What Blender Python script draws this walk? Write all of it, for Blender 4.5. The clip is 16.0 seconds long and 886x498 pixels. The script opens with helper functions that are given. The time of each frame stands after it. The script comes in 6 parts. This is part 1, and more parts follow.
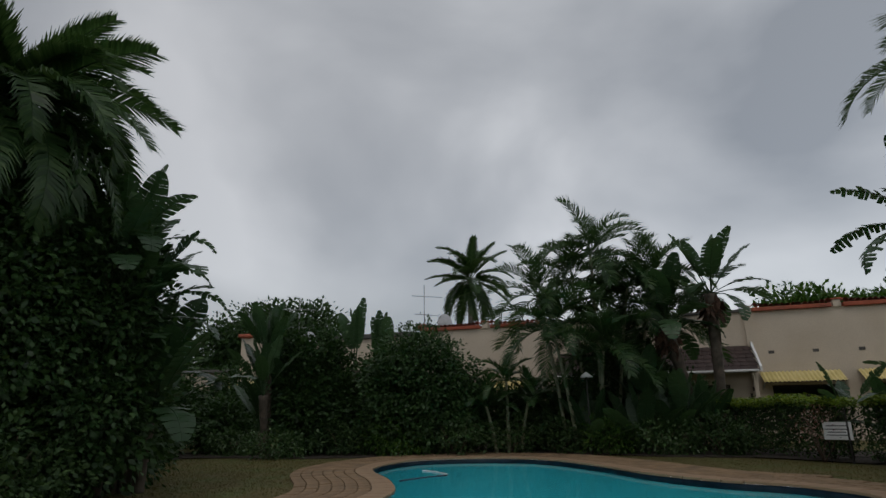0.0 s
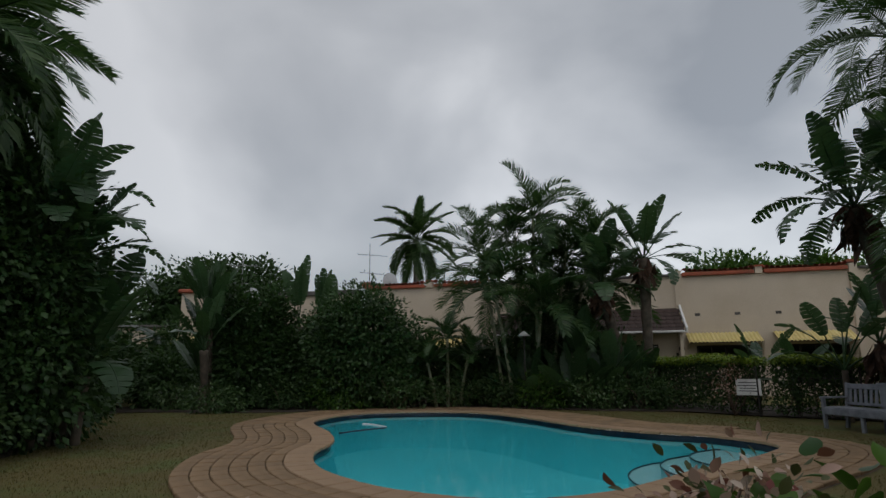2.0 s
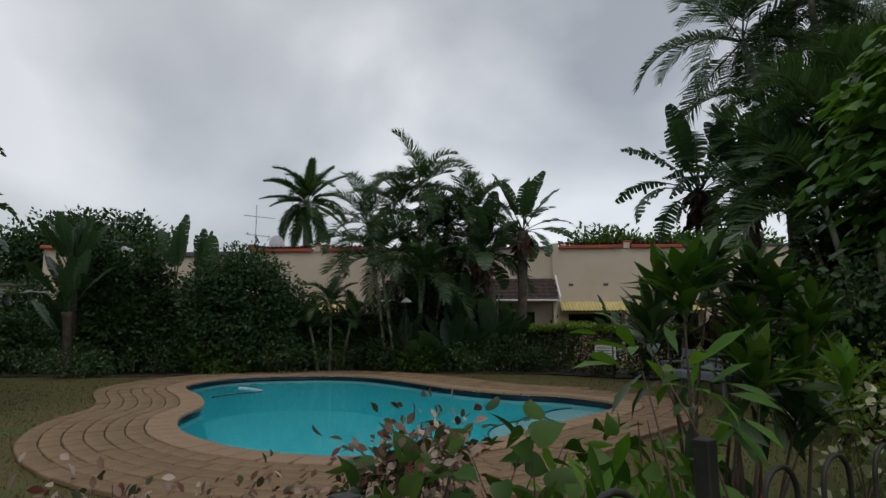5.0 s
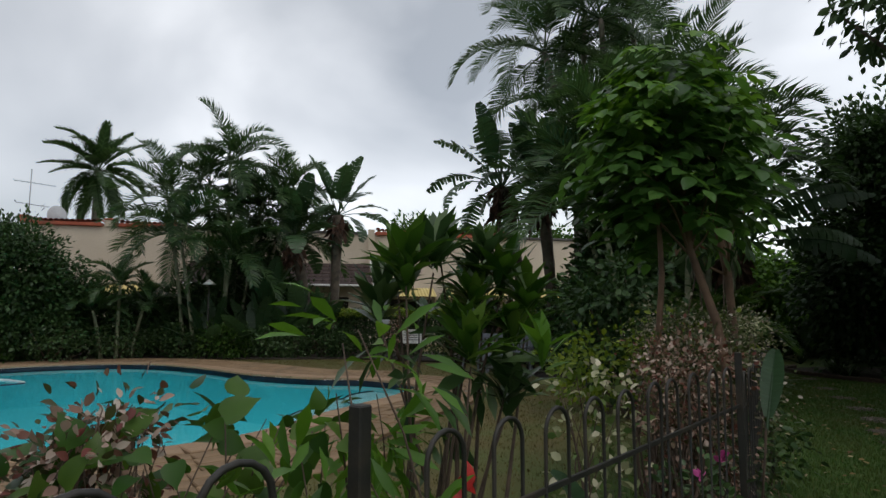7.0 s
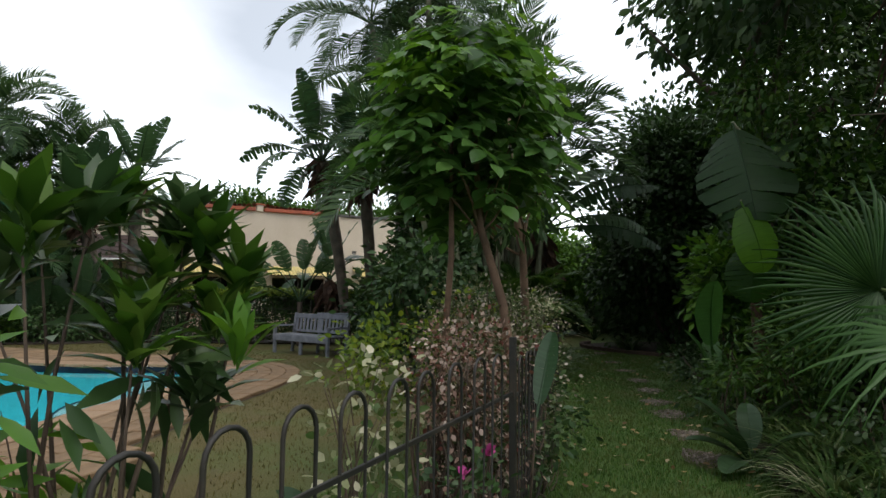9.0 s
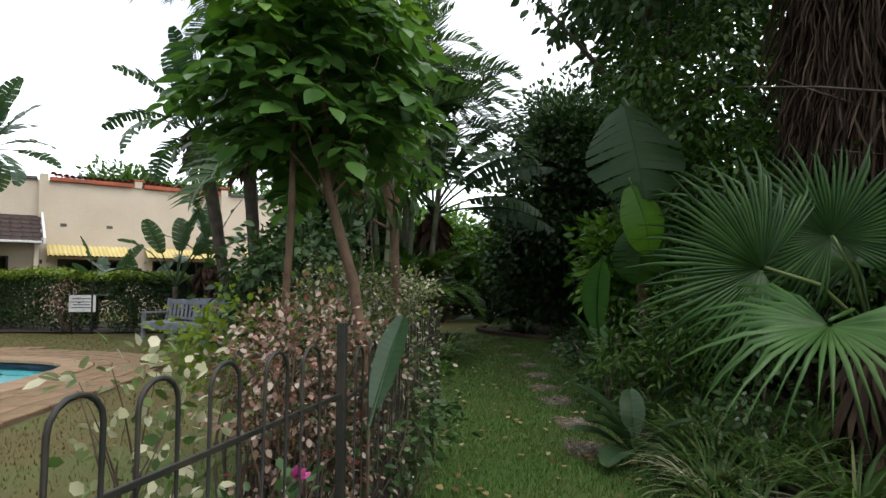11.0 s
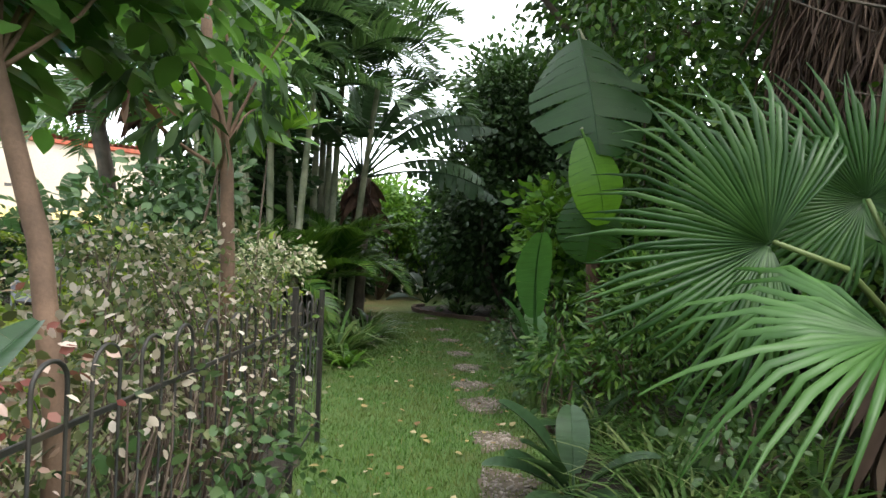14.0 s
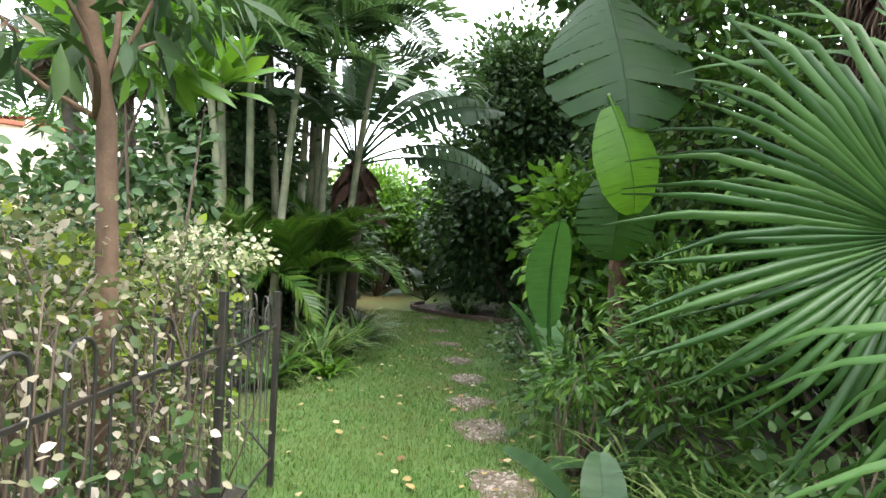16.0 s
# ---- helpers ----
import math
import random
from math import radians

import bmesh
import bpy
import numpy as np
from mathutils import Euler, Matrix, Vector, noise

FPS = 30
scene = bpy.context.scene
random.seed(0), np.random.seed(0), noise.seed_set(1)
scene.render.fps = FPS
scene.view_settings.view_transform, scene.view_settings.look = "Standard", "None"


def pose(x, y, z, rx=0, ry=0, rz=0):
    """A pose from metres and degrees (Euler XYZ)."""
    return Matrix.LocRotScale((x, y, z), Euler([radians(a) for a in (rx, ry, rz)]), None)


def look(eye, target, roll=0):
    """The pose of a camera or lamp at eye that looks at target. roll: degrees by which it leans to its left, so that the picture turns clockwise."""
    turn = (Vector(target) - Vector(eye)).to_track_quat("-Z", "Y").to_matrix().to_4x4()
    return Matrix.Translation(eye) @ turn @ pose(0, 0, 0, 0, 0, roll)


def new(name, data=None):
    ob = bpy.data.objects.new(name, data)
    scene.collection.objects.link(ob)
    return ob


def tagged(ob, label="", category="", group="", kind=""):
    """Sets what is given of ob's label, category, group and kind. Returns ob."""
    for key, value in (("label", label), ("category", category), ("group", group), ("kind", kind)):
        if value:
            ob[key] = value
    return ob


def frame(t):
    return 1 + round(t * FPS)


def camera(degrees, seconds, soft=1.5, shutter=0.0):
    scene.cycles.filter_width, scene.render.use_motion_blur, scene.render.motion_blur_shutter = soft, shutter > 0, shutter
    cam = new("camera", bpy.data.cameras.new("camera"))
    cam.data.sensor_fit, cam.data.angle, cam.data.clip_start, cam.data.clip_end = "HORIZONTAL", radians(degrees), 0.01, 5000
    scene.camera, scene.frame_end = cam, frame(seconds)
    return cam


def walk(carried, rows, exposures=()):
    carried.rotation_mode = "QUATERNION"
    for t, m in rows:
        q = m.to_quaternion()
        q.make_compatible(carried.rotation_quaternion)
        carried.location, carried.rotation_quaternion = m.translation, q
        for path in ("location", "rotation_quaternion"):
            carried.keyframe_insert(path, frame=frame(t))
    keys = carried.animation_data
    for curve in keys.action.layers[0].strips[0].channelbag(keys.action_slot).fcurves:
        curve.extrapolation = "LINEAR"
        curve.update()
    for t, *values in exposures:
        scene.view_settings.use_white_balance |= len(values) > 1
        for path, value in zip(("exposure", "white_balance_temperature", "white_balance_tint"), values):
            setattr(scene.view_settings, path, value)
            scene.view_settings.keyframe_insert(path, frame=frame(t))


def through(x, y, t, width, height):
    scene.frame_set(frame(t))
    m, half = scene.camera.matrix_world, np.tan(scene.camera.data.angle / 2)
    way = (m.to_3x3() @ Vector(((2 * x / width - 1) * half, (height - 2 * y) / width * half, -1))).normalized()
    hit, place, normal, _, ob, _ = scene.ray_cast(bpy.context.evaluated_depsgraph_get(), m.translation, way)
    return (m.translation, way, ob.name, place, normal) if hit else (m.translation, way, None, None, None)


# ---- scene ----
cam = camera(72.7, 16.0)
PATH = [
    (0, (-0.186, 0.141, 1.481), (-0.442, 2.058, 1.992), -1.1),
    (0.5, (-0.19, 0.092, 1.455), (-0.4, 2.024, 1.928), -0.9),
    (1, (-0.157, 0.054, 1.444), (-0.323, 1.999, 1.879), -0.9),
    (1.5, (-0.105, -0.006, 1.46), (-0.23, 1.949, 1.861), -0.8),
    (2, (-0.044, -0.077, 1.449), (-0.135, 1.885, 1.826), -0.7),
    (2.5, (0.006, -0.167, 1.427), (-0.047, 1.802, 1.774), -0.5),
    (3, (0.052, -0.198, 1.436), (0.048, 1.776, 1.756), -0.4),
    (5.5, (0.385, -0.445, 1.482), (0.749, 1.505, 1.732), -0.0),
    (6, (0.442, -0.459, 1.472), (0.949, 1.461, 1.713), 0.2),
    (6.5, (0.526, -0.452, 1.461), (1.177, 1.426, 1.687), 0.25),
    (7, (0.612, -0.435, 1.446), (1.424, 1.38, 1.66), 0.2),
    (7.5, (0.707, -0.401, 1.442), (1.692, 1.328, 1.64), 0.3),
    (8, (0.79, -0.355, 1.435), (1.904, 1.297, 1.614), 0.3),
    (8.5, (0.914, -0.301, 1.444), (2.13, 1.28, 1.603), 0.4),
    (9, (1.128, -0.22, 1.459), (2.411, 1.307, 1.607), 0.5),
    (11.3, (1.964, 0.097, 1.415), (3.496, 1.379, 1.508), 0.8),
    (11.5, (2.083, 0.145, 1.418), (3.631, 1.409, 1.504), 1.1),
    (12, (2.341, 0.204, 1.423), (3.915, 1.436, 1.493), 1.1),
    (12.5, (2.541, 0.286, 1.393), (4.13, 1.499, 1.456), 1.5),
    (13, (2.804, 0.436, 1.401), (4.402, 1.638, 1.449), 1.6),
    (13.5, (2.999, 0.545, 1.408), (4.604, 1.739, 1.442), 1.7),
    (14, (3.265, 0.658, 1.4), (4.871, 1.85, 1.424), 2.0),
    (14.5, (3.48, 0.761, 1.393), (5.085, 1.954, 1.406), 2.1),
    (15, (3.698, 0.903, 1.404), (5.303, 2.097, 1.41), 2.3),
    (15.5, (3.902, 1.064, 1.419), (5.505, 2.261, 1.421), 2.5),
    (16, (4.101, 1.174, 1.401), (5.698, 2.379, 1.407), 2.6),
]
# stops of exposure along the walk: the film camera opens up as it turns from the sky to the shade
walk(cam, [(t, look(eye, target, roll)) for t, eye, target, roll in PATH],
     exposures=[(0, -1.36), (1.5, -1.25), (3, -1.12), (5.5, -0.94), (7, -0.68), (9, 0.0), (11.4, 0.64), (12.5, 0.94), (13.5, 1.5), (14.5, 2.0), (16, 2.54)])

# ---- sky and light: a low grey overcast ----
world = bpy.data.worlds.new("overcast_sky")
scene.world = world
world.use_nodes = True
wn, wl = world.node_tree.nodes, world.node_tree.links
wn.clear()
w_out = wn.new("ShaderNodeOutputWorld")
w_bg = wn.new("ShaderNodeBackground")
w_bg.inputs["Strength"].default_value = 1.0
w_sky = wn.new("ShaderNodeTexSky")
w_sky.sky_type = "NISHITA"
w_sky.sun_disc = False
w_sky.sun_elevation = radians(55)
w_sky.sun_rotation = radians(200)
w_co = wn.new("ShaderNodeTexCoord")
w_map = wn.new("ShaderNodeMapping")
w_map.inputs["Scale"].default_value = (1.0, 1.0, 1.5)
w_map.inputs["Location"].default_value = (0.35, 0.2, 0.1)
w_n1 = wn.new("ShaderNodeTexNoise")
w_n1.inputs["Scale"].default_value = 1.7
w_n1.inputs["Detail"].default_value = 7
w_n1.inputs["Roughness"].default_value = 0.42
w_n1.inputs["Distortion"].default_value = 0.3
w_ramp = wn.new("ShaderNodeValToRGB")
w_ramp.color_ramp.elements[0].position = 0.33
w_ramp.color_ramp.elements[0].color = (0.50, 0.525, 0.555, 1)
w_ramp.color_ramp.elements[1].position = 0.68
w_ramp.color_ramp.elements[1].color = (1.75, 1.76, 1.78, 1)
w_mid = w_ramp.color_ramp.elements.new(0.5)
w_mid.color = (1.0, 1.02, 1.045, 1)
w_scale = wn.new("ShaderNodeMixRGB")
w_scale.blend_type = "ADD"
w_scale.inputs["Fac"].default_value = 0.05
wl.new(w_co.outputs["Generated"], w_map.inputs["Vector"])
wl.new(w_map.outputs["Vector"], w_n1.inputs["Vector"])
wl.new(w_n1.outputs["Fac"], w_ramp.inputs["Fac"])
# the cloud is thinner, so brighter, towards one side
w_sep = wn.new("ShaderNodeSeparateXYZ")
wl.new(w_co.outputs["Generated"], w_sep.inputs[0])
w_side = wn.new("ShaderNodeMath")
w_side.operation = "MULTIPLY_ADD"
w_side.inputs[1].default_value = 0.62
w_side.inputs[2].default_value = 1.04
wl.new(w_sep.outputs["X"], w_side.inputs[0])
w_mul = wn.new("ShaderNodeMixRGB")
w_mul.blend_type = "MULTIPLY"
w_mul.inputs["Fac"].default_value = 1.0
wl.new(w_ramp.outputs["Color"], w_mul.inputs["Color1"])
wl.new(w_side.outputs[0], w_mul.inputs["Color2"])
wl.new(w_mul.outputs["Color"], w_scale.inputs["Color1"])
wl.new(w_sky.outputs["Color"], w_scale.inputs["Color2"])
wl.new(w_scale.outputs["Color"], w_bg.inputs["Color"])
wl.new(w_bg.outputs["Background"], w_out.inputs["Surface"])

sun = new("sun", bpy.data.lights.new("sun", "SUN"))
sun.data.energy = 0.9
sun.data.angle = radians(25)
sun.data.color = (1.0, 0.97, 0.92)
sun.matrix_world = look((-8, -22, 40), (0, 0, 0))

# ---- materials ----
def mat_base(name):
    m = bpy.data.materials.new(name)
    m.use_nodes = True
    n, l = m.node_tree.nodes, m.node_tree.links
    n.clear()
    out = n.new("ShaderNodeOutputMaterial")
    b = n.new("ShaderNodeBsdfPrincipled")
    l.new(b.outputs["BSDF"], out.inputs["Surface"])
    return m, n, l, b, out


def ramp(n, l, src, stops):
    r = n.new("ShaderNodeValToRGB")
    e = r.color_ramp.elements
    e[0].position, e[0].color = stops[0][0], (*stops[0][1], 1)
    e[1].position, e[1].color = stops[-1][0], (*stops[-1][1], 1)
    for p, c in stops[1:-1]:
        e.new(p).color = (*c, 1)
    l.new(src, r.inputs["Fac"])
    return r.outputs["Color"]


def noise_node(n, l, scale, detail=3, coords=None, rough=0.5):
    t = n.new("ShaderNodeTexNoise")
    t.inputs["Scale"].default_value = scale
    t.inputs["Detail"].default_value = detail
    t.inputs["Roughness"].default_value = rough
    if coords is not None:
        l.new(coords, t.inputs["Vector"])
    return t.outputs["Fac"]


def mix(n, l, fac, a, b, kind="MIX"):
    m = n.new("ShaderNodeMixRGB")
    m.blend_type = kind
    for s, v in (("Fac", fac), ("Color1", a), ("Color2", b)):
        if isinstance(v, (int, float)):
            m.inputs[s].default_value = v
        elif isinstance(v, tuple):
            m.inputs[s].default_value = (*v, 1)
        else:
            l.new(v, m.inputs[s])
    return m.outputs["Color"]


def bump(n, l, b, src, strength, dist):
    k = n.new("ShaderNodeBump")
    k.inputs["Strength"].default_value = strength
    k.inputs["Distance"].default_value = dist
    l.new(src, k.inputs["Height"])
    l.new(k.outputs["Normal"], b.inputs["Normal"])


def obj_co(n):
    return n.new("ShaderNodeTexCoord").outputs["Object"]


def surface(name, dark, light, scale, rough=0.8, fine=60, bump_s=0.3, bump_d=0.004, metal=0.0, per_object=0.0, stain=None):
    """A plain material: two tones at a broad scale, fine grain, some relief."""
    m, n, l, b, out = mat_base(name)
    co = obj_co(n)
    big = noise_node(n, l, scale, 4, co)
    col = ramp(n, l, big, [(0.3, dark), (0.7, light)])
    small = noise_node(n, l, fine, 3, co)
    col = mix(n, l, 0.35, col, ramp(n, l, small, [(0.25, (0.35, 0.35, 0.35)), (0.75, (1, 1, 1))]), "MULTIPLY")
    if stain:
        s = noise_node(n, l, scale * 0.37, 6, co, 0.65)
        col = mix(n, l, ramp(n, l, s, [(0.5, (0, 0, 0)), (0.72, (0.75, 0.75, 0.75))]), col, stain)
    if per_object:
        oi = n.new("ShaderNodeObjectInfo")
        col = mix(n, l, per_object, col, ramp(n, l, oi.outputs["Random"], [(0, (0.45, 0.45, 0.45)), (1, (1.0, 1.0, 1.0))]), "MULTIPLY")
    l.new(col, b.inputs["Base Color"])
    b.inputs["Roughness"].default_value = rough
    b.inputs["Metallic"].default_value = metal
    if bump_s:
        bump(n, l, b, small, bump_s, bump_d)
    return m


def leaf_mat(name, stops, rough=0.42, through=0.35, yellow=(0.16, 0.2, 0.02), vein=0.0, island=True, dry=None):
    """A living leaf: hue varies leaf by leaf, light comes through it."""
    m, n, l, b, out = mat_base(name)
    g = n.new("ShaderNodeNewGeometry")
    oi = n.new("ShaderNodeObjectInfo")
    add = n.new("ShaderNodeMath")
    add.operation = "ADD"
    if island:
        l.new(g.outputs["Random Per Island"], add.inputs[0])
    else:
        add.inputs[0].default_value = 0.0
    l.new(oi.outputs["Random"], add.inputs[1])
    half = n.new("ShaderNodeMath")
    half.operation = "FRACT"
    l.new(add.outputs[0], half.inputs[0])
    col = ramp(n, l, half.outputs[0], stops)
    nz = noise_node(n, l, 9.0, 4, obj_co(n))
    col = mix(n, l, 0.45, col, ramp(n, l, nz, [(0.3, (0.45, 0.5, 0.45)), (0.7, (1.0, 1.0, 1.0))]), "MULTIPLY")
    if dry:
        patch = noise_node(n, l, 1.3, 5, obj_co(n), 0.6)
        col = mix(n, l, ramp(n, l, patch, [(0.46, (0, 0, 0)), (0.7, (0.7, 0.7, 0.7))]), col, dry)
    if vein:
        w = n.new("ShaderNodeTexNoise")
        w.inputs["Scale"].default_value = vein
        w.inputs["Detail"].default_value = 2
        mp = n.new("ShaderNodeMapping")
        mp.inputs["Scale"].default_value = (0.6, 9.0, 0.6)
        l.new(obj_co(n), mp.inputs["Vector"])
        l.new(mp.outputs["Vector"], w.inputs["Vector"])
        col = mix(n, l, 0.5, col, ramp(n, l, w.outputs["Fac"], [(0.35, (0.55, 0.6, 0.5)), (0.6, (1, 1, 1))]), "MULTIPLY")
        bump(n, l, b, w.outputs["Fac"], 0.35, 0.004)
    l.new(col, b.inputs["Base Color"])
    b.inputs["Roughness"].default_value = rough
    b.inputs["Specular IOR Level"].default_value = 0.3
    tr = n.new("ShaderNodeBsdfTranslucent")
    l.new(mix(n, l, 0.6, col, yellow, "ADD"), tr.inputs["Color"])
    mx = n.new("ShaderNodeMixShader")
    mx.inputs["Fac"].default_value = through
    l.new(b.outputs["BSDF"], mx.inputs[1])
    l.new(tr.outputs["BSDF"], mx.inputs[2])
    l.new(mx.outputs["Shader"], out.inputs["Surface"])
    return m


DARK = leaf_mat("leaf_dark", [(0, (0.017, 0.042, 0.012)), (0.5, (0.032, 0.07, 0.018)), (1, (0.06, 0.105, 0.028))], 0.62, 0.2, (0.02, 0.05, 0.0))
MID = leaf_mat("leaf_mid", [(0, (0.022, 0.065, 0.010)), (0.6, (0.05, 0.12, 0.015)), (1, (0.10, 0.17, 0.025))], 0.42, 0.28, (0.04, 0.09, 0.0))
BRIGHT = leaf_mat("leaf_bright", [(0, (0.05, 0.13, 0.015)), (0.6, (0.09, 0.21, 0.02)), (1, (0.15, 0.28, 0.035))], 0.45, 0.35, (0.08, 0.14, 0.0))
EVERGREEN = leaf_mat("leaf_evergreen", [(0, (0.016, 0.04, 0.012)), (0.5, (0.032, 0.075, 0.02)), (1, (0.055, 0.105, 0.03))], 0.5, 0.22, (0.03, 0.06, 0.0))
LOBE = leaf_mat("leaf_compound", [(0, (0.036, 0.09, 0.02)), (0.6, (0.066, 0.15, 0.03)), (1, (0.1, 0.2, 0.046))], 0.34, 0.42, (0.04, 0.09, 0.0))
SUCKER = leaf_mat("leaf_banana_sucker", [(0, (0.035, 0.1, 0.025)), (1, (0.06, 0.15, 0.035))], 0.42, 0.35, (0.05, 0.12, 0.0), vein=9, island=False)
# lit copy of BANANA: sun through one leaf, painted as brighter yellow-green
BANANA_LIT = leaf_mat("leaf_banana_lit", [(0, (0.06, 0.155, 0.015)), (1, (0.09, 0.21, 0.02))], 0.4, 0.5, (0.12, 0.22, 0.0), vein=9, island=False)
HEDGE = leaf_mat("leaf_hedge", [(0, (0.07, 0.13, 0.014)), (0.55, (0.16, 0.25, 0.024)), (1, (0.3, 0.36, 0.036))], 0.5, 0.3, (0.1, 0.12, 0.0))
GREY = leaf_mat("leaf_grey_green", [(0, (0.028, 0.062, 0.018)), (0.6, (0.055, 0.11, 0.032)), (1, (0.12, 0.18, 0.07))], 0.32, 0.2, (0.03, 0.06, 0.02))
PALE = leaf_mat("leaf_variegated", [(0, (0.05, 0.11, 0.025)), (0.3, (0.12, 0.19, 0.05)), (0.6, (0.45, 0.45, 0.26)), (1, (0.72, 0.66, 0.48))], 0.5, 0.3, (0.1, 0.1, 0.02))
RUSTY = leaf_mat("leaf_rusty", [(0, (0.03, 0.05, 0.015)), (0.25, (0.07, 0.08, 0.025)), (0.38, (0.2, 0.05, 0.045)), (0.5, (0.2, 0.1, 0.065)), (0.75, (0.44, 0.29, 0.23)), (1, (0.66, 0.55, 0.46))], 0.5, 0.25, (0.1, 0.06, 0.02))
OLIVE = leaf_mat("leaf_olive", [(0, (0.03, 0.06, 0.016)), (0.35, (0.08, 0.115, 0.035)), (0.62, (0.17, 0.18, 0.08)), (0.85, (0.4, 0.33, 0.25)), (1, (0.62, 0.54, 0.46))], 0.5, 0.3, (0.08, 0.08, 0.01))
BANANA = leaf_mat("leaf_banana", [(0, (0.012, 0.04, 0.008)), (1, (0.024, 0.07, 0.012))], 0.5, 0.3, (0.06, 0.15, 0.0), vein=9, island=False)
FAN = leaf_mat("leaf_fan", [(0, (0.02, 0.06, 0.014)), (0.5, (0.038, 0.1, 0.021)), (1, (0.066, 0.135, 0.036))], 0.4, 0.34, (0.05, 0.1, 0.01))
# lighter copy of FAN: light from above on one leaf, put into the colour
FAN_LIT = leaf_mat("leaf_fan_lit", [(0, (0.04, 0.105, 0.022)), (0.5, (0.068, 0.155, 0.036)), (1, (0.11, 0.2, 0.06))], 0.4, 0.34, (0.06, 0.12, 0.01))
PALM = leaf_mat("leaf_palm", [(0, (0.024, 0.054, 0.02)), (0.6, (0.048, 0.096, 0.032)), (1, (0.085, 0.14, 0.05))], 0.36, 0.34, (0.03, 0.06, 0.0))
STRELITZIA = leaf_mat("leaf_paddle", [(0, (0.03, 0.065, 0.028)), (0.6, (0.05, 0.10, 0.042)), (1, (0.08, 0.14, 0.065))], 0.35, 0.3, (0.04, 0.08, 0.01), vein=5, island=False)
STRAP = leaf_mat("leaf_strap", [(0, (0.03, 0.075, 0.015)), (0.6, (0.07, 0.14, 0.03)), (1, (0.2, 0.24, 0.09))], 0.42, 0.25, (0.06, 0.1, 0.0))
BLADE = leaf_mat("grass_blade", [(0, (0.036, 0.088, 0.014)), (0.5, (0.066, 0.15, 0.022)), (0.82, (0.1, 0.19, 0.032)), (1, (0.2, 0.18, 0.07))], 0.55, 0.3, (0.06, 0.1, 0.0), dry=(0.13, 0.125, 0.04))
BLADE_DRY = leaf_mat("grass_blade_dry", [(0, (0.055, 0.058, 0.01)), (0.5, (0.10, 0.086, 0.018)), (1, (0.165, 0.13, 0.038))], 0.6, 0.25, (0.06, 0.06, 0.0))
FALLEN = leaf_mat("leaf_fallen", [(0, (0.12, 0.06, 0.025)), (0.4, (0.22, 0.14, 0.05)), (0.75, (0.34, 0.26, 0.1)), (1, (0.42, 0.36, 0.24))], 0.6, 0.1, (0.05, 0.03, 0.0))
DEAD = leaf_mat("leaf_dead", [(0, (0.04, 0.024, 0.016)), (0.5, (0.08, 0.048, 0.032)), (1, (0.16, 0.105, 0.07))], 0.8, 0.1, (0.02, 0.01, 0.0))
BARK = surface("bark", (0.05, 0.04, 0.03), (0.14, 0.11, 0.08), 5, 0.9, 70, 0.6, 0.01)
BARK_PALE = surface("bark_pale", (0.09, 0.055, 0.033), (0.19, 0.115, 0.07), 7, 0.85, 80, 0.4, 0.006)
CANE = surface("palm_cane", (0.1, 0.12, 0.06), (0.27, 0.27, 0.16), 4, 0.7, 40, 0.3, 0.004, stain=(0.3, 0.29, 0.22))
PALM_TRUNK = surface("palm_trunk", (0.10, 0.09, 0.07), (0.24, 0.21, 0.17), 3, 0.85, 30, 0.5, 0.008)
TWIG = surface("twig", (0.06, 0.04, 0.03), (0.13, 0.09, 0.06), 12, 0.85, 90, 0.3, 0.003)
IRON = surface("fence_paint", (0.010, 0.010, 0.008), (0.026, 0.024, 0.019), 9, 0.6, 120, 0.35, 0.002, stain=(0.07, 0.05, 0.032))
PLASTER = surface("wall_plaster", (0.575, 0.48, 0.365), (0.655, 0.555, 0.435), 0.7, 0.85, 25, 0.15, 0.003, stain=(0.45, 0.37, 0.27))
WHITE = surface("white_paint", (0.66, 0.66, 0.63), (0.8, 0.8, 0.78), 3, 0.55, 60, 0.1, 0.001)
TILE_RED = surface("terracotta_tile", (0.36, 0.075, 0.035), (0.54, 0.135, 0.065), 2, 0.75, 30, 0.3, 0.004, per_object=0.5, stain=(0.12, 0.07, 0.05))
TILE_DARK = surface("roof_tile_dark", (0.028, 0.015, 0.012), (0.06, 0.032, 0.025), 2, 0.7, 30, 0.3, 0.004, per_object=0.4)
COPING_DARK = surface("coping_grey", (0.06, 0.055, 0.05), (0.13, 0.12, 0.11), 2, 0.85, 30, 0.3, 0.004)
YELLOW = surface("awning_sheet", (0.60, 0.48, 0.17), (0.73, 0.60, 0.27), 1.5, 0.5, 30, 0.1, 0.002, stain=(0.5, 0.4, 0.16))
FRAME = surface("window_frame", (0.03, 0.02, 0.015), (0.06, 0.04, 0.03), 5, 0.5, 60, 0.1, 0.001)
ROOM = surface("room_wall", (0.10, 0.09, 0.08), (0.14, 0.12, 0.10), 2, 0.9, 40, 0.05, 0.001)
BENCH = surface("bench_wood", (0.15, 0.165, 0.19), (0.26, 0.275, 0.31), 6, 0.7, 50, 0.35, 0.003, per_object=0.25)
PAVER = surface("paving_brick", (0.19, 0.118, 0.06), (0.35, 0.225, 0.118), 2.2, 0.85, 45, 0.45, 0.004, per_object=0.35, stain=(0.14, 0.10, 0.06))
COPING = surface("pool_coping", (0.29, 0.185, 0.105), (0.41, 0.27, 0.155), 1.6, 0.8, 50, 0.35, 0.003, per_object=0.2, stain=(0.2, 0.13, 0.08))
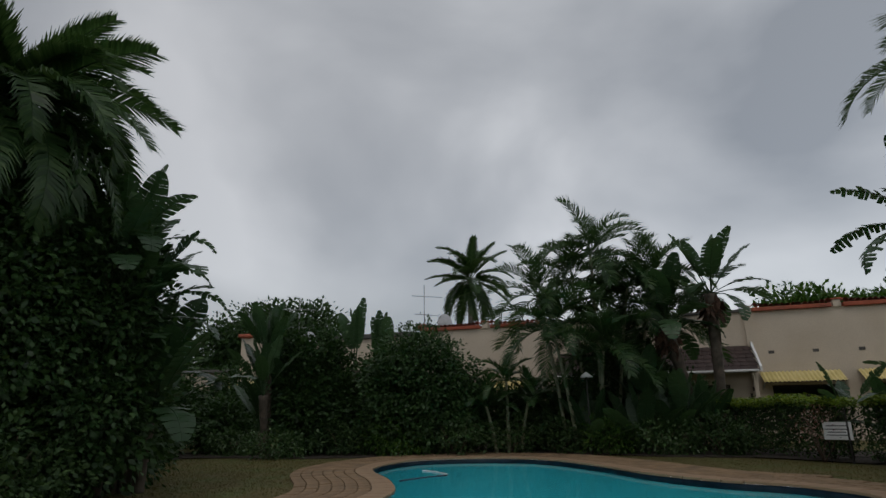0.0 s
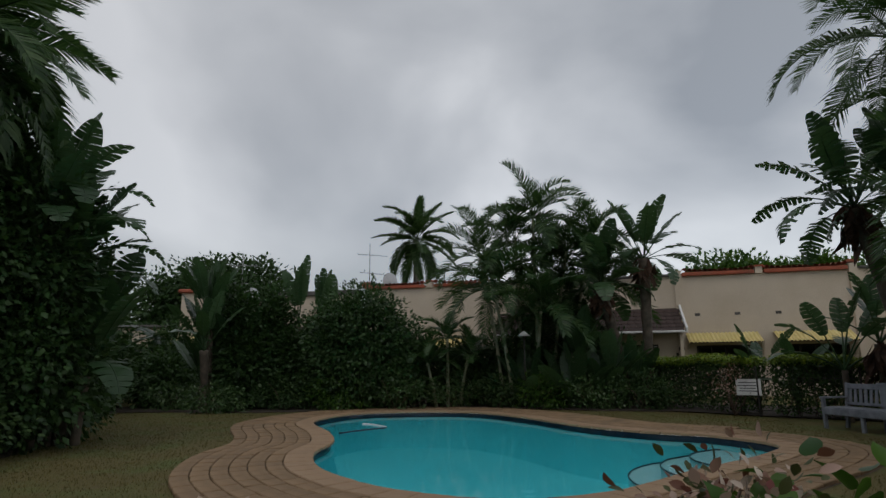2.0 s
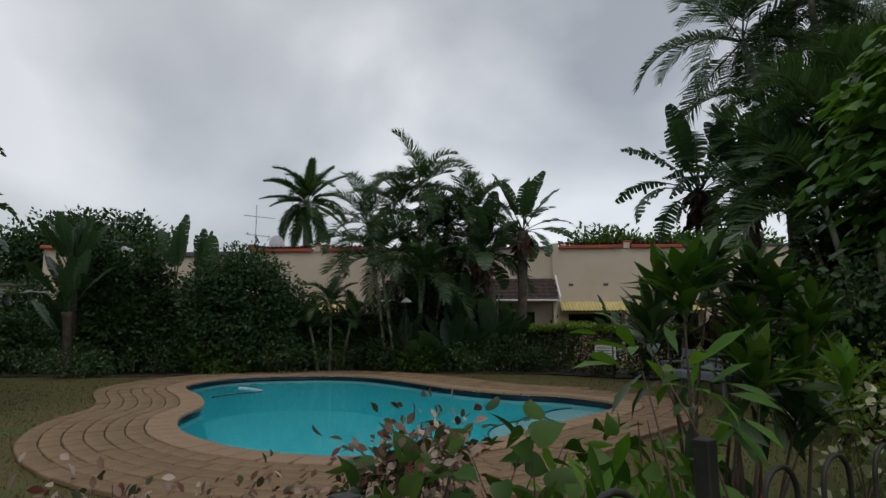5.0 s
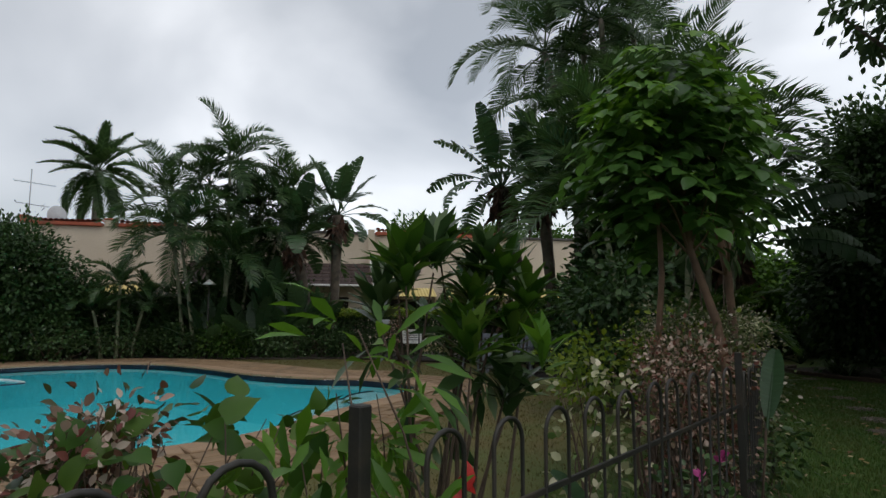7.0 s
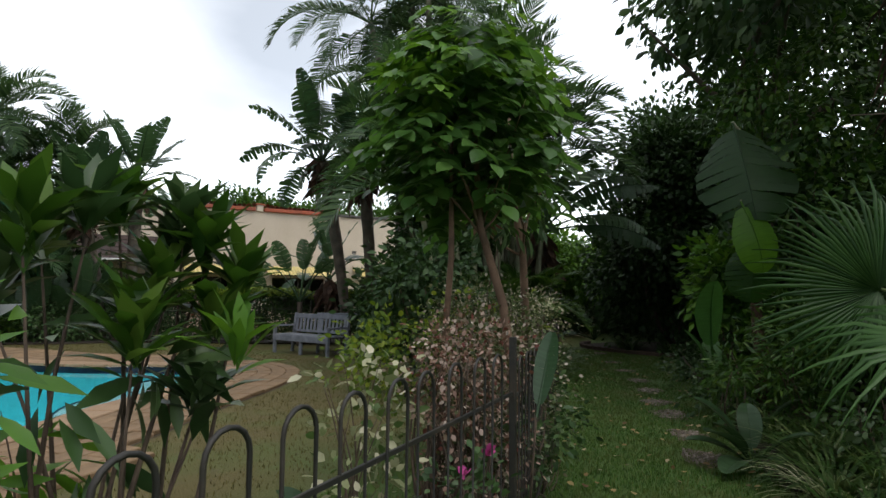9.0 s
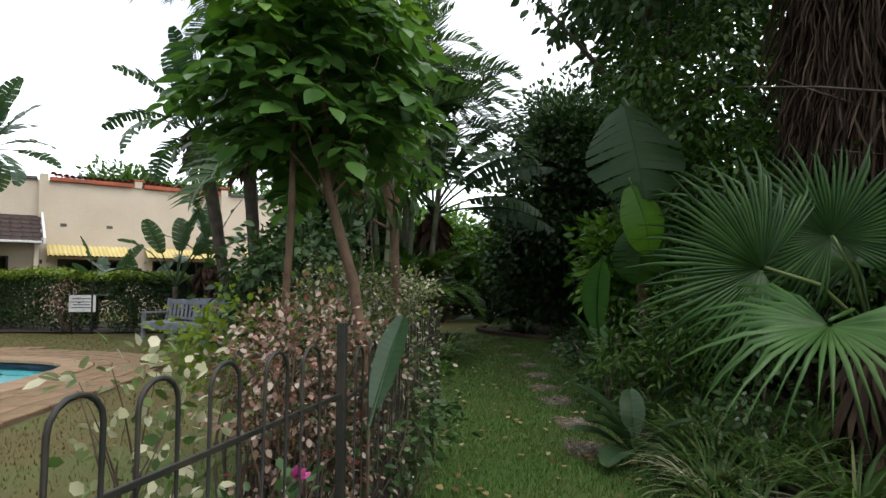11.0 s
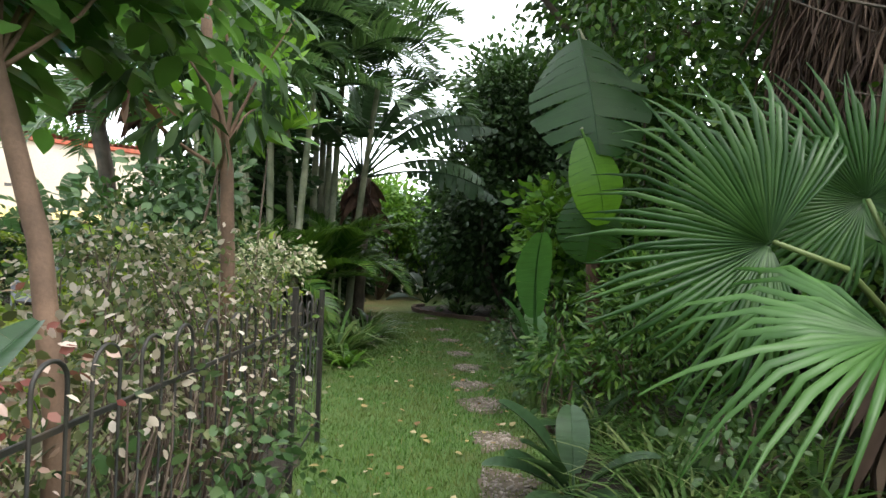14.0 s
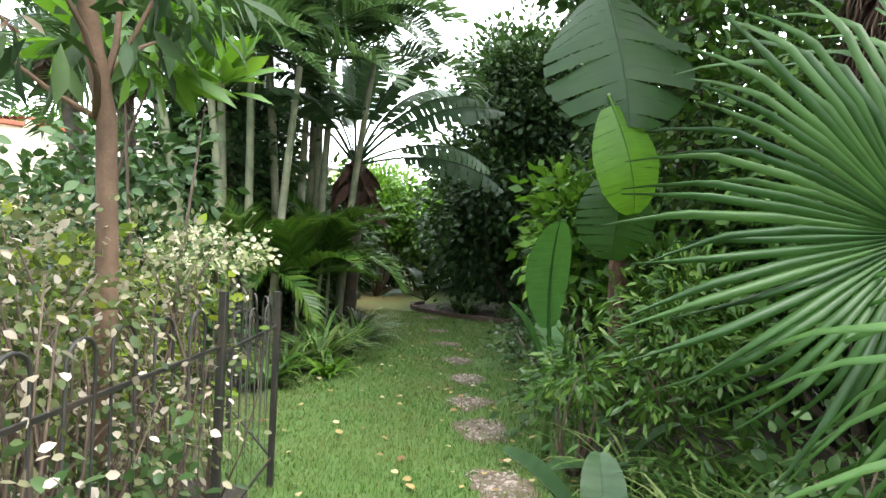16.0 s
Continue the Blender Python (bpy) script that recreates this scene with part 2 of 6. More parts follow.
JOINT = surface("paving_bed", (0.05, 0.035, 0.02), (0.10, 0.07, 0.04), 3, 0.95, 50, 0.5, 0.006)
POOL_TILE = surface("waterline_tile", (0.012, 0.03, 0.06), (0.03, 0.06, 0.10), 5, 0.3, 40, 0.1, 0.001)
PLASTER_POOL = surface("pool_paint", (0.09, 0.74, 0.83), (0.13, 0.82, 0.89), 0.4, 0.6, 20, 0.05, 0.002)
STEP_POOL = surface("pool_step_paint", (0.45, 0.78, 0.82), (0.55, 0.84, 0.86), 1, 0.6, 20, 0.05, 0.002)
EDGING = surface("bed_edging", (0.07, 0.045, 0.033), (0.14, 0.09, 0.065), 4, 0.9, 50, 0.5, 0.006, per_object=0.4)
SOIL = surface("bed_soil", (0.018, 0.013, 0.009), (0.05, 0.036, 0.024), 3, 0.95, 40, 0.7, 0.02)
EARTH = surface("trodden_earth", (0.075, 0.06, 0.035), (0.14, 0.105, 0.07), 6, 0.95, 60, 0.6, 0.008)
PEBBLE = surface("pebble", (0.13, 0.105, 0.085), (0.36, 0.3, 0.25), 9, 0.8, 60, 0.2, 0.002)
GALV = surface("antenna_metal", (0.3, 0.31, 0.32), (0.45, 0.46, 0.47), 6, 0.4, 60, 0.05, 0.001, metal=0.8)
DISH = surface("dish_grey", (0.4, 0.41, 0.42), (0.5, 0.51, 0.52), 4, 0.5, 60, 0.05, 0.001)
INK = surface("sign_ink", (0.05, 0.05, 0.06), (0.09, 0.09, 0.1), 5, 0.7, 60, 0.0)
HOSE_W = surface("hose_white", (0.7, 0.72, 0.72), (0.82, 0.84, 0.84), 6, 0.4, 60, 0.0)
HOSE_B = surface("hose_dark", (0.01, 0.03, 0.06), (0.02, 0.05, 0.08), 6, 0.4, 60, 0.0)
RED = surface("flower_red", (0.42, 0.015, 0.012), (0.6, 0.03, 0.02), 20, 0.5, 80, 0.0)
PINK = surface("flower_pink", (0.5, 0.05, 0.25), (0.65, 0.1, 0.35), 20, 0.5, 80, 0.0)
FIBRE = surface("palm_fibre", (0.04, 0.02, 0.012), (0.11, 0.055, 0.032), 8, 0.95, 60, 0.8, 0.02)


def lawn_material():
    m, n, l, b, out = mat_base("lawn")
    co = obj_co(n)
    fine = noise_node(n, l, 55, 4, co, 0.7)
    blot = noise_node(n, l, 0.9, 5, co, 0.6)
    green = ramp(n, l, fine, [(0.25, (0.026, 0.055, 0.009)), (0.5, (0.058, 0.115, 0.018)), (0.8, (0.105, 0.17, 0.03))])
    dry = ramp(n, l, fine, [(0.25, (0.048, 0.04, 0.009)), (0.5, (0.10, 0.08, 0.019)), (0.8, (0.17, 0.13, 0.04))])
    # the lawn round the pool is drier, the shaded garden path greener
    sx = n.new("ShaderNodeSeparateXYZ")
    l.new(co, sx.inputs[0])
    mp = n.new("ShaderNodeMapRange")
    mp.inputs["From Min"].default_value = -5.0
    mp.inputs["From Max"].default_value = -1.6
    mul = n.new("ShaderNodeMath")
    mul.operation = "MULTIPLY_ADD"
    l.new(sx.outputs["Y"], mul.inputs[0])
    mul.inputs[1].default_value = -1.74
    l.new(sx.outputs["X"], mul.inputs[2])
    l.new(mul.outputs[0], mp.inputs["Value"])
    base = mix(n, l, mp.outputs["Result"], dry, green)
    base = mix(n, l, ramp(n, l, blot, [(0.45, (0, 0, 0)), (0.7, (0.6, 0.6, 0.6))]), base, green)
    bare = noise_node(n, l, 2.6, 6, co, 0.65)
    base = mix(n, l, ramp(n, l, bare, [(0.58, (0, 0, 0)), (0.75, (0.6, 0.6, 0.6))]), base, (0.11, 0.075, 0.045))
    l.new(base, b.inputs["Base Color"])
    b.inputs["Roughness"].default_value = 0.9
    bump(n, l, b, fine, 0.8, 0.02)
    return m


LAWN = lawn_material()


def water_material():
    m, n, l, b, out = mat_base("pool_water")
    clear = n.new("ShaderNodeBsdfTransparent")
    clear.inputs["Color"].default_value = (0.86, 0.99, 1.0, 1)
    gl = n.new("ShaderNodeBsdfGlossy")
    gl.inputs["Roughness"].default_value = 0.04
    fr = n.new("ShaderNodeFresnel")
    fr.inputs["IOR"].default_value = 1.33
    nz = noise_node(n, l, 3.5, 3, obj_co(n))
    k = n.new("ShaderNodeBump")
    k.inputs["Strength"].default_value = 0.12
    k.inputs["Distance"].default_value = 0.02
    l.new(nz, k.inputs["Height"])
    l.new(k.outputs["Normal"], gl.inputs["Normal"])
    l.new(k.outputs["Normal"], fr.inputs["Normal"])
    mx = n.new("ShaderNodeMixShader")
    l.new(fr.outputs["Fac"], mx.inputs["Fac"])
    l.new(clear.outputs["BSDF"], mx.inputs[1])
    l.new(gl.outputs["BSDF"], mx.inputs[2])
    l.new(mx.outputs["Shader"], out.inputs["Surface"])
    return m


def glass_material():
    m, n, l, b, out = mat_base("window_glass")
    b.inputs["Base Color"].default_value = (0.9, 0.95, 0.95, 1)
    b.inputs["Roughness"].default_value = 0.02
    b.inputs["Transmission Weight"].default_value = 1.0
    b.inputs["IOR"].default_value = 1.45
    return m


WATER = water_material()
GLASS = glass_material()

# ---- mesh helpers ----
rng = np.random.default_rng(7)


def raw_mesh(name, V, F, smooth=True):
    """A mesh from arrays: V (n, 3), F (m, 3 or 4)."""
    V = np.asarray(V, dtype=np.float32).reshape(-1, 3)
    F = np.asarray(F, dtype=np.int32)
    k = F.shape[1]
    me = bpy.data.meshes.new(name)
    me.vertices.add(len(V))
    me.vertices.foreach_set("co", V.ravel())
    me.loops.add(F.size)
    me.loops.foreach_set("vertex_index", F.ravel())
    me.polygons.add(len(F))
    me.polygons.foreach_set("loop_start", np.arange(0, F.size, k, dtype=np.int32))
    me.polygons.foreach_set("use_smooth", np.full(len(F), smooth, dtype=bool))
    me.update(calc_edges=True)
    me.validate()
    return me


def part(name, data, material, parent, label="", smooth=True):
    """Links a mesh (or a bmesh, or a pair of arrays) as one object under a thing or part."""
    if isinstance(data, bmesh.types.BMesh):
        me = bpy.data.meshes.new(name)
        data.to_mesh(me)
        data.free()
        data = me
    elif isinstance(data, tuple):
        data = raw_mesh(name, data[0], data[1], smooth)
    ob = new(name, data)
    if not data.materials:
        data.materials.append(material)
    if parent is not None:
        ob.parent = parent
    if label:
        ob["label"] = label
    return ob


def thing(name, x, y, z, label, category, group="", rz=0.0, kind=""):
    ob = new(name)
    ob.empty_display_size = 0.1
    ob.matrix_world = pose(x, y, z, 0, 0, rz)
    return tagged(ob, label, category, group, kind)


def join(*pairs):
    """Joins pairs of arrays with faces of one size."""
    vs, fs, o = [], [], 0
    for v, f in pairs:
        v = np.asarray(v, float).reshape(-1, 3)
        vs.append(v)
        fs.append(np.asarray(f, int) + o)
        o += len(v)
    return np.vstack(vs), np.vstack(fs)


def box(cx, cy, cz, sx, sy, sz):
    s = np.array([[-1, -1, -1], [1, -1, -1], [1, 1, -1], [-1, 1, -1], [-1, -1, 1], [1, -1, 1], [1, 1, 1], [-1, 1, 1]]) * 0.5
    return s * (sx, sy, sz) + (cx, cy, cz), np.array([[0, 3, 2, 1], [4, 5, 6, 7], [0, 1, 5, 4], [1, 2, 6, 5], [2, 3, 7, 6], [3, 0, 4, 7]])


def soft_box(cx, cy, cz, sx, sy, sz, r=0.01):
    bm = bmesh.new()
    bmesh.ops.create_cube(bm, size=1)
    for v in bm.verts:
        v.co = Vector((v.co.x * sx + cx, v.co.y * sy + cy, v.co.z * sz + cz))
    bmesh.ops.bevel(bm, geom=bm.edges[:], offset=r, segments=1, affect="EDGES")
    return bm


def tube(points, radii, k=6, caps=True):
    """A tapered tube along points; quads."""
    P = np.asarray(points, float)
    n = len(P)
    R = np.broadcast_to(np.asarray(radii, float), (n,))
    T = np.gradient(P, axis=0)
    T /= np.linalg.norm(T, axis=1)[:, None] + 1e-9
    ref = np.array([0.0, 0, 1]) if abs(T[:, 2]).mean() < 0.8 else np.array([1.0, 0, 0])
    A = np.cross(T, ref)
    A /= np.linalg.norm(A, axis=1)[:, None] + 1e-9
    B = np.cross(T, A)
    a = np.linspace(0, 2 * np.pi, k, endpoint=False)
    V = P[:, None] + R[:, None, None] * (np.cos(a)[None, :, None] * A[:, None] + np.sin(a)[None, :, None] * B[:, None])
    V = V.reshape(-1, 3)
    F = []
    for i in range(n - 1):
        for j in range(k):
            F.append((i * k + j, i * k + (j + 1) % k, (i + 1) * k + (j + 1) % k, (i + 1) * k + j))
    if caps:
        V = np.vstack([V, P[0], P[-1]])
        for j in range(0, k, 2):
            F.append((len(V) - 2, (j + 2) % k, (j + 1) % k, j))
            F.append((len(V) - 1, (n - 1) * k + j, (n - 1) * k + (j + 1) % k, (n - 1) * k + (j + 2) % k))
    return V, np.array(F)


def frames(directions, normals):
    """Rotation matrices whose y axis is the direction and whose z axis is near the normal."""
    Y = directions / (np.linalg.norm(directions, axis=1)[:, None] + 1e-9)
    X = np.cross(Y, normals)
    X /= np.linalg.norm(X, axis=1)[:, None] + 1e-9
    Z = np.cross(X, Y)
    return np.stack([X, Y, Z], axis=2)


OVAL = (np.array([[0, 0, 0], [-0.3, 0.3, 0.05], [0.3, 0.3, 0.05], [0, 0.4, 0.0], [-0.26, 0.68, 0.03], [0.26, 0.68, 0.03], [0, 1, -0.08]]),
        np.array([[0, 3, 1], [0, 2, 3], [1, 3, 4], [3, 2, 5], [3, 6, 4], [3, 5, 6]]))
DIAMOND = (np.array([[0, 0, 0], [-0.28, 0.45, 0.05], [0.28, 0.45, 0.05], [0, 1, -0.06]]), np.array([[0, 2, 1], [1, 2, 3]]))
LANCE = (np.array([[0, 0, 0], [-0.10, 0.35, 0.03], [0.10, 0.35, 0.03], [0, 0.38, 0], [-0.12, 0.65, 0.01], [0.12, 0.65, 0.01], [0, 0.68, -0.03], [0, 1, -0.12]]),
         np.array([[0, 3, 1], [0, 2, 3], [1, 3, 6], [1, 6, 4], [3, 2, 5], [3, 5, 6], [4, 6, 7], [6, 5, 7]]))
def outline_leaf(half, cup, droop):
    """A leaf template from half widths along its length, with a folded midrib and a drooping tip."""
    k = len(half)
    V, F = [], []
    for i, w in enumerate(half):
        y = i / (k - 1)
        z = -droop * y * y
        V += [(-w, y, z + cup * w), (0, y, z), (w, y, z + cup * w)]
    for i in range(k - 1):
        for j in (0, 1):
            a = i * 3 + j
            F += [(a, a + 1, a + 4), (a, a + 4, a + 3)]
    return np.array(V, float), np.array(F)


OVAL9 = outline_leaf((0.02, 0.17, 0.25, 0.28, 0.25, 0.15, 0.01), 0.25, 0.18)
HEART = outline_leaf((0.3, 0.43, 0.46, 0.42, 0.36, 0.24, 0.1, 0.01), 0.22, 0.25)
BLADE3 = (np.array([[-0.5, 0, 0], [0.5, 0, 0], [-0.4, 0.5, 0.0], [0.4, 0.5, 0.0], [0, 1, -0.12]]), np.array([[0, 1, 3], [0, 3, 2], [2, 3, 4]]))


def scatter(template, places, R, size, widths=None):
    """Copies of a leaf template; places (n, 3), rotations R (n, 3, 3), sizes (n,)."""
    tv, tf = template
    size = np.broadcast_to(size, (len(places),))
    L = tv[None] * size[:, None, None]
    if widths is not None:
        L = L * np.stack([np.broadcast_to(widths, size.shape), np.ones(len(size)), np.ones(len(size))], axis=1)[:, None, :]
    V = np.einsum("nij,nkj->nki", R, L) + places[:, None]
    F = tf[None] + (np.arange(len(places)) * len(tv))[:, None, None]
    return V.reshape(-1, 3), F.reshape(-1, tf.shape[1])


def unit(n):
    d = rng.normal(size=(n, 3))
    return d / np.linalg.norm(d, axis=1)[:, None]


def foliage(blobs, leaves, size, template=DIAMOND, clump=0.28, per=40, droop=0.25, shell=0.62, up=0.4):
    """Leaves in clumps through ellipsoids: blobs of (x, y, z, rx, ry, rz)."""
    blobs = np.asarray(blobs, float)
    if size >= 0.13 and template is DIAMOND:
        leaves, size, shell = int(leaves * 2.1), size * 1.12, shell * 0.7
    vol = blobs[:, 3] * blobs[:, 4] * blobs[:, 5]
    share = np.maximum(1, (leaves * vol ** 0.75 / (vol ** 0.75).sum() / per).astype(int))
    cs, outs = [], []
    for b, k in zip(blobs, share):
        d = unit(k)
        r = shell + (1 - shell) * rng.random(k) ** 0.6
        r *= 0.68 + 0.5 * rng.random(k)
        cs.append(b[:3] + d * r[:, None] * b[3:])
        outs.append(d)
    C, D = np.vstack(cs), np.vstack(outs)
    away = np.clip(rng.normal(size=(len(C) * per, 3)), -1.5, 1.5)
    P = np.repeat(C, per, axis=0) + away * clump * np.array([1, 1, 0.75]) * np.repeat(0.6 + 0.9 * rng.random(len(C)), per)[:, None]
    O = np.repeat(D, per, axis=0)
    n = len(P)
    way = O * 0.55 + away * 0.45 + unit(n) * 0.5 + np.array([0, 0, -droop])
    nor = O * 0.5 + np.array([0, 0, up]) + unit(n) * 0.55
    s = size * (0.65 + 0.7 * rng.random(n))
    keep = P[:, 2] > 0.03
    return scatter(template, P[keep], frames(way, nor)[keep], s[keep])


def sprays(blobs, n, size):
    """Hanging compound leaves through ellipsoids: each a rib with paired oval leaflets and one at its tip."""
    blobs = np.asarray(blobs, float)
    vol = blobs[:, 3] * blobs[:, 4] * blobs[:, 5]
    P, W, N = [], [], []
    for b, k in zip(blobs, np.maximum(1, (n * vol / vol.sum()).astype(int))):
        for _ in range(k):
            d = unit(1)[0]
            p = b[:3] + d * b[3:] * (0.25 + 0.85 * rng.random() ** 0.8)
            out = np.array([d[0], d[1], 0]) + unit(1)[0] * 0.5
            out[2] = 0.25 * rng.random()
            out /= np.linalg.norm(out) + 1e-9
            side = np.cross(out, (0, 0, 1))
            side /= np.linalg.norm(side) + 1e-9
            for m in range(4):
                q = p + out * size * 0.55 * m - np.array([0, 0, size * 0.13 * m * m])
                for sgn in ((-1, 1) if m < 3 else (0,)):
                    w = side * sgn + out * (0.55 if sgn else 1.0) + np.array([0, 0, -0.35 - 0.3 * rng.random()])
                    P.append(q)
                    W.append(w + unit(1)[0] * 0.2)
                    N.append(np.array([0, 0, 1.0]) + out * 0.4 + unit(1)[0] * 0.3)
    P, W, N = np.array(P), np.array(W), np.array(N)
    return scatter(OVAL9, P, frames(W, N), size * (0.75 + 0.5 * rng.random(len(P))))


def limbs(base, tops, r0, k=6, bend=0.15, steps=6):
    """Branches from a base to each of the tops, joined in one mesh."""
    out = []
    for t in tops:
        b, t = np.array(base, float), np.array(t, float)
        u = np.linspace(0, 1, steps)[:, None]
        L = np.linalg.norm(t - b)
        w = unit(1)[0] * bend * L
        p = b + (t - b) * u + w * (np.sin(u * np.pi))
        p[:, :2] = b[:2] + (t - b)[:2] * (u ** 1.25) + (w * np.sin(u * np.pi))[:, :2]
        out.append(tube(p, r0 * (1 - 0.8 * u[:, 0]), k))
    return join(*out)


def shrub(name, x, y, label, blobs, leaves, size, material, template=DIAMOND, clump=0.16, per=24, stems=7, bark=TWIG, r0=0.02, category="shrub", group="", droop=0.2, shell=0.5, up=0.4):
    """A bush: stems and a crown of leaves; blobs in the bush's own place."""
    t = thing(name, x, y, 0, label, category, group)
    tops = []
    B = np.asarray(blobs, float)
    for i in range(stems):
        b = B[i % len(B)]
        tops.append(b[:3] + unit(1)[0] * b[3:] * 0.75)
    part("branchwork", limbs((0, 0, -0.03), tops, r0), bark, t)
    part("crown", foliage(blobs, leaves, size, template, clump, per, droop, shell, up), material, t)
    return t


# ---- plants with big leaves ----
def frond_mesh(name, length, droop, pairs=38, leaflet=0.28, width=0.03, vee=0.5, hang=0.5, start=0.16):
    """A feather palm leaf from the origin along +y, arching down."""
    u = np.linspace(0, 1, 12)
    ang = 0.0 - droop * u ** 1.4
    step = length / 11
    P = np.zeros((12, 3))
    for i in range(1, 12):
        P[i] = P[i - 1] + step * np.array([0, math.cos(ang[i]), math.sin(ang[i])])
    out_t = tube(P, np.linspace(0.018, 0.004, 12) * max(0.5, length / 2.2), 4, caps=False)
    V, F = [out_t[0]], [out_t[1]]
    o = len(out_t[0])
    tv, tf = [], []
    for i in range(pairs):
        s = start + (1 - start) * (i + 0.5) / pairs
        f = s * 11
        j = min(10, int(f))
        p = P[j] + (P[j + 1] - P[j]) * (f - j)
        tan = (P[j + 1] - P[j]) / step
        upv = np.array([0, -tan[2], tan[1]])
        ll = leaflet * length * (math.sin(math.pi * (0.12 + 0.83 * s)) ** 0.6) * (0.85 + 0.3 * rng.random())
        for side in (-1, 1):
            w = np.array([side * 1.0, 0, 0]) + tan * (0.55 + 0.5 * s) + upv * vee * (0.5 + rng.random() * 0.7)
            w /= np.linalg.norm(w)
            mid = p + w * ll * 0.5
            w2 = w + np.array([0, 0, -hang * (0.6 + 0.8 * rng.random())])
            w2 /= np.linalg.norm(w2)
            tip = mid + w2 * ll * 0.5
            wide = tan * width * length * 0.25
            b = len(tv)
            tv += [p - wide * 0.6, p + wide * 0.6, mid - wide, mid + wide, tip]
            tf += [(b, b + 1, b + 3, b + 2), (b + 2, b + 3, b + 4, b + 4)]
    V.append(np.array(tv))
    quads = [q for q in tf if q[2] != q[3]]
    tips = [(q[0], q[1], q[2]) for q in tf if q[2] == q[3]]
    # tips become thin quads so that all faces have one size
    extra = np.array(tv)
    add_v, add_f = [], []
    for a, b2, c in tips:
        add_v.append(extra[c] + (extra[b2] - extra[a]) * 0.12)
        add_f.append((a + o, b2 + o, len(tv) + len(add_v) - 1 + o, c + o))
    V.append(np.array(add_v))
    F.append(np.array(quads) + o)
    F.append(np.array(add_f))
    return raw_mesh(name, np.vstack(V), np.vstack(F))


def crown_of(t, name, meshes, n, z, tilt_lo, tilt_hi, material, x=0.0, y=0.0, scale=1.0, start=0.0, by_age=False):
    """Leaves round a growing point, spiralled, the young ones steeper and, by age, straighter."""
    for i in range(n):
        f = (i + 0.5) / n
        tilt = tilt_lo + (tilt_hi - tilt_lo) * f + rng.normal() * 5
        az = start + i * 137.5 + rng.normal() * 8
        s = scale * (0.85 + 0.25 * rng.random())
        k = min(len(meshes) - 1, max(0, int(f * len(meshes) + rng.normal() * 0.4))) if by_age else i % len(meshes)
        ob = part(name, meshes[k], material, t)
        ob.matrix_local = pose(x, y, z, 0, 0, az) @ pose(0, 0, 0, tilt, rng.normal() * 8, 0) @ Matrix.Scale(s, 4)


def paddle_mesh(name, petiole, blade, width, bend, splits=9, torn=0.5, fold=0.25, stalk=0.022):
    """A paddle leaf (wild banana kind) from the origin along +y: stalk, midrib, and a blade torn into lappets."""
    N = 14
    u = np.linspace(0, 1, N)
    total = petiole + blade
    ang = -bend * u ** 1.8
    st = total / (N - 1)
    P = np.zeros((N, 3))
    for i in range(1, N):
        P[i] = P[i - 1] + st * np.array([0, math.cos(ang[i]), math.sin(ang[i])])

    def at(s):
        f = np.clip(s, 0, 0.9999) * (N - 1)
        j = int(f)
        return P[j] + (P[j + 1] - P[j]) * (f - j), (P[j + 1] - P[j]) / st

    pieces = [tube(P, stalk * (1 - 0.75 * u), 5, caps=False)]
    u0 = petiole / total
    for side in (-1, 1):
        rows = splits
        cuts = np.sort(np.r_[0, (np.arange(1, rows) + rng.uniform(-0.3, 0.3, rows - 1)) / rows, 1])
        for a, b in zip(cuts[:-1], cuts[1:]):
            gap = (b - a) * (0.10 + 0.25 * rng.random()) * torn
            sag = torn * (0.1 + 0.5 * rng.random())
            grid = []
            for q in np.linspace(0, 1, 3):
                s_in = a + (b - a) * q
                row = []
                for w in (0.0, 0.5, 1.0):
                    s = s_in + (gap * (0.5 - q) * 2 * w * 0.5)
                    wd = width * 0.5 * (math.sin(math.pi * min(1, max(0.0, s * 0.93 + 0.05))) ** 0.55)
                    p, tan = at(u0 + (1 - u0) * s)
                    upv = np.array([0, -tan[2], tan[1]])
                    d = np.array([side * w * wd, 0, 0]) + upv * (fold * w * wd - sag * (w ** 2) * wd) + tan * 0.18 * w * wd
                    row.append(p + d)
                grid.append(row)
            g = np.array(grid).reshape(-1, 3)
            f = [(i * 3 + j, i * 3 + j + 1, i * 3 + j + 4, i * 3 + j + 3) for i in range(2) for j in range(2)]
            pieces.append((g, np.array(f)))
    return raw_mesh(name, *join(*pieces))


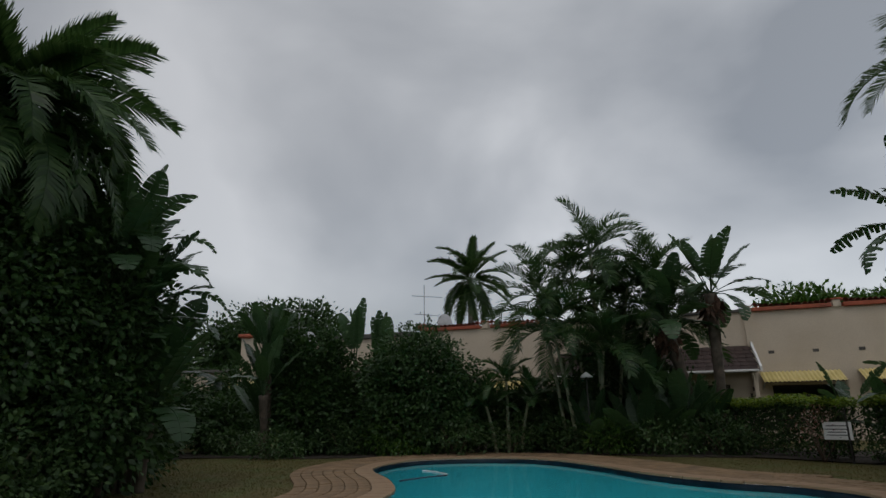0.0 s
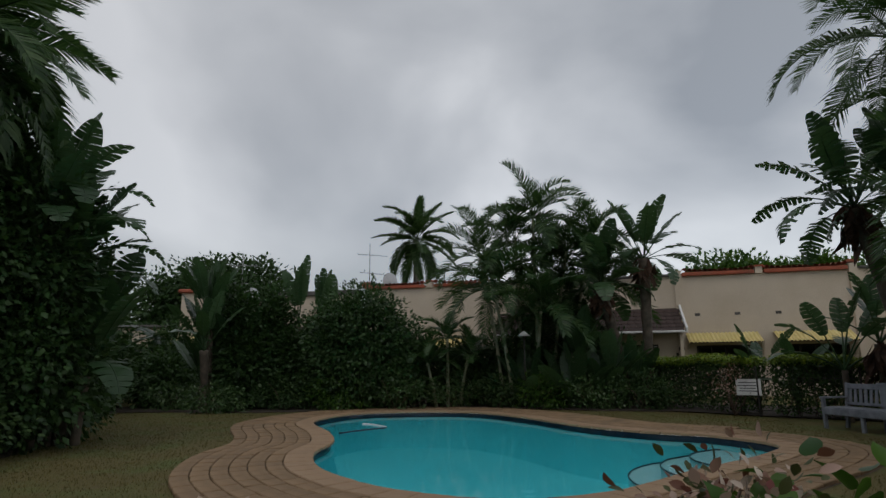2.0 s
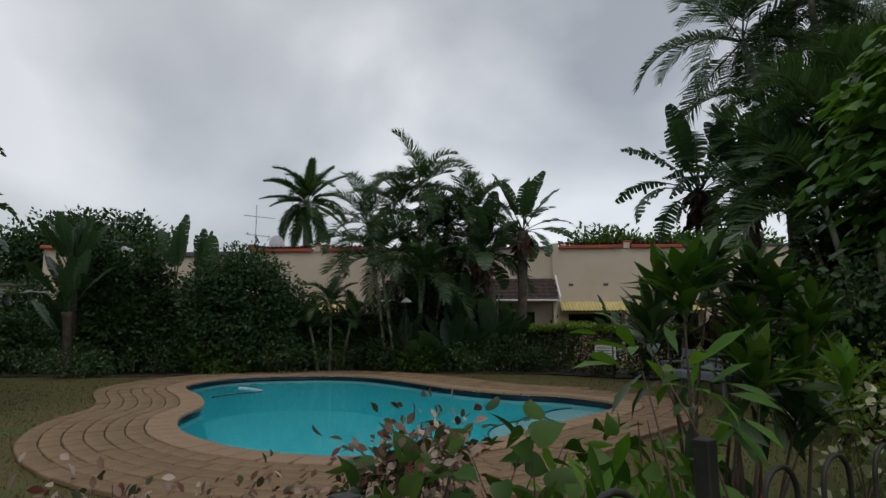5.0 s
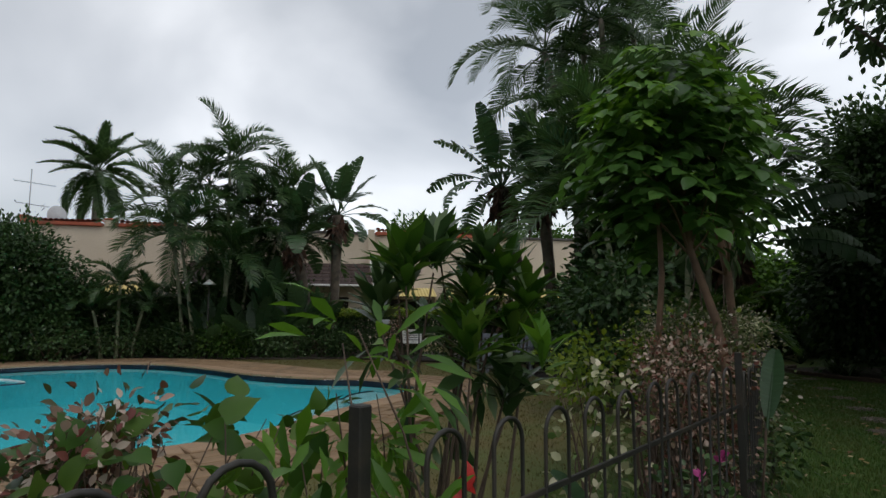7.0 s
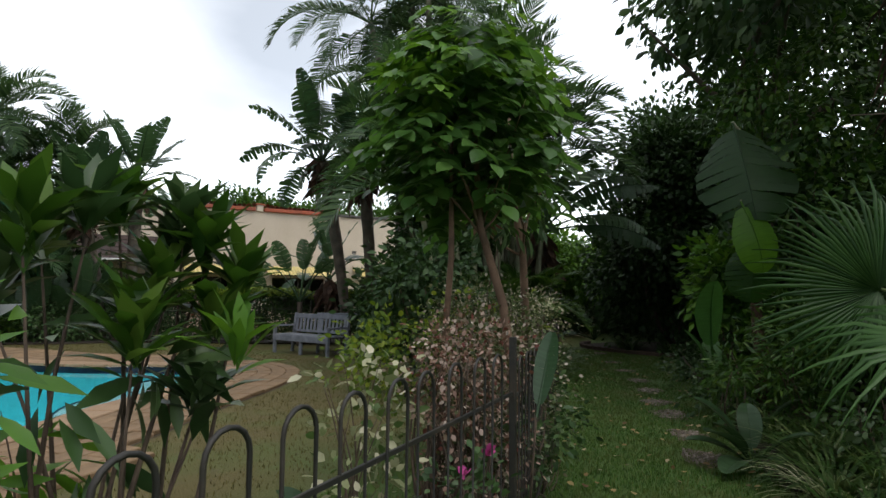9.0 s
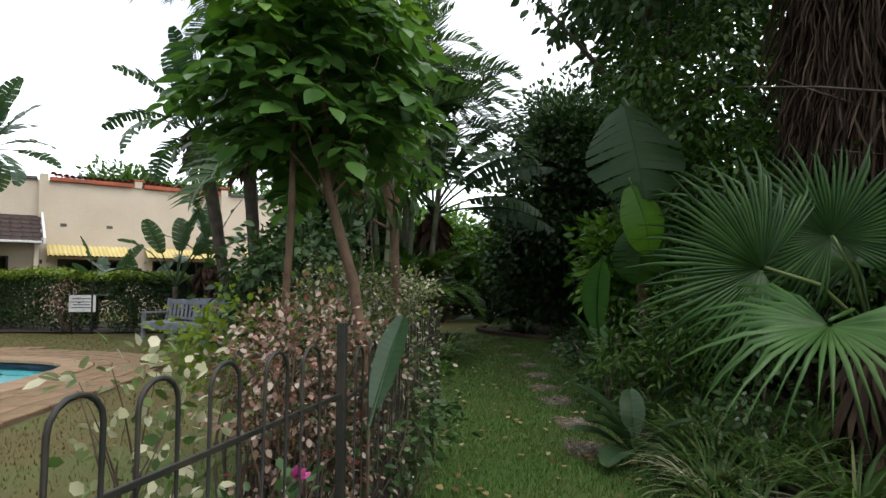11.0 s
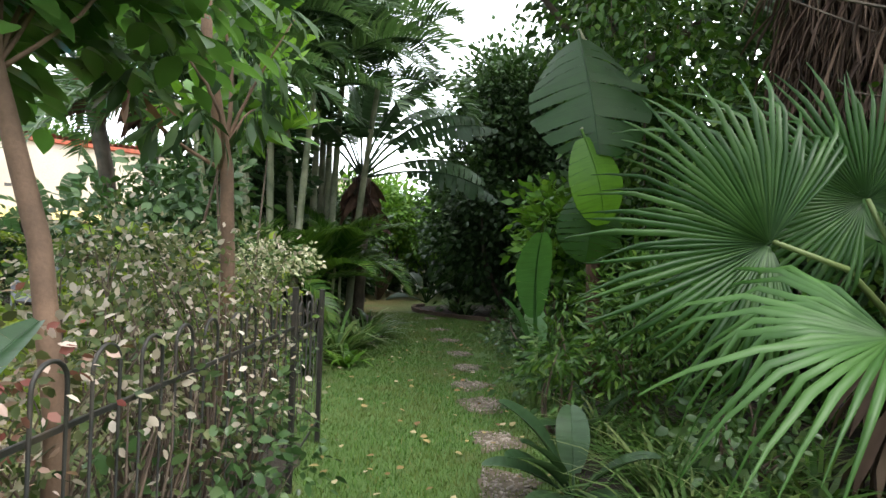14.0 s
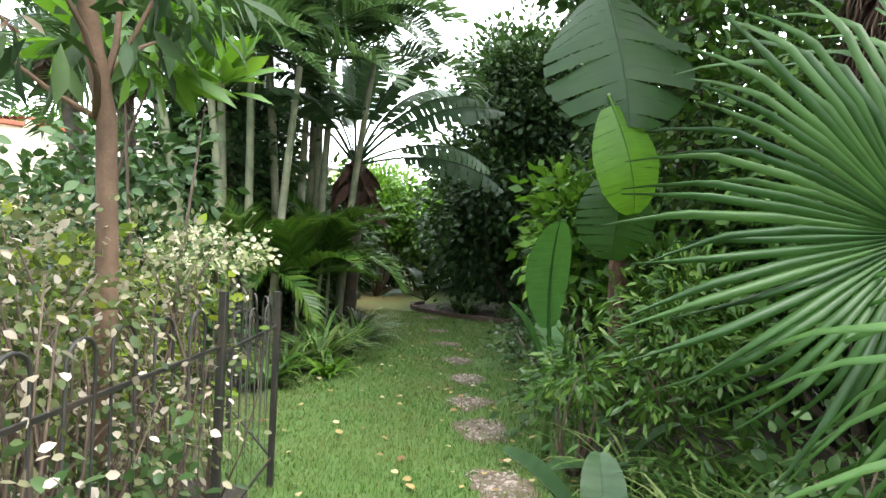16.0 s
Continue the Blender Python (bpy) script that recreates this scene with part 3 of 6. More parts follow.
def fan_mesh(name, radius, segments=44, sweep=300, droop=0.5, joined=0.5):
    """A fan palm leaf in its xy plane, hub at the origin, pointing along +y: pleated, free tips hanging."""
    pieces = []
    half = radians(sweep / 2)
    a = np.linspace(-half, half, segments + 1)
    for i in range(segments):
        a0, a1 = a[i], a[i + 1]
        am = (a0 + a1) / 2
        length = radius * (0.86 + 0.16 * math.cos(am * 0.55)) * (0.8 + 0.25 * rng.random())
        g = []
        skew = rng.normal() * 0.05
        tipdrop = droop * (0.25 + 1.5 * rng.random() ** 1.5) * (0.5 + 0.5 * abs(math.sin(am / 2)))
        for r in (0.02, 0.22, joined * 0.8, joined + 0.12, 0.8, 0.92, 1.0):
            free = max(0.0, (r - joined) / (1 - joined))
            w = (1 - free ** 0.75) * 0.94 + 0.04
            aw = (a1 - a0) * 0.5 * w * (min(r, joined + 0.05) / max(r, 0.02))
            z = -tipdrop * radius * free ** 1.8 * 0.55 + 0.1 * radius * math.sin(r * 2.2) - 0.05 * radius
            for s, lift in ((-1, 0.0), (0, 0.012 * radius * (1 + 2 * r) * (1 - 0.7 * free)), (1, 0.0)):
                ang = am + s * aw + skew * free
                sh = length * r * (1 - 0.12 * free * tipdrop)
                g.append((math.sin(ang) * sh, math.cos(ang) * sh, z + lift))
        f = [(k * 3 + j, k * 3 + j + 1, k * 3 + j + 4, k * 3 + j + 3) for k in range(6) for j in range(2)]
        pieces.append((np.array(g), np.array(f)))
    return raw_mesh(name, *join(*pieces))


def palm(name, x, y, height, label, fronds, meshes, material=PALM, r=0.12, lean=(0, 0), tilt=(75, -45), trunk_mat=PALM_TRUNK, group="", rings=14, scale=1.0):
    t = thing(name, x, y, 0, label, "palm tree", group)
    u = np.linspace(0, 1, rings * 2)
    P = np.stack([lean[0] * u ** 1.6, lean[1] * u ** 1.6, -0.05 + (height + 0.05) * u], axis=1)
    rad = r * (1.25 - 0.45 * u) * (1 + 0.07 * (np.arange(len(u)) % 2))
    part("trunk", tube(P, rad, 9), trunk_mat, t)
    crown_of(t, "frond", meshes, fronds, height, tilt[0], tilt[1], material, lean[0], lean[1], scale, rng.random() * 360)
    return t


def palm_clump(name, x, y, label, canes, meshes, trunk_mat=CANE, fronds=7, r=0.06, group="", material=PALM, tilt=(80, 5)):
    """Several canes from one root: canes of (dx, dy, height, lean_x, lean_y)."""
    t = thing(name, x, y, 0, label, "palm tree", group)
    for dx, dy, h, lx, ly in canes:
        u = np.linspace(0, 1, 18)
        P = np.stack([dx + lx * u ** 1.4, dy + ly * u ** 1.4, -0.05 + (h + 0.05) * u], axis=1)
        part("cane", tube(P, r * (1.1 - 0.4 * u) * (1 + 0.06 * (np.arange(18) % 2)), 8), trunk_mat, t)
        crown_of(t, "frond", meshes, fronds, h, tilt[0], tilt[1], material, dx + lx, dy + ly, 1.0, rng.random() * 360)
    return t


def strelitzia(name, x, y, label, heads, meshes, leaves=11, r=0.09, group="", material=STRELITZIA, dead=True, tilt=(86, 12), scale=1.0):
    """Tall wild banana: heads of (dx, dy, height, lean_x, lean_y); leaves in a fan, dead stalks below."""
    t = thing(name, x, y, 0, label, "wild banana", group)
    for dx, dy, h, lx, ly in heads:
        u = np.linspace(0, 1, 16)
        P = np.stack([dx + lx * u ** 1.5, dy + ly * u ** 1.5, -0.05 + (h + 0.05) * u], axis=1)
        if h > 0.3:
            part("trunk", tube(P, r * (1.0 + 0.5 * u * (h > 1.5)) * (1 + 0.08 * (np.arange(16) % 2)), 8), BARK, t)
        top = (dx + lx, dy + ly)
        crown_of(t, "leaf", meshes, leaves, h, tilt[0], tilt[1], material, *top, scale, rng.random() * 360, True)
        if dead and h > 1.5:
            n = 60
            P0 = np.array([top[0], top[1], h - 0.15]) + rng.normal(size=(n, 3)) * (0.1, 0.1, 0.16)
            w = unit(n) * np.array([1, 1, 0.25]) * 0.6 + np.array([0, 0, -0.75])
            part("dead_leaves", scatter(LANCE, P0, frames(w, unit(n)), 0.45 + 0.4 * rng.random(n)), FIBRE, t)
    return t


def strap_clump(name, x, y, label, n, length, material, group="", spread=0.25, width=0.02, lift=0.9, category="plant"):
    """Arching strap leaves from one crown, each of six joints."""
    t = thing(name, x, y, 0, label, category, group)
    g_v, g_f = [], []
    o = 0
    for i in range(n):
        az = rng.random() * 2 * math.pi
        L = length * (0.6 + 0.6 * rng.random())
        el = lift * (0.75 + 0.55 * rng.random())
        b = np.array([math.cos(az), math.sin(az), 0]) * spread * rng.random() * 0.6
        d = np.array([math.cos(az), math.sin(az), 0])
        side = np.array([-math.sin(az), math.cos(az), 0]) * width * (0.6 + 0.7 * rng.random())
        p = b.copy()
        rows = []
        for k in range(6):
            w = (1.0, 1.1, 1.0, 0.8, 0.5, 0.06)[k]
            rows += [p - side * w, p + side * w]
            a = el - k * (0.22 + 0.14 * rng.random())
            p = p + (d * math.cos(a) + np.array([0, 0, math.sin(a)])) * L / 5
            p[2] = max(p[2], 0.02)
        g_v += rows
        g_f += [(o + 2 * k, o + 2 * k + 1, o + 2 * k + 3, o + 2 * k + 2) for k in range(5)]
        o += 12
    part("leaves", (np.array(g_v), np.array(g_f)), material, t)
    return t

# ---- the ground, the pool and its paving ----
def spline(ctrl, per):
    """A closed smooth line through a few control points."""
    c = np.array(ctrl, float)
    n = len(c)
    out = []
    for i in range(n):
        p0, p1, p2, p3 = c[i - 1], c[i], c[(i + 1) % n], c[(i + 2) % n]
        for u in np.linspace(0, 1, per, endpoint=False):
            out.append(0.5 * (2 * p1 + (p2 - p0) * u + (2 * p0 - 5 * p1 + 4 * p2 - p3) * u ** 2 + (3 * p1 - p0 - 3 * p2 + p3) * u ** 3))
    return np.array(out)


def evenly(line, step):
    c = np.vstack([line, line[:1]])
    d = np.r_[0, np.cumsum(np.linalg.norm(np.diff(c, axis=0), axis=1))]
    n = max(8, int(d[-1] / step))
    s = np.linspace(0, d[-1], n, endpoint=False)
    return np.stack([np.interp(s, d, c[:, 0]), np.interp(s, d, c[:, 1])], axis=1)


def offset(line, dist):
    """The closed line moved outwards."""
    t = np.roll(line, -1, axis=0) - np.roll(line, 1, axis=0)
    t /= np.linalg.norm(t, axis=1)[:, None]
    return line + np.stack([t[:, 1], -t[:, 0]], axis=1) * dist


POOL = spline([(-4.2, 15.8), (-3.2, 13.2), (-2.75, 11.6), (-2.72, 10.1), (-2.2, 8.55), (-1.1, 7.2), (0.25, 6.6), (1.5, 7.0), (2.9, 8.35),
               (4.3, 9.6), (5.1, 10.8), (4.5, 12.25), (3.45, 13.0), (2.4, 14.3), (1.3, 16.6), (0.0, 18.4), (-1.8, 18.9), (-3.6, 18.2)], 10)
RIM = evenly(POOL, 0.2)


def flat_ring_ground():
    bm = bmesh.new()
    hole = [bm.verts.new((x, y, 0)) for x, y in evenly(offset(POOL, 0.2), 0.4)]
    far = [bm.verts.new((450 * math.cos(a), 14 + 450 * math.sin(a), 0)) for a in np.linspace(0, 2 * math.pi, 48, endpoint=False)]
    near = [bm.verts.new((28 * math.cos(a), 14 + 28 * math.sin(a), 0)) for a in np.linspace(0, 2 * math.pi, 48, endpoint=False)]
    edges = []
    for loop in (hole, near):
        edges += [bm.edges.new((loop[i], loop[(i + 1) % len(loop)])) for i in range(len(loop))]
    bmesh.ops.triangle_fill(bm, use_beauty=True, edges=edges)
    for i in range(48):
        bm.faces.new((near[i], far[i], far[(i + 1) % 48], near[(i + 1) % 48]))
    bmesh.ops.recalc_face_normals(bm, faces=bm.faces[:])
    if sum(f.normal.z for f in bm.faces) < 0:
        bmesh.ops.reverse_faces(bm, faces=bm.faces[:])
    return bm


ground = part("ground", flat_ring_ground(), LAWN, None)
tagged(ground, "short patchy lawn, dry and brownish round the pool, green along the path", "lawn", kind="structure")


def ring_strip(a, b, za, zb):
    n = len(a)
    V = np.vstack([np.c_[a, np.full(n, za)], np.c_[b, np.full(n, zb)]])
    F = [(i, (i + 1) % n, n + (i + 1) % n, n + i) for i in range(n)]
    return V, np.array(F)


pool = thing("swimming_pool", 0, 0, 0, "free-form swimming pool with turquoise water and brick coping", "swimming pool", kind="structure")
DEPTH, WATERLINE = -1.0, -0.06
low = offset(RIM, -0.25)
part("waterline_tiles", ring_strip(offset(RIM, 0.04), RIM, 0.0, -0.12), POOL_TILE, pool, "dark blue tile band at the waterline")
part("basin_wall", ring_strip(RIM, low, -0.12, DEPTH), PLASTER_POOL, pool)
bm = bmesh.new()
bm.faces.new([bm.verts.new((x, y, DEPTH)) for x, y in low])
bmesh.ops.triangulate(bm, faces=bm.faces[:])
part("basin_floor", bm, PLASTER_POOL, pool)
bm = bmesh.new()
bm.faces.new([bm.verts.new((x, y, WATERLINE)) for x, y in offset(RIM, -0.003)])
bmesh.ops.triangulate(bm, faces=bm.faces[:])
water = part("water", bm, WATER, pool, "clear turquoise pool water")
# three rounded entry steps in the narrow end, each a slab bounded by an arc and the pool's edge
for i, (rad, z) in enumerate(((1.35, -0.2), (1.85, -0.36), (2.4, -0.54))):
    inside = [p for p in offset(RIM, -0.06) if np.hypot(*(p - (5.0, 10.75))) < rad]
    inside = sorted(inside, key=lambda p: math.atan2(p[1] - 10.75, p[0] - 3.4))
    a0 = math.atan2(inside[0][1] - 10.75, inside[0][0] - 5.0)
    a1 = math.atan2(inside[-1][1] - 10.75, inside[-1][0] - 5.0)
    if a1 < 0:
        a1 += 2 * math.pi
    if a0 < 0:
        a0 += 2 * math.pi
    arc = [np.array((5.0 + rad * math.cos(a), 10.75 + rad * math.sin(a))) for a in np.linspace(a1, a0, 14)]
    ringp = inside + arc
    bm = bmesh.new()
    top = [bm.verts.new((p[0], p[1], z)) for p in ringp]
    bot = [bm.verts.new((p[0], p[1], DEPTH)) for p in ringp]
    bm.faces.new(top)
    for j in range(len(top)):
        bm.faces.new((top[j], bot[j], bot[(j + 1) % len(top)], top[(j + 1) % len(top)]))
    bmesh.ops.triangulate(bm, faces=bm.faces[:])
    bmesh.ops.recalc_face_normals(bm, faces=bm.faces[:])
    st = part("step", bm, STEP_POOL, pool)
    line = [(p[0], p[1], z + 0.012) for p in arc]
    part("step_edge", tube(line, 0.016, 5), POOL_TILE, st, "dark tiled nosing")

hose = thing("pool_cleaner_hose", -3.1, 15.2, WATERLINE, "white and dark pool cleaner hose floating in the water", "pool hose")
u = np.linspace(0, 1, 16)[:, None]
part("white_length", tube(np.c_[0.15 + 0.75 * u, 0.9 - 0.9 * u ** 1.6, 0.012 + 0 * u], 0.022, 6), HOSE_W, hose)
part("dark_length", tube(np.c_[0.9 - 0.9 * u, -0.02 - 1.2 * u ** 0.8 + 0.2 * np.sin(u * 3), 0.004 + 0 * u], 0.02, 6), HOSE_B, hose)

paving = thing("pool_paving", 0, 0, 0, "worn terracotta brick paving laid in curved rows round the pool", "paving", kind="structure")
part("bedding", ring_strip(offset(RIM, 0.02), offset(RIM, 1.42), 0.004, 0.006), JOINT, paving)


def chamfered(L, W, H, c=0.008):
    """A brick with eased top edges, resting at z 0."""
    x, y = L / 2, W / 2
    V = [(-x, -y, 0), (x, -y, 0), (x, y, 0), (-x, y, 0), (-x, -y, H - c), (x, -y, H - c), (x, y, H - c), (-x, y, H - c),
         (-x + c, -y + c, H), (x - c, -y + c, H), (x - c, y - c, H), (-x + c, y - c, H)]
    F = [(0, 1, 5, 4), (1, 2, 6, 5), (2, 3, 7, 6), (3, 0, 4, 7), (4, 5, 9, 8), (5, 6, 10, 9), (6, 7, 11, 10), (7, 4, 8, 11), (8, 9, 10, 11)]
    return np.array(V, float), np.array(F)


# ---- the long house behind the garden ----
WALL_TURN = math.degrees(math.atan2(-0.2, 1))
house = thing("terrace_house", 12.3, 26.15, 0, "long cream plastered terrace house with red-tiled parapets and yellow awnings", "house", rz=WALL_TURN)
H = 5.16


def wall_with_openings(x0, x1, z0, z1, thick, openings):
    """One solid wall along x with rectangular openings (xa, xb, za, zb) cut through it."""
    xs = sorted({x0, x1, *[o[0] for o in openings], *[o[1] for o in openings]})
    zs = sorted({z0, z1, *[o[2] for o in openings], *[o[3] for o in openings]})

    def solid(i, k):
        if not (0 <= i < len(xs) - 1 and 0 <= k < len(zs) - 1):
            return False
        cx, cz = (xs[i] + xs[i + 1]) / 2, (zs[k] + zs[k + 1]) / 2
        return not any(o[0] < cx < o[1] and o[2] < cz < o[3] for o in openings)

    V = [(x, y, z) for y in (0.0, thick) for z in zs for x in xs]

    def at(i, k, s):
        return s * len(xs) * len(zs) + k * len(xs) + i

    F = []
    for i in range(len(xs) - 1):
        for k in range(len(zs) - 1):
            if not solid(i, k):
                continue
            F.append((at(i, k, 0), at(i + 1, k, 0), at(i + 1, k + 1, 0), at(i, k + 1, 0)))
            F.append((at(i, k, 1), at(i, k + 1, 1), at(i + 1, k + 1, 1), at(i + 1, k, 1)))
            if not solid(i - 1, k):
                F.append((at(i, k, 0), at(i, k + 1, 0), at(i, k + 1, 1), at(i, k, 1)))
            if not solid(i + 1, k):
                F.append((at(i + 1, k, 0), at(i + 1, k, 1), at(i + 1, k + 1, 1), at(i + 1, k + 1, 0)))
            if not solid(i, k - 1):
                F.append((at(i, k, 0), at(i, k, 1), at(i + 1, k, 1), at(i + 1, k, 0)))
            if not solid(i, k + 1):
                F.append((at(i, k + 1, 0), at(i + 1, k + 1, 0), at(i + 1, k + 1, 1), at(i, k + 1, 1)))
    return np.array(V), np.array(F)


OPEN = [(-2.75, -0.35, 0.5, 2.12), (0.65, 3.1, 0.5, 2.12), (4.9, 7.2, 0.5, 2.12), (-5.6, -4.3, 0.1, 2.2), (-9.2, -7.2, 0.9, 2.1), (-14.1, -13.0, 0.1, 2.1)]
part("front_wall", wall_with_openings(-18.0, 16.0, -0.05, H, 0.25, OPEN), PLASTER, house, smooth=False)
part("back_wall", join(box(-1, 6.1, H / 2, 34, 0.2, H), box(-17.9, 3.1, H / 2, 0.2, 5.8, H), box(15.9, 3.1, H / 2, 0.2, 5.8, H)), ROOM, house, smooth=False)
part("flat_roof", box(-1, 3.1, H - 0.35, 33.6, 5.8, 0.2), COPING_DARK, house, smooth=False)
part("room_floor", box(-1, 3.1, 0.0, 33.6, 5.7, 0.1), ROOM, house, smooth=False)
for px in (-3.3, 3.55, -11.6):
    part("wall_pier", box(px, -0.06, H / 2 + 0.1, 0.3, 0.12, H + 0.28), PLASTER, house, smooth=False)
part("pier_cap", box(3.55, 0.05, H + 0.33, 0.42, 0.42, 0.1), TILE_RED, house, smooth=False)
for a, b in ((-11.5, -3.5), (3.8, 16.0)):
    part("coping", soft_box((a + b) / 2, 0.1, H + 0.05, b - a, 0.42, 0.12, 0.02), COPING_DARK, house, "weathered grey parapet coping")

# curved red tiles along the parapets, dipping between their ends
tile_half = []
for i in range(7):
    a = math.pi * i / 6
    for yy in (-0.25, 0.3):
        tile_half.append((0.105 * math.cos(a), yy, 0.11 * math.sin(a) + (0.04 if yy > 0 else 0)))
tv = np.array(tile_half)
tv2 = tv.copy()
tv2[:, 2] -= 0.02
tf = [(2 * i, 2 * i + 1, 2 * i + 3, 2 * i + 2) for i in range(6)]
tile_mesh = raw_mesh("tile", *join((tv, tf), (tv2, [f[::-1] for f in tf])))
for a, b in ((-3.1, -0.2), (0.2, 3.35), (-17.75, -14.9), (-14.4, -11.8)):
    n = int((b - a) / 0.2)
    bed = part("parapet_cap", soft_box((a + b) / 2, 0.1, H + 0.06, b - a, 0.5, 0.16, 0.02), TILE_RED, house, "row of red clay parapet tiles")
    for i in range(n):
        f = (i + 0.5) / n
        ob = part("tile", tile_mesh, TILE_RED, bed)
        ob.matrix_local = pose(a + (b - a) * f, 0.08, H + 0.13 + 0.10 * (2 * f - 1) ** 4 + rng.normal() * 0.006, -6, rng.normal() * 2, rng.normal() * 2)
for s in (-0.0, -14.65):
    part("parapet_step", soft_box(s, 0.1, H + 0.12, 0.3, 0.36, 0.3, 0.02), PLASTER, house)
    part("step_cap", soft_box(s, 0.1, H + 0.3, 0.4, 0.44, 0.07, 0.02), TILE_RED, house)
part("step_cap", soft_box(-17.9, 0.1, H + 0.22, 0.4, 0.5, 0.3, 0.03), TILE_RED, house)


def corrugated(width, drop, reach):
    n = int(width / 0.019)
    x = np.linspace(-width / 2, width / 2, n)
    w = 0.022 * np.sin(x / 0.152 * 2 * math.pi)
    V, F = [], []
    for dz in (0.0, -0.006):
        for k in range(3):
            f = k / 2
            V.append(np.c_[x, np.full(n, -reach * f), w - drop * f + dz])
    V = np.vstack(V)
    for s in (0, 3):
        for k in range(2):
            for i in range(n - 1):
                q = ((s + k) * n + i, (s + k) * n + i + 1, (s + k + 1) * n + i + 1, (s + k + 1) * n + i)
                F.append(q if s else q[::-1])
    return V, np.array(F)


for s, wd in ((-1.72, 2.85), (1.75, 2.9), (6.0, 3.0), (-13.6, 2.2)):
    aw = part("awning", corrugated(wd, 0.42, 0.85), YELLOW, house, "yellow corrugated awning sheet")
    aw.matrix_local = pose(s, -0.02, 2.66)
    for e in (-wd / 2 + 0.05, wd / 2 - 0.05):
        part("bracket", tube([(e, -0.02, -0.65), (e, -0.75, -0.42)], 0.02, 6), WHITE, aw)
    part("batten", box(0, -0.8, -0.44, wd - 0.05, 0.04, 0.05), FRAME, aw, smooth=False)
    v = [(wd / 2 + 0.02, 0, -1.0), (wd / 2 + 0.12, 0, -1.0), (wd / 2 + 0.12, -0.12, -1.0), (wd / 2 + 0.02, -0.12, -1.0),
         (wd / 2 + 0.02, 0, -0.3), (wd / 2 + 0.12, 0, -0.3), (wd / 2 + 0.12, -0.5, -0.38), (wd / 2 + 0.02, -0.5, -0.38)]
    part("side_fin", (np.array(v), box(0, 0, 0, 1, 1, 1)[1]), PLASTER, aw, smooth=False)
for xa, xb, za, zb in OPEN:
    cx, cz, w, h = (xa + xb) / 2, (za + zb) / 2, xb - xa, zb - za
    win = part("window", join(box(cx, 0.1, zb - 0.03, w, 0.08, 0.06), box(cx, 0.1, za + 0.03, w, 0.08, 0.06), box(xa + 0.03, 0.1, cz, 0.06, 0.08, h - 0.12), box(xb - 0.03, 0.1, cz, 0.06, 0.08, h - 0.12)), FRAME, house, "dark timber window frame", smooth=False)
    k = 4 if w > 2.2 else 2
    for i in range(k):
        a = xa + 0.06 + (w - 0.12) * i / k
        b = xa + 0.06 + (w - 0.12) * (i + 1) / k
        if i:
            part("mullion", box(a, 0.1, cz, 0.05, 0.07, h - 0.12), FRAME, win, smooth=False)
        pane = part("pane", box((a + b) / 2, 0.1, cz, b - a - 0.05, 0.006, h - 0.12), GLASS, win, smooth=False)
        pane.visible_shadow = False
    part("sill", soft_box(cx, -0.05, za - 0.03, w + 0.1, 0.16, 0.05, 0.01), PLASTER, win)
for s in (-2.6, -1.0, 0.6, 2.0, 4.6):
    part("air_vent", soft_box(s, -0.005, 3.45, 0.22, 0.02, 0.12, 0.004), COPING_DARK, house)
for s, z in ((-3.55, 1.75), (-3.45, 2.0), (-3.3, 2.0), (-3.38, 1.8)):
    part("wall_ornament", soft_box(s, -0.135 if s > -3.48 else -0.01, z, 0.09, 0.02, 0.16, 0.006), FRAME, house)

# the porch with its dark tiled roof
porch = part("porch_roof", join(box(-7.3, -0.9, 2.7, 7.9, 1.7, 0.06)), FRAME, house, "dark brown tiled lean-to porch roof", smooth=False)
slope = math.atan2(1.05, 1.75)
flat_tile = raw_mesh("roof_tile", *chamfered(0.31, 0.4, 0.028, 0.006))
for row in range(6):
    for i in range(25):
        ob = part("roof_tile", flat_tile, TILE_DARK, porch)
        f = row / 6
        ob.matrix_local = pose(-11.15 + 0.316 * i + (row % 2) * 0.05, -1.65 + 1.75 * f + 0.02, 2.77 + 1.05 * f, math.degrees(slope) - 4, 0, 0)
v = [(-3.36, -1.82, 2.62), (-3.28, -1.82, 2.62), (-3.28, -0.13, 3.7), (-3.36, -0.13, 3.7), (-3.36, -1.82, 2.82), (-3.28, -1.82, 2.82), (-3.28, -0.13, 3.9), (-3.36, -0.13, 3.9)]
part("barge_board", (np.array(v), box(0, 0, 0, 1, 1, 1)[1]), WHITE, house, "white barge board", smooth=False)
part("gutter", soft_box(-7.3, -1.83, 2.66, 7.8, 0.1, 0.09, 0.02), WHITE, house)
for s in (-11.0, -7.4, -3.55):
    part("porch_post", soft_box(s, -1.6, 1.32, 0.14, 0.14, 2.7, 0.015), PLASTER, house)


def antenna(x, y, z, top, label, turn):
    t = thing("tv_antenna", x, y, z, label, "antenna", "roof antennas", rz=turn)
    part("mast", tube([(0, 0, 0), (0, 0, top)], 0.025, 6), GALV, t)
    for h, L in ((top - 0.55, 1.5), (top - 1.5, 1.2)):
        b = part("boom", tube([(-L * 0.4, 0, h), (L * 0.6, 0, h - 0.12)], 0.015, 5), GALV, t)
        for i in range(7):
            f = i / 6
            part("element", tube([(-L * 0.4 + L * f, -0.28 + 0.12 * f, h - 0.12 * f), (-L * 0.4 + L * f, 0.28 - 0.12 * f, h - 0.12 * f)], 0.008, 4), GALV, b)
    return t


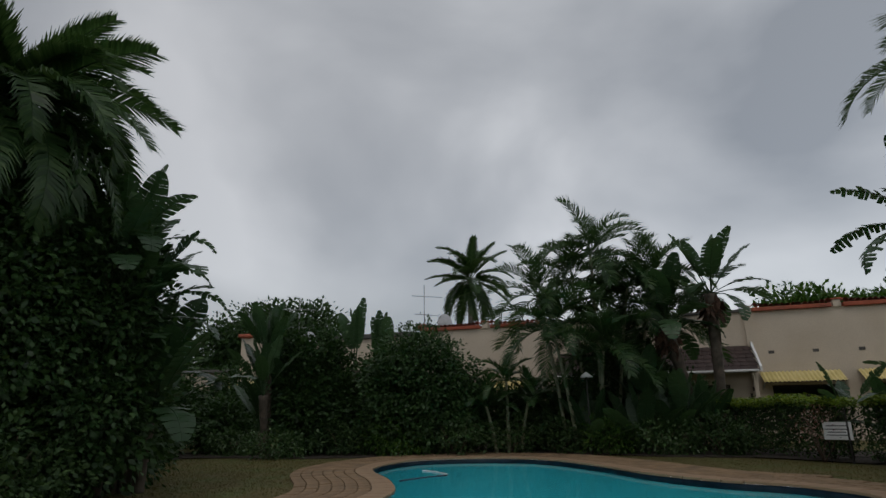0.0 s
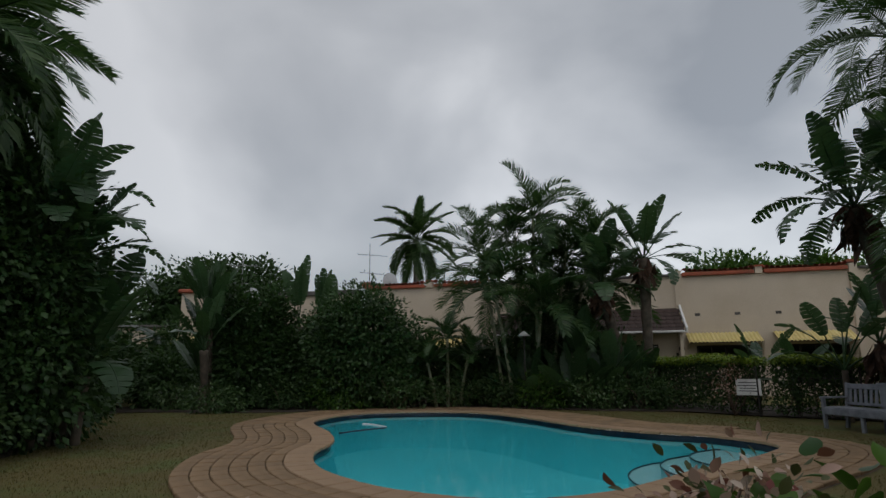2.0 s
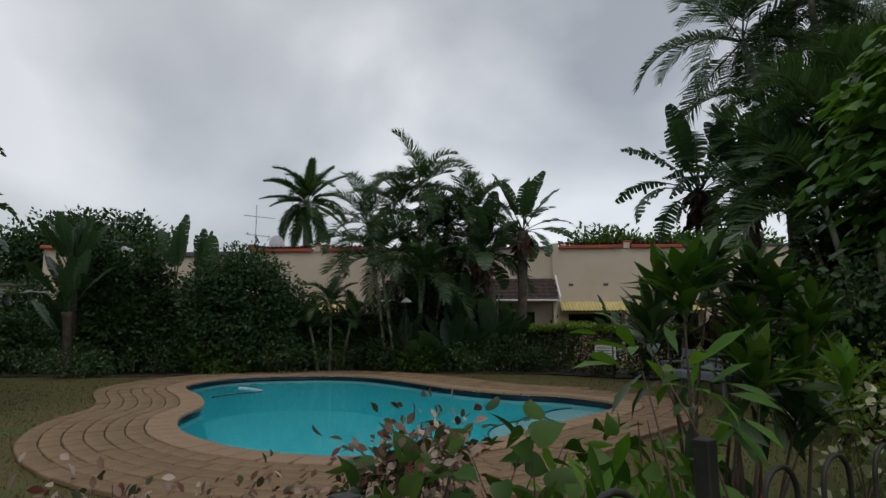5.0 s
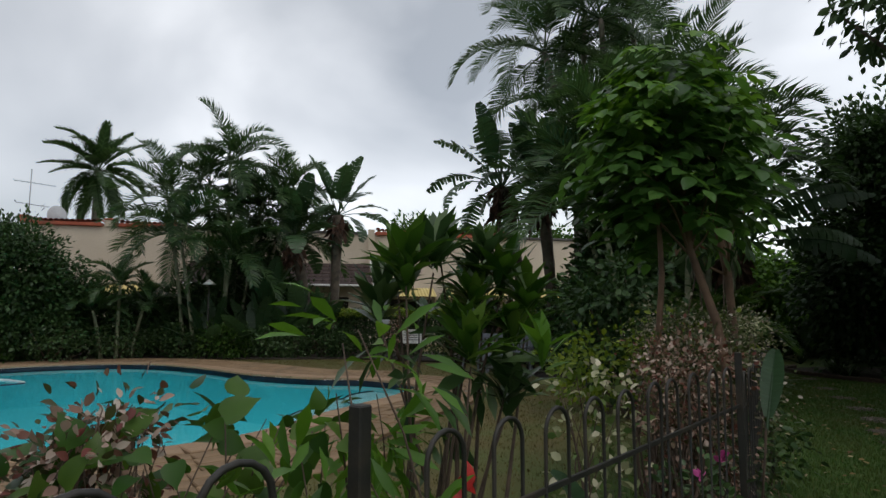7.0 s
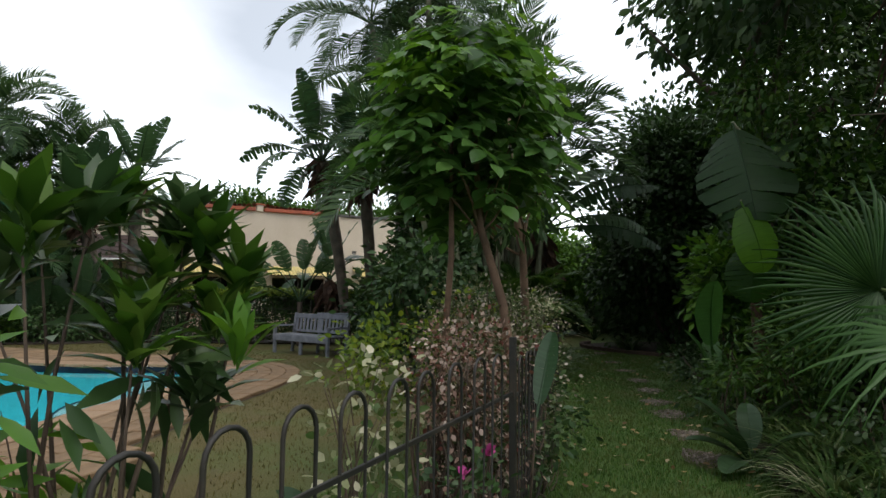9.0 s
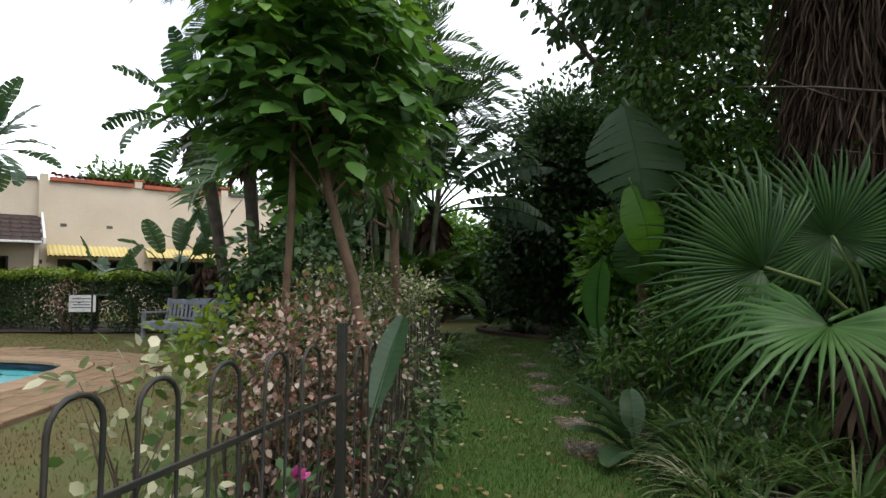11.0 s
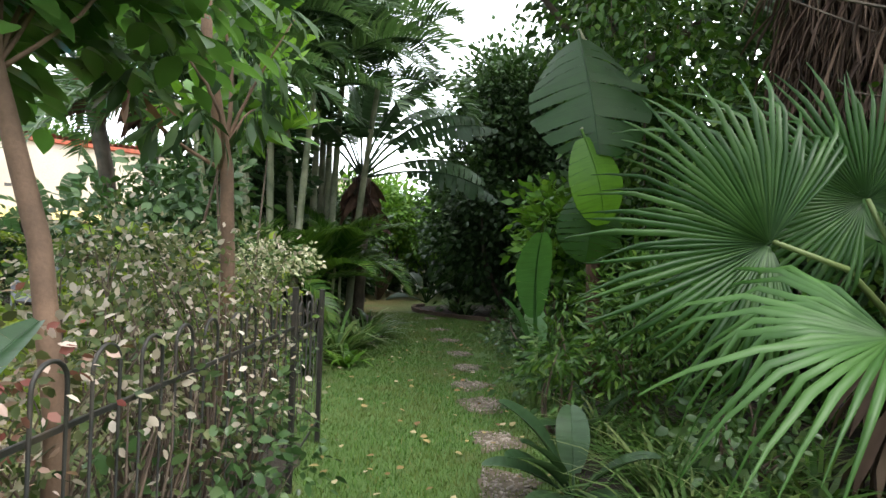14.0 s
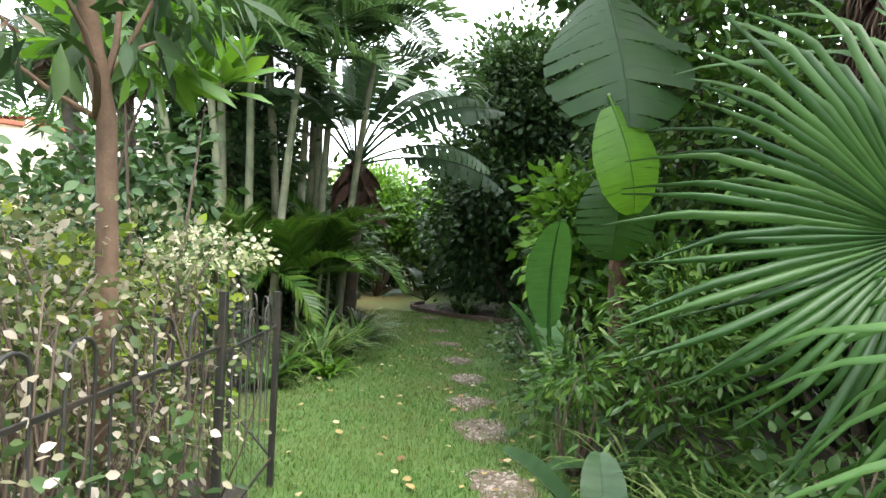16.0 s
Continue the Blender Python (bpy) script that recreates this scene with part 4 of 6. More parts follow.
def dish(x, y, z, turn):
    t = thing("satellite_dish", x, y, z, "grey satellite dish on the roof parapet", "satellite dish", "dishes", rz=turn)
    V, F = [], []
    for i in range(7):
        r = 0.42 * i / 6
        for a in np.linspace(0, 2 * math.pi, 20, endpoint=False):
            V.append((r * math.cos(a), -0.1 + 0.6 * r * r, 0.75 + 1.1 * r * math.sin(a)))
    for i in range(6):
        for j in range(20):
            F.append((i * 20 + j, i * 20 + (j + 1) % 20, (i + 1) * 20 + (j + 1) % 20, (i + 1) * 20 + j))
    part("reflector", (np.array(V), np.array(F)), DISH, t)
    part("mount", tube([(0, 0.05, 0), (0, 0.05, 0.8)], 0.03, 6), GALV, t)
    part("feed_arm", tube([(0, -0.05, 0.35), (0, -0.5, 0.6)], 0.015, 5), GALV, t)


m_h = house.matrix_world
p = m_h @ Vector((-17.6, 0.8, 0))
antenna(p.x - 0.45, p.y, H - 0.25, 2.75, "tall thin television antenna with two booms on the roof", 5)
p = m_h @ Vector((-17.0, 0.9, 0))
dish(p.x, p.y, H - 0.25, 35)

# the neighbouring house end at the far side, mostly behind trees
side_house = thing("neighbour_house", -14.3, 29.6, 0, "cream gable end with a red-tiled cap behind dark trees", "house", rz=8)
part("wall", box(0, 2.5, 2.55, 0.7, 5, 5.2), PLASTER, side_house, smooth=False)
part("wall_wing", box(-3.2, 2.8, 1.7, 5.7, 4.4, 3.5), PLASTER, side_house, smooth=False)
part("wing_roof", soft_box(-3.2, 2.8, 3.52, 5.9, 4.8, 0.15, 0.03), COPING_DARK, side_house)
part("red_cap", soft_box(0, 2.4, 5.24, 0.95, 5.3, 0.18, 0.05), TILE_RED, side_house)
aw = part("awning", corrugated(1.6, 0.35, 0.8), YELLOW, side_house)
aw.matrix_local = pose(-0.3, -0.02, 2.95)
antenna(-12.0, 30.6, 5.28, 2.0, "small television antenna on the neighbouring roof", -10)
dish(-11.2, 29.9, 4.2, 20)
link = thing("link_roof", -9.3, 30.6, 0, "low grey-roofed link building behind trees", "building", rz=WALL_TURN)
part("wall", box(0, 0.3, 2.5, 7.0, 0.3, 5.0), PLASTER, link, smooth=False)
part("coping", soft_box(0, 0.3, 5.12, 7.2, 0.6, 0.24, 0.03), COPING_DARK, link)

# ---- hoop-topped iron fence along the walk ----
def hoop_mesh(w, h):
    a = np.linspace(0, math.pi, 9)
    P = [(-w / 2, 0, 0.03)] + [(-w / 2 * math.cos(x), 0, h - w / 2 + w / 2 * math.sin(x)) for x in a] + [(w / 2, 0, 0.03)]
    P = np.array(P)
    V, F = tube(P, 0.0064, 6)
    return raw_mesh("hoop", V, F)


HOOP = hoop_mesh(0.125, 1.22)
POST = soft_box(0, 0, 0.63, 0.032, 0.032, 1.3, 0.003)
POST_ME = bpy.data.meshes.new("post")
POST.to_mesh(POST_ME)
POST.free()
POST_ME.materials.append(IRON)


def hoop_fence(label, corners, pitch=0.232, posts=True, heights=()):
    """One fence run through corner posts (x, y)."""
    c = [Vector((x, y, 0)) for x, y in corners]
    t = thing("iron_fence", c[0].x, c[0].y, 0, label, "fence")
    o = c[0]
    for k, (a, b) in enumerate(zip(c[:-1], c[1:])):
        tall = heights[k] if heights else 1.0
        d = b - a
        L = d.length
        az = math.degrees(math.atan2(d.y, d.x))
        n = max(1, int((L - 0.06) / pitch))
        gap = (L - n * pitch) / 2
        for i in range(n):
            p = a + d * ((gap + pitch * (i + 0.5)) / L) - o
            ob = part("hoop", HOOP, IRON, t)
            ob.matrix_local = pose(p.x, p.y, rng.normal() * 0.004, rng.normal() * 0.5, rng.normal() * 0.6, az) @ Matrix.Diagonal((1, 1, tall, 1))
        for z in (0.17, 1.0 * (0.4 + 0.6 * tall)):
            q = (a + b) / 2 - o
            r = part("rail", soft_box(0, 0, 0, L - 0.03, 0.01, 0.017, 0.002), IRON, t)
            r.matrix_local = pose(q.x, q.y, z, 0, 0, az)
    if posts:
        for k, p in enumerate(c):
            ob = part("post", POST_ME, IRON, t)
            ob.matrix_local = pose(p.x - o.x, p.y - o.y, 0, 0, 0, 30) @ Matrix.Diagonal((1, 1, heights[max(0, k - 1)] if heights else 1, 1))
    return t


hoop_fence("dark painted hoop-top iron fence overgrown with shrubs beside the lawn", [(0.30, 0.36), (0.935, 0.655), (3.27, 1.8), (5.57, 3.42), (6.3, 4.0), (6.75, 5.1), (6.2, 6.6)], heights=(1.0, 0.98, 0.93, 0.88, 0.88, 0.88))
hoop_fence("dark iron pool fence half hidden in planting", [(-12.6, 22.6), (-9.6, 23.6), (-6.4, 24.2)])
hoop_fence("dark iron pool fence inside the clipped hedge", [(5.4, 21.4), (7.45, 16.6), (9.2, 15.1), (11.6, 14.2)])

# ---- far plants behind the pool ----
F_ROYAL = [frond_mesh("frond", 3.2, d, 60, 0.21, 0.05, 0.75, 0.7) for d in (0.5, 0.9, 1.3)]
F_ARECA = [frond_mesh("frond", 2.3, d, 34, 0.28, 0.055, 0.7, 0.5) for d in (1.0, 1.6)]
F_SMALL = [frond_mesh("frond", 1.3, d, 30, 0.3, 0.08, 0.6, 0.4) for d in (0.9, 1.4)]
F_QUEEN = [frond_mesh("frond", 3.0, d, 50, 0.24, 0.034, 0.6, 0.9) for d in (1.1, 1.6, 2.0)]
F_YOUNG = [frond_mesh("frond", 1.35, d, 32, 0.3, 0.07, 0.6, 0.5) for d in (0.9, 1.4)]
S_TALL = [paddle_mesh("leaf", 0.7, 1.45, 0.62, b, 11, t) for b, t in ((0.15, 0.3), (0.4, 0.45), (0.9, 0.6), (1.5, 0.8))]
S_COMB = [paddle_mesh("leaf", 0.85, 1.4, 0.62, b, 13, t, 0.1) for b, t in ((0.3, 0.4), (0.9, 0.9), (1.4, 1.1), (1.9, 1.2))]
S_MID = [paddle_mesh("leaf", 0.8, 0.85, 0.4, b, 8, 0.5) for b in (0.4, 1.0)]
S_UP = [paddle_mesh("leaf", 0.7, 1.3, 0.5, b, 9, 0.5) for b in (0.15, 0.35)]

palm("royal_palm", -3.4, 36.5, 9.1, "single tall royal palm with a dark feathery crown behind the house", 30, F_ROYAL, tilt=(84, -55), r=0.2)
palm_clump("areca_palm", 2.0, 21.2, "clump of tall slender areca palms in the far bed",
           [(-1.0, 0, 5.2, -0.7, 0), (-0.3, 0.3, 5.9, -0.1, 0.2), (0.2, -0.2, 6.6, 0.0, 0), (0.7, 0.2, 5.4, 0.7, 0), (1.2, 0, 5.7, 1.1, 0.2), (0.4, 0.5, 4.6, 0.4, 0.4), (-0.7, -0.4, 4.0, -0.6, -0.3), (1.6, 0.3, 4.2, 0.9, 0.2), (0.1, -0.3, 3.2, 0.2, -0.4)], F_ARECA, fronds=14, tilt=(84, -24))
palm_clump("areca_palm", -0.9, 20.8, "short bushy areca palm by the house awning", [(0, 0, 2.3, 0, 0), (0.4, 0.2, 1.7, 0.3, 0), (-0.4, 0, 1.5, -0.3, 0)], F_SMALL, fronds=10)
strelitzia("strelitzia_tree", 5.8, 20.6, "tall wild banana with torn paddle leaves over the hedge", [(0, 0, 4.95, 0.15, 0.2), (-0.7, 0.2, 3.9, -0.7, 0)], S_TALL, 17, 0.13, tilt=(86, -2), scale=1.08)
strelitzia("strelitzia_clump", 3.2, 20.2, "low clump of wild banana leaves in the shaded bed", [(0, 0, 0.1, 0, 0), (0.9, 0.3, 0.1, 0, 0), (-1.4, 0.2, 0.1, 0, 0)], S_UP, 12, 0.08, tilt=(86, 30))
shrub("rounded_tree", -3.9, 21.3, "dense dark rounded tree beside the pool", [(0, 0, 2.6, 1.75, 1.5, 1.6), (-1.0, -0.2, 1.8, 1.1, 1.2, 1.3), (1.2, 0, 1.7, 1.0, 1.2, 1.2), (0, -0.3, 1.0, 1.6, 1.2, 0.9)], 17000, 0.13, EVERGREEN, clump=0.2, r0=0.09, bark=BARK, category="tree", shell=0.72)
strelitzia("strelitzia_pair", -6.3, 22.2, "upright wild banana leaves rising above dark shrubs", [(-0.2, 0, 2.9, 0, 0), (0.75, -0.2, 2.6, 0, 0)], S_UP, 5, 0.1, dead=False, tilt=(90, 86), scale=1.3)
for x, y, hgt, wd, n in ((-8.35, 21.2, 4.5, 0.7, 8000), (-7.35, 21.9, 4.5, 0.75, 7000), (-6.2, 22.9, 3.4, 0.7, 4500), (-5.4, 23.6, 3.9, 0.6, 3500), (-12.4, 24.4, 3.3, 1.4, 7000), (-11.6, 22.2, 2.0, 1.0, 3500), (-15.6, 25.6, 3.4, 1.1, 4500)):
    shrub("tall_shrub", x, y, "tall dense dark evergreen shrub in the far bed", [(0, 0, hgt * 0.5, wd, wd, hgt * 0.5), (0.4, -0.3, hgt * 0.3, wd, wd * 0.8, hgt * 0.3)], n, 0.14, EVERGREEN, clump=0.22, r0=0.06, bark=BARK, shell=0.6)
strelitzia("strelitzia_clump", -9.2, 20.9, "wild banana clump among dark shrubs by the lawn", [(0, 0, 3.1, 0.1, -0.6), (0.1, -0.5, 2.0, 0.0, -0.3), (0.5, 0.2, 1.4, 0.1, 0), (-0.3, 0.1, 0.8, 0, 0)], S_UP, 12, 0.1, dead=False, tilt=(89, 56))
shrub("broad_tree", -15.6, 34.5, "broad dark tree behind the neighbouring house", [(0, 0, 5.6, 3.0, 2.4, 2.2), (2.8, 0, 5.7, 2.2, 2.0, 2.0), (-2.4, 0, 4.6, 2.2, 2, 2.2), (0.8, 0, 2.6, 4.2, 2.4, 2.4)], 15000, 0.24, EVERGREEN, clump=0.34, r0=0.2, bark=BARK, category="tree", shell=0.75)
for x, y, r, z, n in ((19, 46, 3.4, 7.0, 7000), (25, 47, 3.8, 7.2, 7000), (32, 48, 4.5, 7.3, 7000), (12, 50, 3.0, 4.6, 2000), (40, 40, 6, 6.0, 4000)):
    shrub("background_tree", x, y, "leafy green tree top behind the house", [(0, 0, z - 0.8, r, r * 0.7, 2.8), (r * 0.5, 0, z - 0.4, r * 0.6, r * 0.6, 2.3)], n, 0.34, MID, clump=0.5, r0=0.2, bark=BARK, category="tree", group="background trees", shell=0.75)
for i, (x, y, r, h) in enumerate(((-8.4, 19.6, 0.8, 0.9), (-6.5, 20.4, 0.9, 1.2), (-4.6, 20.2, 1.0, 1.0), (-2.6, 20.3, 1.1, 1.4), (-0.8, 20.9, 0.9, 1.2), (0.8, 20.6, 0.9, 1.0), (2.2, 20.0, 0.9, 1.1), (3.8, 19.6, 0.9, 1.2), (-10.4, 20.9, 1.0, 0.9), (5.2, 19.2, 0.8, 1.2))):
    m_leaf = (GREY, DARK, MID, GREY)[i % 4]
    shrub("low_shrub", x, y, "low leafy border shrub at the lawn's edge", [(0, 0, h * 0.5, r, r * 0.7, h * 0.55), (0.4, 0.1, h * 0.4, r * 0.8, r * 0.6, h * 0.45)], 1900, 0.10, m_leaf, clump=0.14, group="border shrubs")
for x in np.linspace(-7.5, 4.5, 9):
    shrub("bed_filler", x + rng.normal() * 0.3, 22.6 + rng.normal() * 0.4, "dark shade shrub filling the bed before the house", [(0, 0, 1.1, 1.0, 0.8, 1.15)], 1500, 0.17, DARK, clump=0.25, group="shade shrubs", shell=0.6)

shrub("shade_thicket", 2.4, 22.0, "dense dark understorey beneath the areca palms", [(0, 0, 1.9, 1.2, 0.8, 1.8), (1.6, 0, 1.9, 1.1, 0.8, 1.8), (-1.0, 0, 1.6, 0.8, 0.7, 1.5), (0.6, 0, 3.6, 1.2, 0.8, 1.2), (2.5, -0.4, 1.2, 0.8, 0.7, 1.1)], 7000, 0.14, DARK, clump=0.26, r0=0.05, bark=BARK, shell=0.6)
strelitzia("strelitzia_clump", 4.5, 20.3, "upright wild banana leaves in the shaded bed", [(0, 0, 0.6, 0, 0), (-1.0, 0.3, 1.3, 0, 0), (0.8, 0.2, 0.3, 0, 0)], S_UP, 10, 0.09, dead=False, tilt=(88, 45))
lamp = thing("garden_lamp", 1.65, 20.0, 0, "garden lamp with a white conical shade on a thin pole", "garden lamp")
part("pole", tube([(0, 0, 0), (0, 0, 2.35)], 0.025, 7), IRON, lamp)
part("shade", tube([(0, 0, 2.34), (0, 0, 2.42), (0, 0, 2.5)], [0.22, 0.12, 0.02], 14), WHITE, lamp)


def hedge(label, a, b, h, depth, leaves, material=HEDGE):
    a, b = np.array(a, float), np.array(b, float)
    d = b - a
    L = np.linalg.norm(d)
    t = thing("clipped_hedge", a[0], a[1], 0, label, "hedge", "hedges", rz=math.degrees(math.atan2(d[1], d[0])))
    n = leaves
    # leaves lie thickly in the top skin, thinner in the woody flanks
    k = int(n * 0.35)
    P = np.c_[rng.random(k) * L, (rng.random(k) - 0.5) * depth * 1.1, h - 0.16 * rng.random(k) ** 1.5 + 0.03 * rng.normal(size=k)]
    P[:, 2] += 0.05 * np.sin(P[:, 0] * 2.1) + 0.03 * np.sin(P[:, 0] * 5.3)
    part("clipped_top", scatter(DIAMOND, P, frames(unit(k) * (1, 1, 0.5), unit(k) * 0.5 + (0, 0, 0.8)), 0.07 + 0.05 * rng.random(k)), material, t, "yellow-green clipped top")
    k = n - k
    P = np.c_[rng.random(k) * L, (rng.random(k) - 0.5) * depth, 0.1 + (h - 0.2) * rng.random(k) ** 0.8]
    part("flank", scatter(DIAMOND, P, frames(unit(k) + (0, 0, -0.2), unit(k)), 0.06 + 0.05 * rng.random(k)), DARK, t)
    stems = []
    for i in range(int(L / 0.35)):
        x = (i + rng.random()) * 0.35
        stems.append(limbs((x, 0, -0.02), [(x + rng.normal() * 0.2, rng.normal() * 0.15, h - 0.15) for _ in range(3)], 0.012, 5))
    part("woody_growth", join(*stems), TWIG, t)
    return t


hedge("clipped yellow-green hedge with bare woody stems below", (5.55, 22.0), (7.7, 16.9), 1.55, 0.9, 20000)
hedge("clipped yellow-green hedge along the pool fence", (7.8, 16.5), (12.6, 13.9), 1.5, 0.9, 22000)
shrub("bougainvillea_bush", 7.0, 17.1, "sparse pinkish-leaved bush growing through the hedge", [(0, 0, 0.9, 0.6, 0.4, 0.55)], 700, 0.06, RUSTY, clump=0.1)
sign = thing("notice_board", 7.28, 16.75, 0, "small white notice board fixed to the pool fence", "sign", rz=-38)
part("board", soft_box(0, 0, 0.76, 0.62, 0.012, 0.42, 0.003), WHITE, sign)
for z, w in ((0.88, 0.44), (0.8, 0.5), (0.73, 0.4), (0.66, 0.46)):
    part("writing_line", soft_box(-0.02, -0.0075, z, w, 0.003, 0.022, 0.001), INK, sign)
for x in (-0.24, 0.24):
    part("stake", tube([(x, 0.03, 0), (x, 0.03, 0.95)], 0.012, 5), IRON, sign)

# ---- the garden bench ----
bench = thing("garden_bench", 8.0, 12.88, 0, "weathered grey painted timber garden bench with slatted back", "bench", rz=-78)
# its length runs along local x, its back stands at +y
L = 2.0
for x in (-L / 2 + 0.04, L / 2 - 0.04):
    part("front_leg", soft_box(x, -0.27, 0.31, 0.07, 0.07, 0.64, 0.006), BENCH, bench)
    bl = part("back_leg", soft_box(0, 0, 0.475, 0.07, 0.07, 0.97, 0.006), BENCH, bench)
    bl.matrix_local = pose(x, 0.26, 0, -7, 0, 0)
    part("armrest", soft_box(x, -0.02, 0.65, 0.09, 0.62, 0.04, 0.008), BENCH, bench)
mp = part("centre_post", soft_box(0, 0, 0.475, 0.07, 0.06, 0.99, 0.006), BENCH, bench)
mp.matrix_local = pose(0, 0.26, 0, -7, 0, 0)
part("front_leg", soft_box(0, -0.25, 0.2, 0.07, 0.07, 0.41, 0.006), BENCH, bench)
part("front_apron", soft_box(0, -0.29, 0.37, L - 0.1, 0.035, 0.13, 0.006), BENCH, bench)
for i in range(5):
    part("seat_slat", soft_box(0, -0.24 + 0.11 * i, 0.445, L - 0.08, 0.095, 0.025, 0.005), BENCH, bench)
tr = part("top_rail", soft_box(0, 0, 0, L, 0.045, 0.11, 0.008), BENCH, bench)
tr.matrix_local = pose(0, 0.36, 0.88, -7, 0, 0)
br = part("bottom_rail", soft_box(0, 0, 0, L, 0.04, 0.06, 0.006), BENCH, bench)
br.matrix_local = pose(0, 0.305, 0.52, -7, 0, 0)
slat_bm = soft_box(0, 0, 0, 0.075, 0.018, 0.34, 0.004)
slat_me = bpy.data.meshes.new("back_slat")
slat_bm.to_mesh(slat_me)
slat_bm.free()
for i in range(14):
    x = -L / 2 + 0.14 + (L - 0.28) * i / 13
    if abs(x) > 0.05:
        s = part("back_slat", slat_me, BENCH, bench)
        s.matrix_local = pose(x, 0.333, 0.7, -7, 0, 0)

rail = thing("pipe_rail", 8.5, 13.45, 0, "blue-grey pipe rail running from the bench into the shrubs", "rail")
part("bar", tube([(0, 0, 0.93), (0.95, -0.45, 0.92), (1.9, -0.9, 0.91)], 0.025, 8), BENCH, rail)
for x in (0.05, 1.8):
    part("post", tube([(x, -x * 0.474, -0.03), (x, -x * 0.474, 0.92)], 0.022, 8), BENCH, rail)

# ---- dark trees beside the pool where the walk begins ----
shrub("dark_tree", -9.3, 11.2, "tall dark evergreen tree hung with climbers beside the lawn", [(0, 0, 3.3, 1.7, 1.7, 2.6), (-0.6, -1.6, 3.6, 1.9, 1.6, 3.2), (0.2, 0.8, 1.4, 1.5, 1.3, 1.4), (1.0, -0.2, 3.0, 0.9, 1.0, 1.7), (1.0, -0.5, 1.4, 1.1, 1.1, 1.4), (0.7, -0.6, 4.6, 0.7, 0.8, 0.9), (0.1, -0.8, 5.6, 0.9, 1.0, 1.0)], 26000, 0.14, EVERGREEN, clump=0.26, r0=0.12, bark=BARK, category="tree", shell=0.65)
palm("feather_palm", -9.95, 9.5, 7.2, "tall feather palm with long drooping dark fronds", 100, [frond_mesh("frond", 3.4, d, 64, 0.21, 0.042, 0.5, 1.0) for d in (1.2, 1.7, 2.2)], tilt=(78, -72), r=0.17)
strelitzia("strelitzia_tree", -8.3, 11.6, "wild banana with drooping torn leaves among dark trees", [(0, 0, 3.1, 0.0, 0), (-0.3, -0.1, 4.7, 0.05, 0.1), (0.2, 0.1, 3.7, -0.05, 0.1), (0.1, -0.6, 4.0, -0.1, 0), (0.5, 0.1, 1.3, 0.1, 0), (0.0, 0.5, 2.0, 0.2, 0.1)], S_TALL, 13, 0.11, dead=False, tilt=(89, 22))
for i, (x, y, r, h) in enumerate(((-8.6, 9.4, 1.2, 1.7), (-9.2, 11.5, 1.2, 1.5), (-9.9, 13.4, 1.2, 1.3), (-11.0, 15.2, 1.3, 1.3), (-12.2, 17.3, 1.3, 1.5), (-12.9, 19.6, 1.3, 1.6), (-8.2, 7.8, 1.2, 1.5))):
    shrub("border_shrub", x, y, "dark flowering border shrub under tall trees", [(0, 0, h * 0.5, r, r, h * 0.55), (0.5, 0.2, h * 0.35, r * 0.7, r * 0.7, h * 0.4)], 2200, 0.11, DARK, clump=0.16, group="border shrubs")
for x, y, s in ((-11.8, 12.5, 2.2), (-13.2, 16.0, 2.2), (-15.0, 20.5, 2.2), (-11.2, 9.0, 2.2), (-17.5, 25.5, 2.2)):
    shrub("backing_tree", x, y, "dark evergreen tree closing the garden's edge", [(0, 0, 2.6, s, s, 2.6), (0, 0, 1.2, s, s, 1.3)], 4200, 0.22, DARK, clump=0.35, r0=0.12, bark=BARK, category="tree", group="backing trees", shell=0.7)
shrub("bright_shrub", -10.9, 24.2, "light green shrub in the gap by the pool fence", [(0, 0, 0.9, 1.0, 0.7, 0.9)], 1400, 0.12, MID, clump=0.16)

# ---- tall palms and wild bananas beyond the bench ----
strelitzia("strelitzia_tree", 9.3, 13.3, "leaning wild banana with comb-like torn leaves and brown skirt", [(0, 0, 4.7, -0.95, -0.2), (0.45, -0.5, 4.6, -0.5, -0.2)], S_COMB, 19, 0.11, tilt=(90, 12))
strelitzia("strelitzia_young", 9.5, 14.7, "young wild banana with broad leaves behind the bench", [(0, 0, 1.8, 0, 0), (-0.7, 0.3, 1.2, 0, 0)], S_MID, 9, 0.07, tilt=(88, 30), scale=1.15)
strelitzia("strelitzia_young", 7.9, 17.6, "young wild banana standing over the hedge", [(0, 0, 0.9, 0, 0), (0.8, -0.5, 0.7, 0, 0)], S_MID, 7, 0.07, tilt=(80, 10))
for x, y, h, lx, ly, n in ((10.2, 11.6, 8.1, -1.2, 0.4, 14), (10.3, 12.4, 9.6, 0.3, 0, 13), (10.1, 10.9, 8.8, 0.0, 0.2, 13), (11.4, 11.4, 8.9, 0, 0, 13), (10.8, 13.2, 7.4, 0.2, 0.3, 11)):
    palm("queen_palm", x, y, h, "tall slender palm with long drooping feathery fronds", n, F_QUEEN, tilt=(78, -34), r=0.085, group="tall palms", lean=(lx, ly))
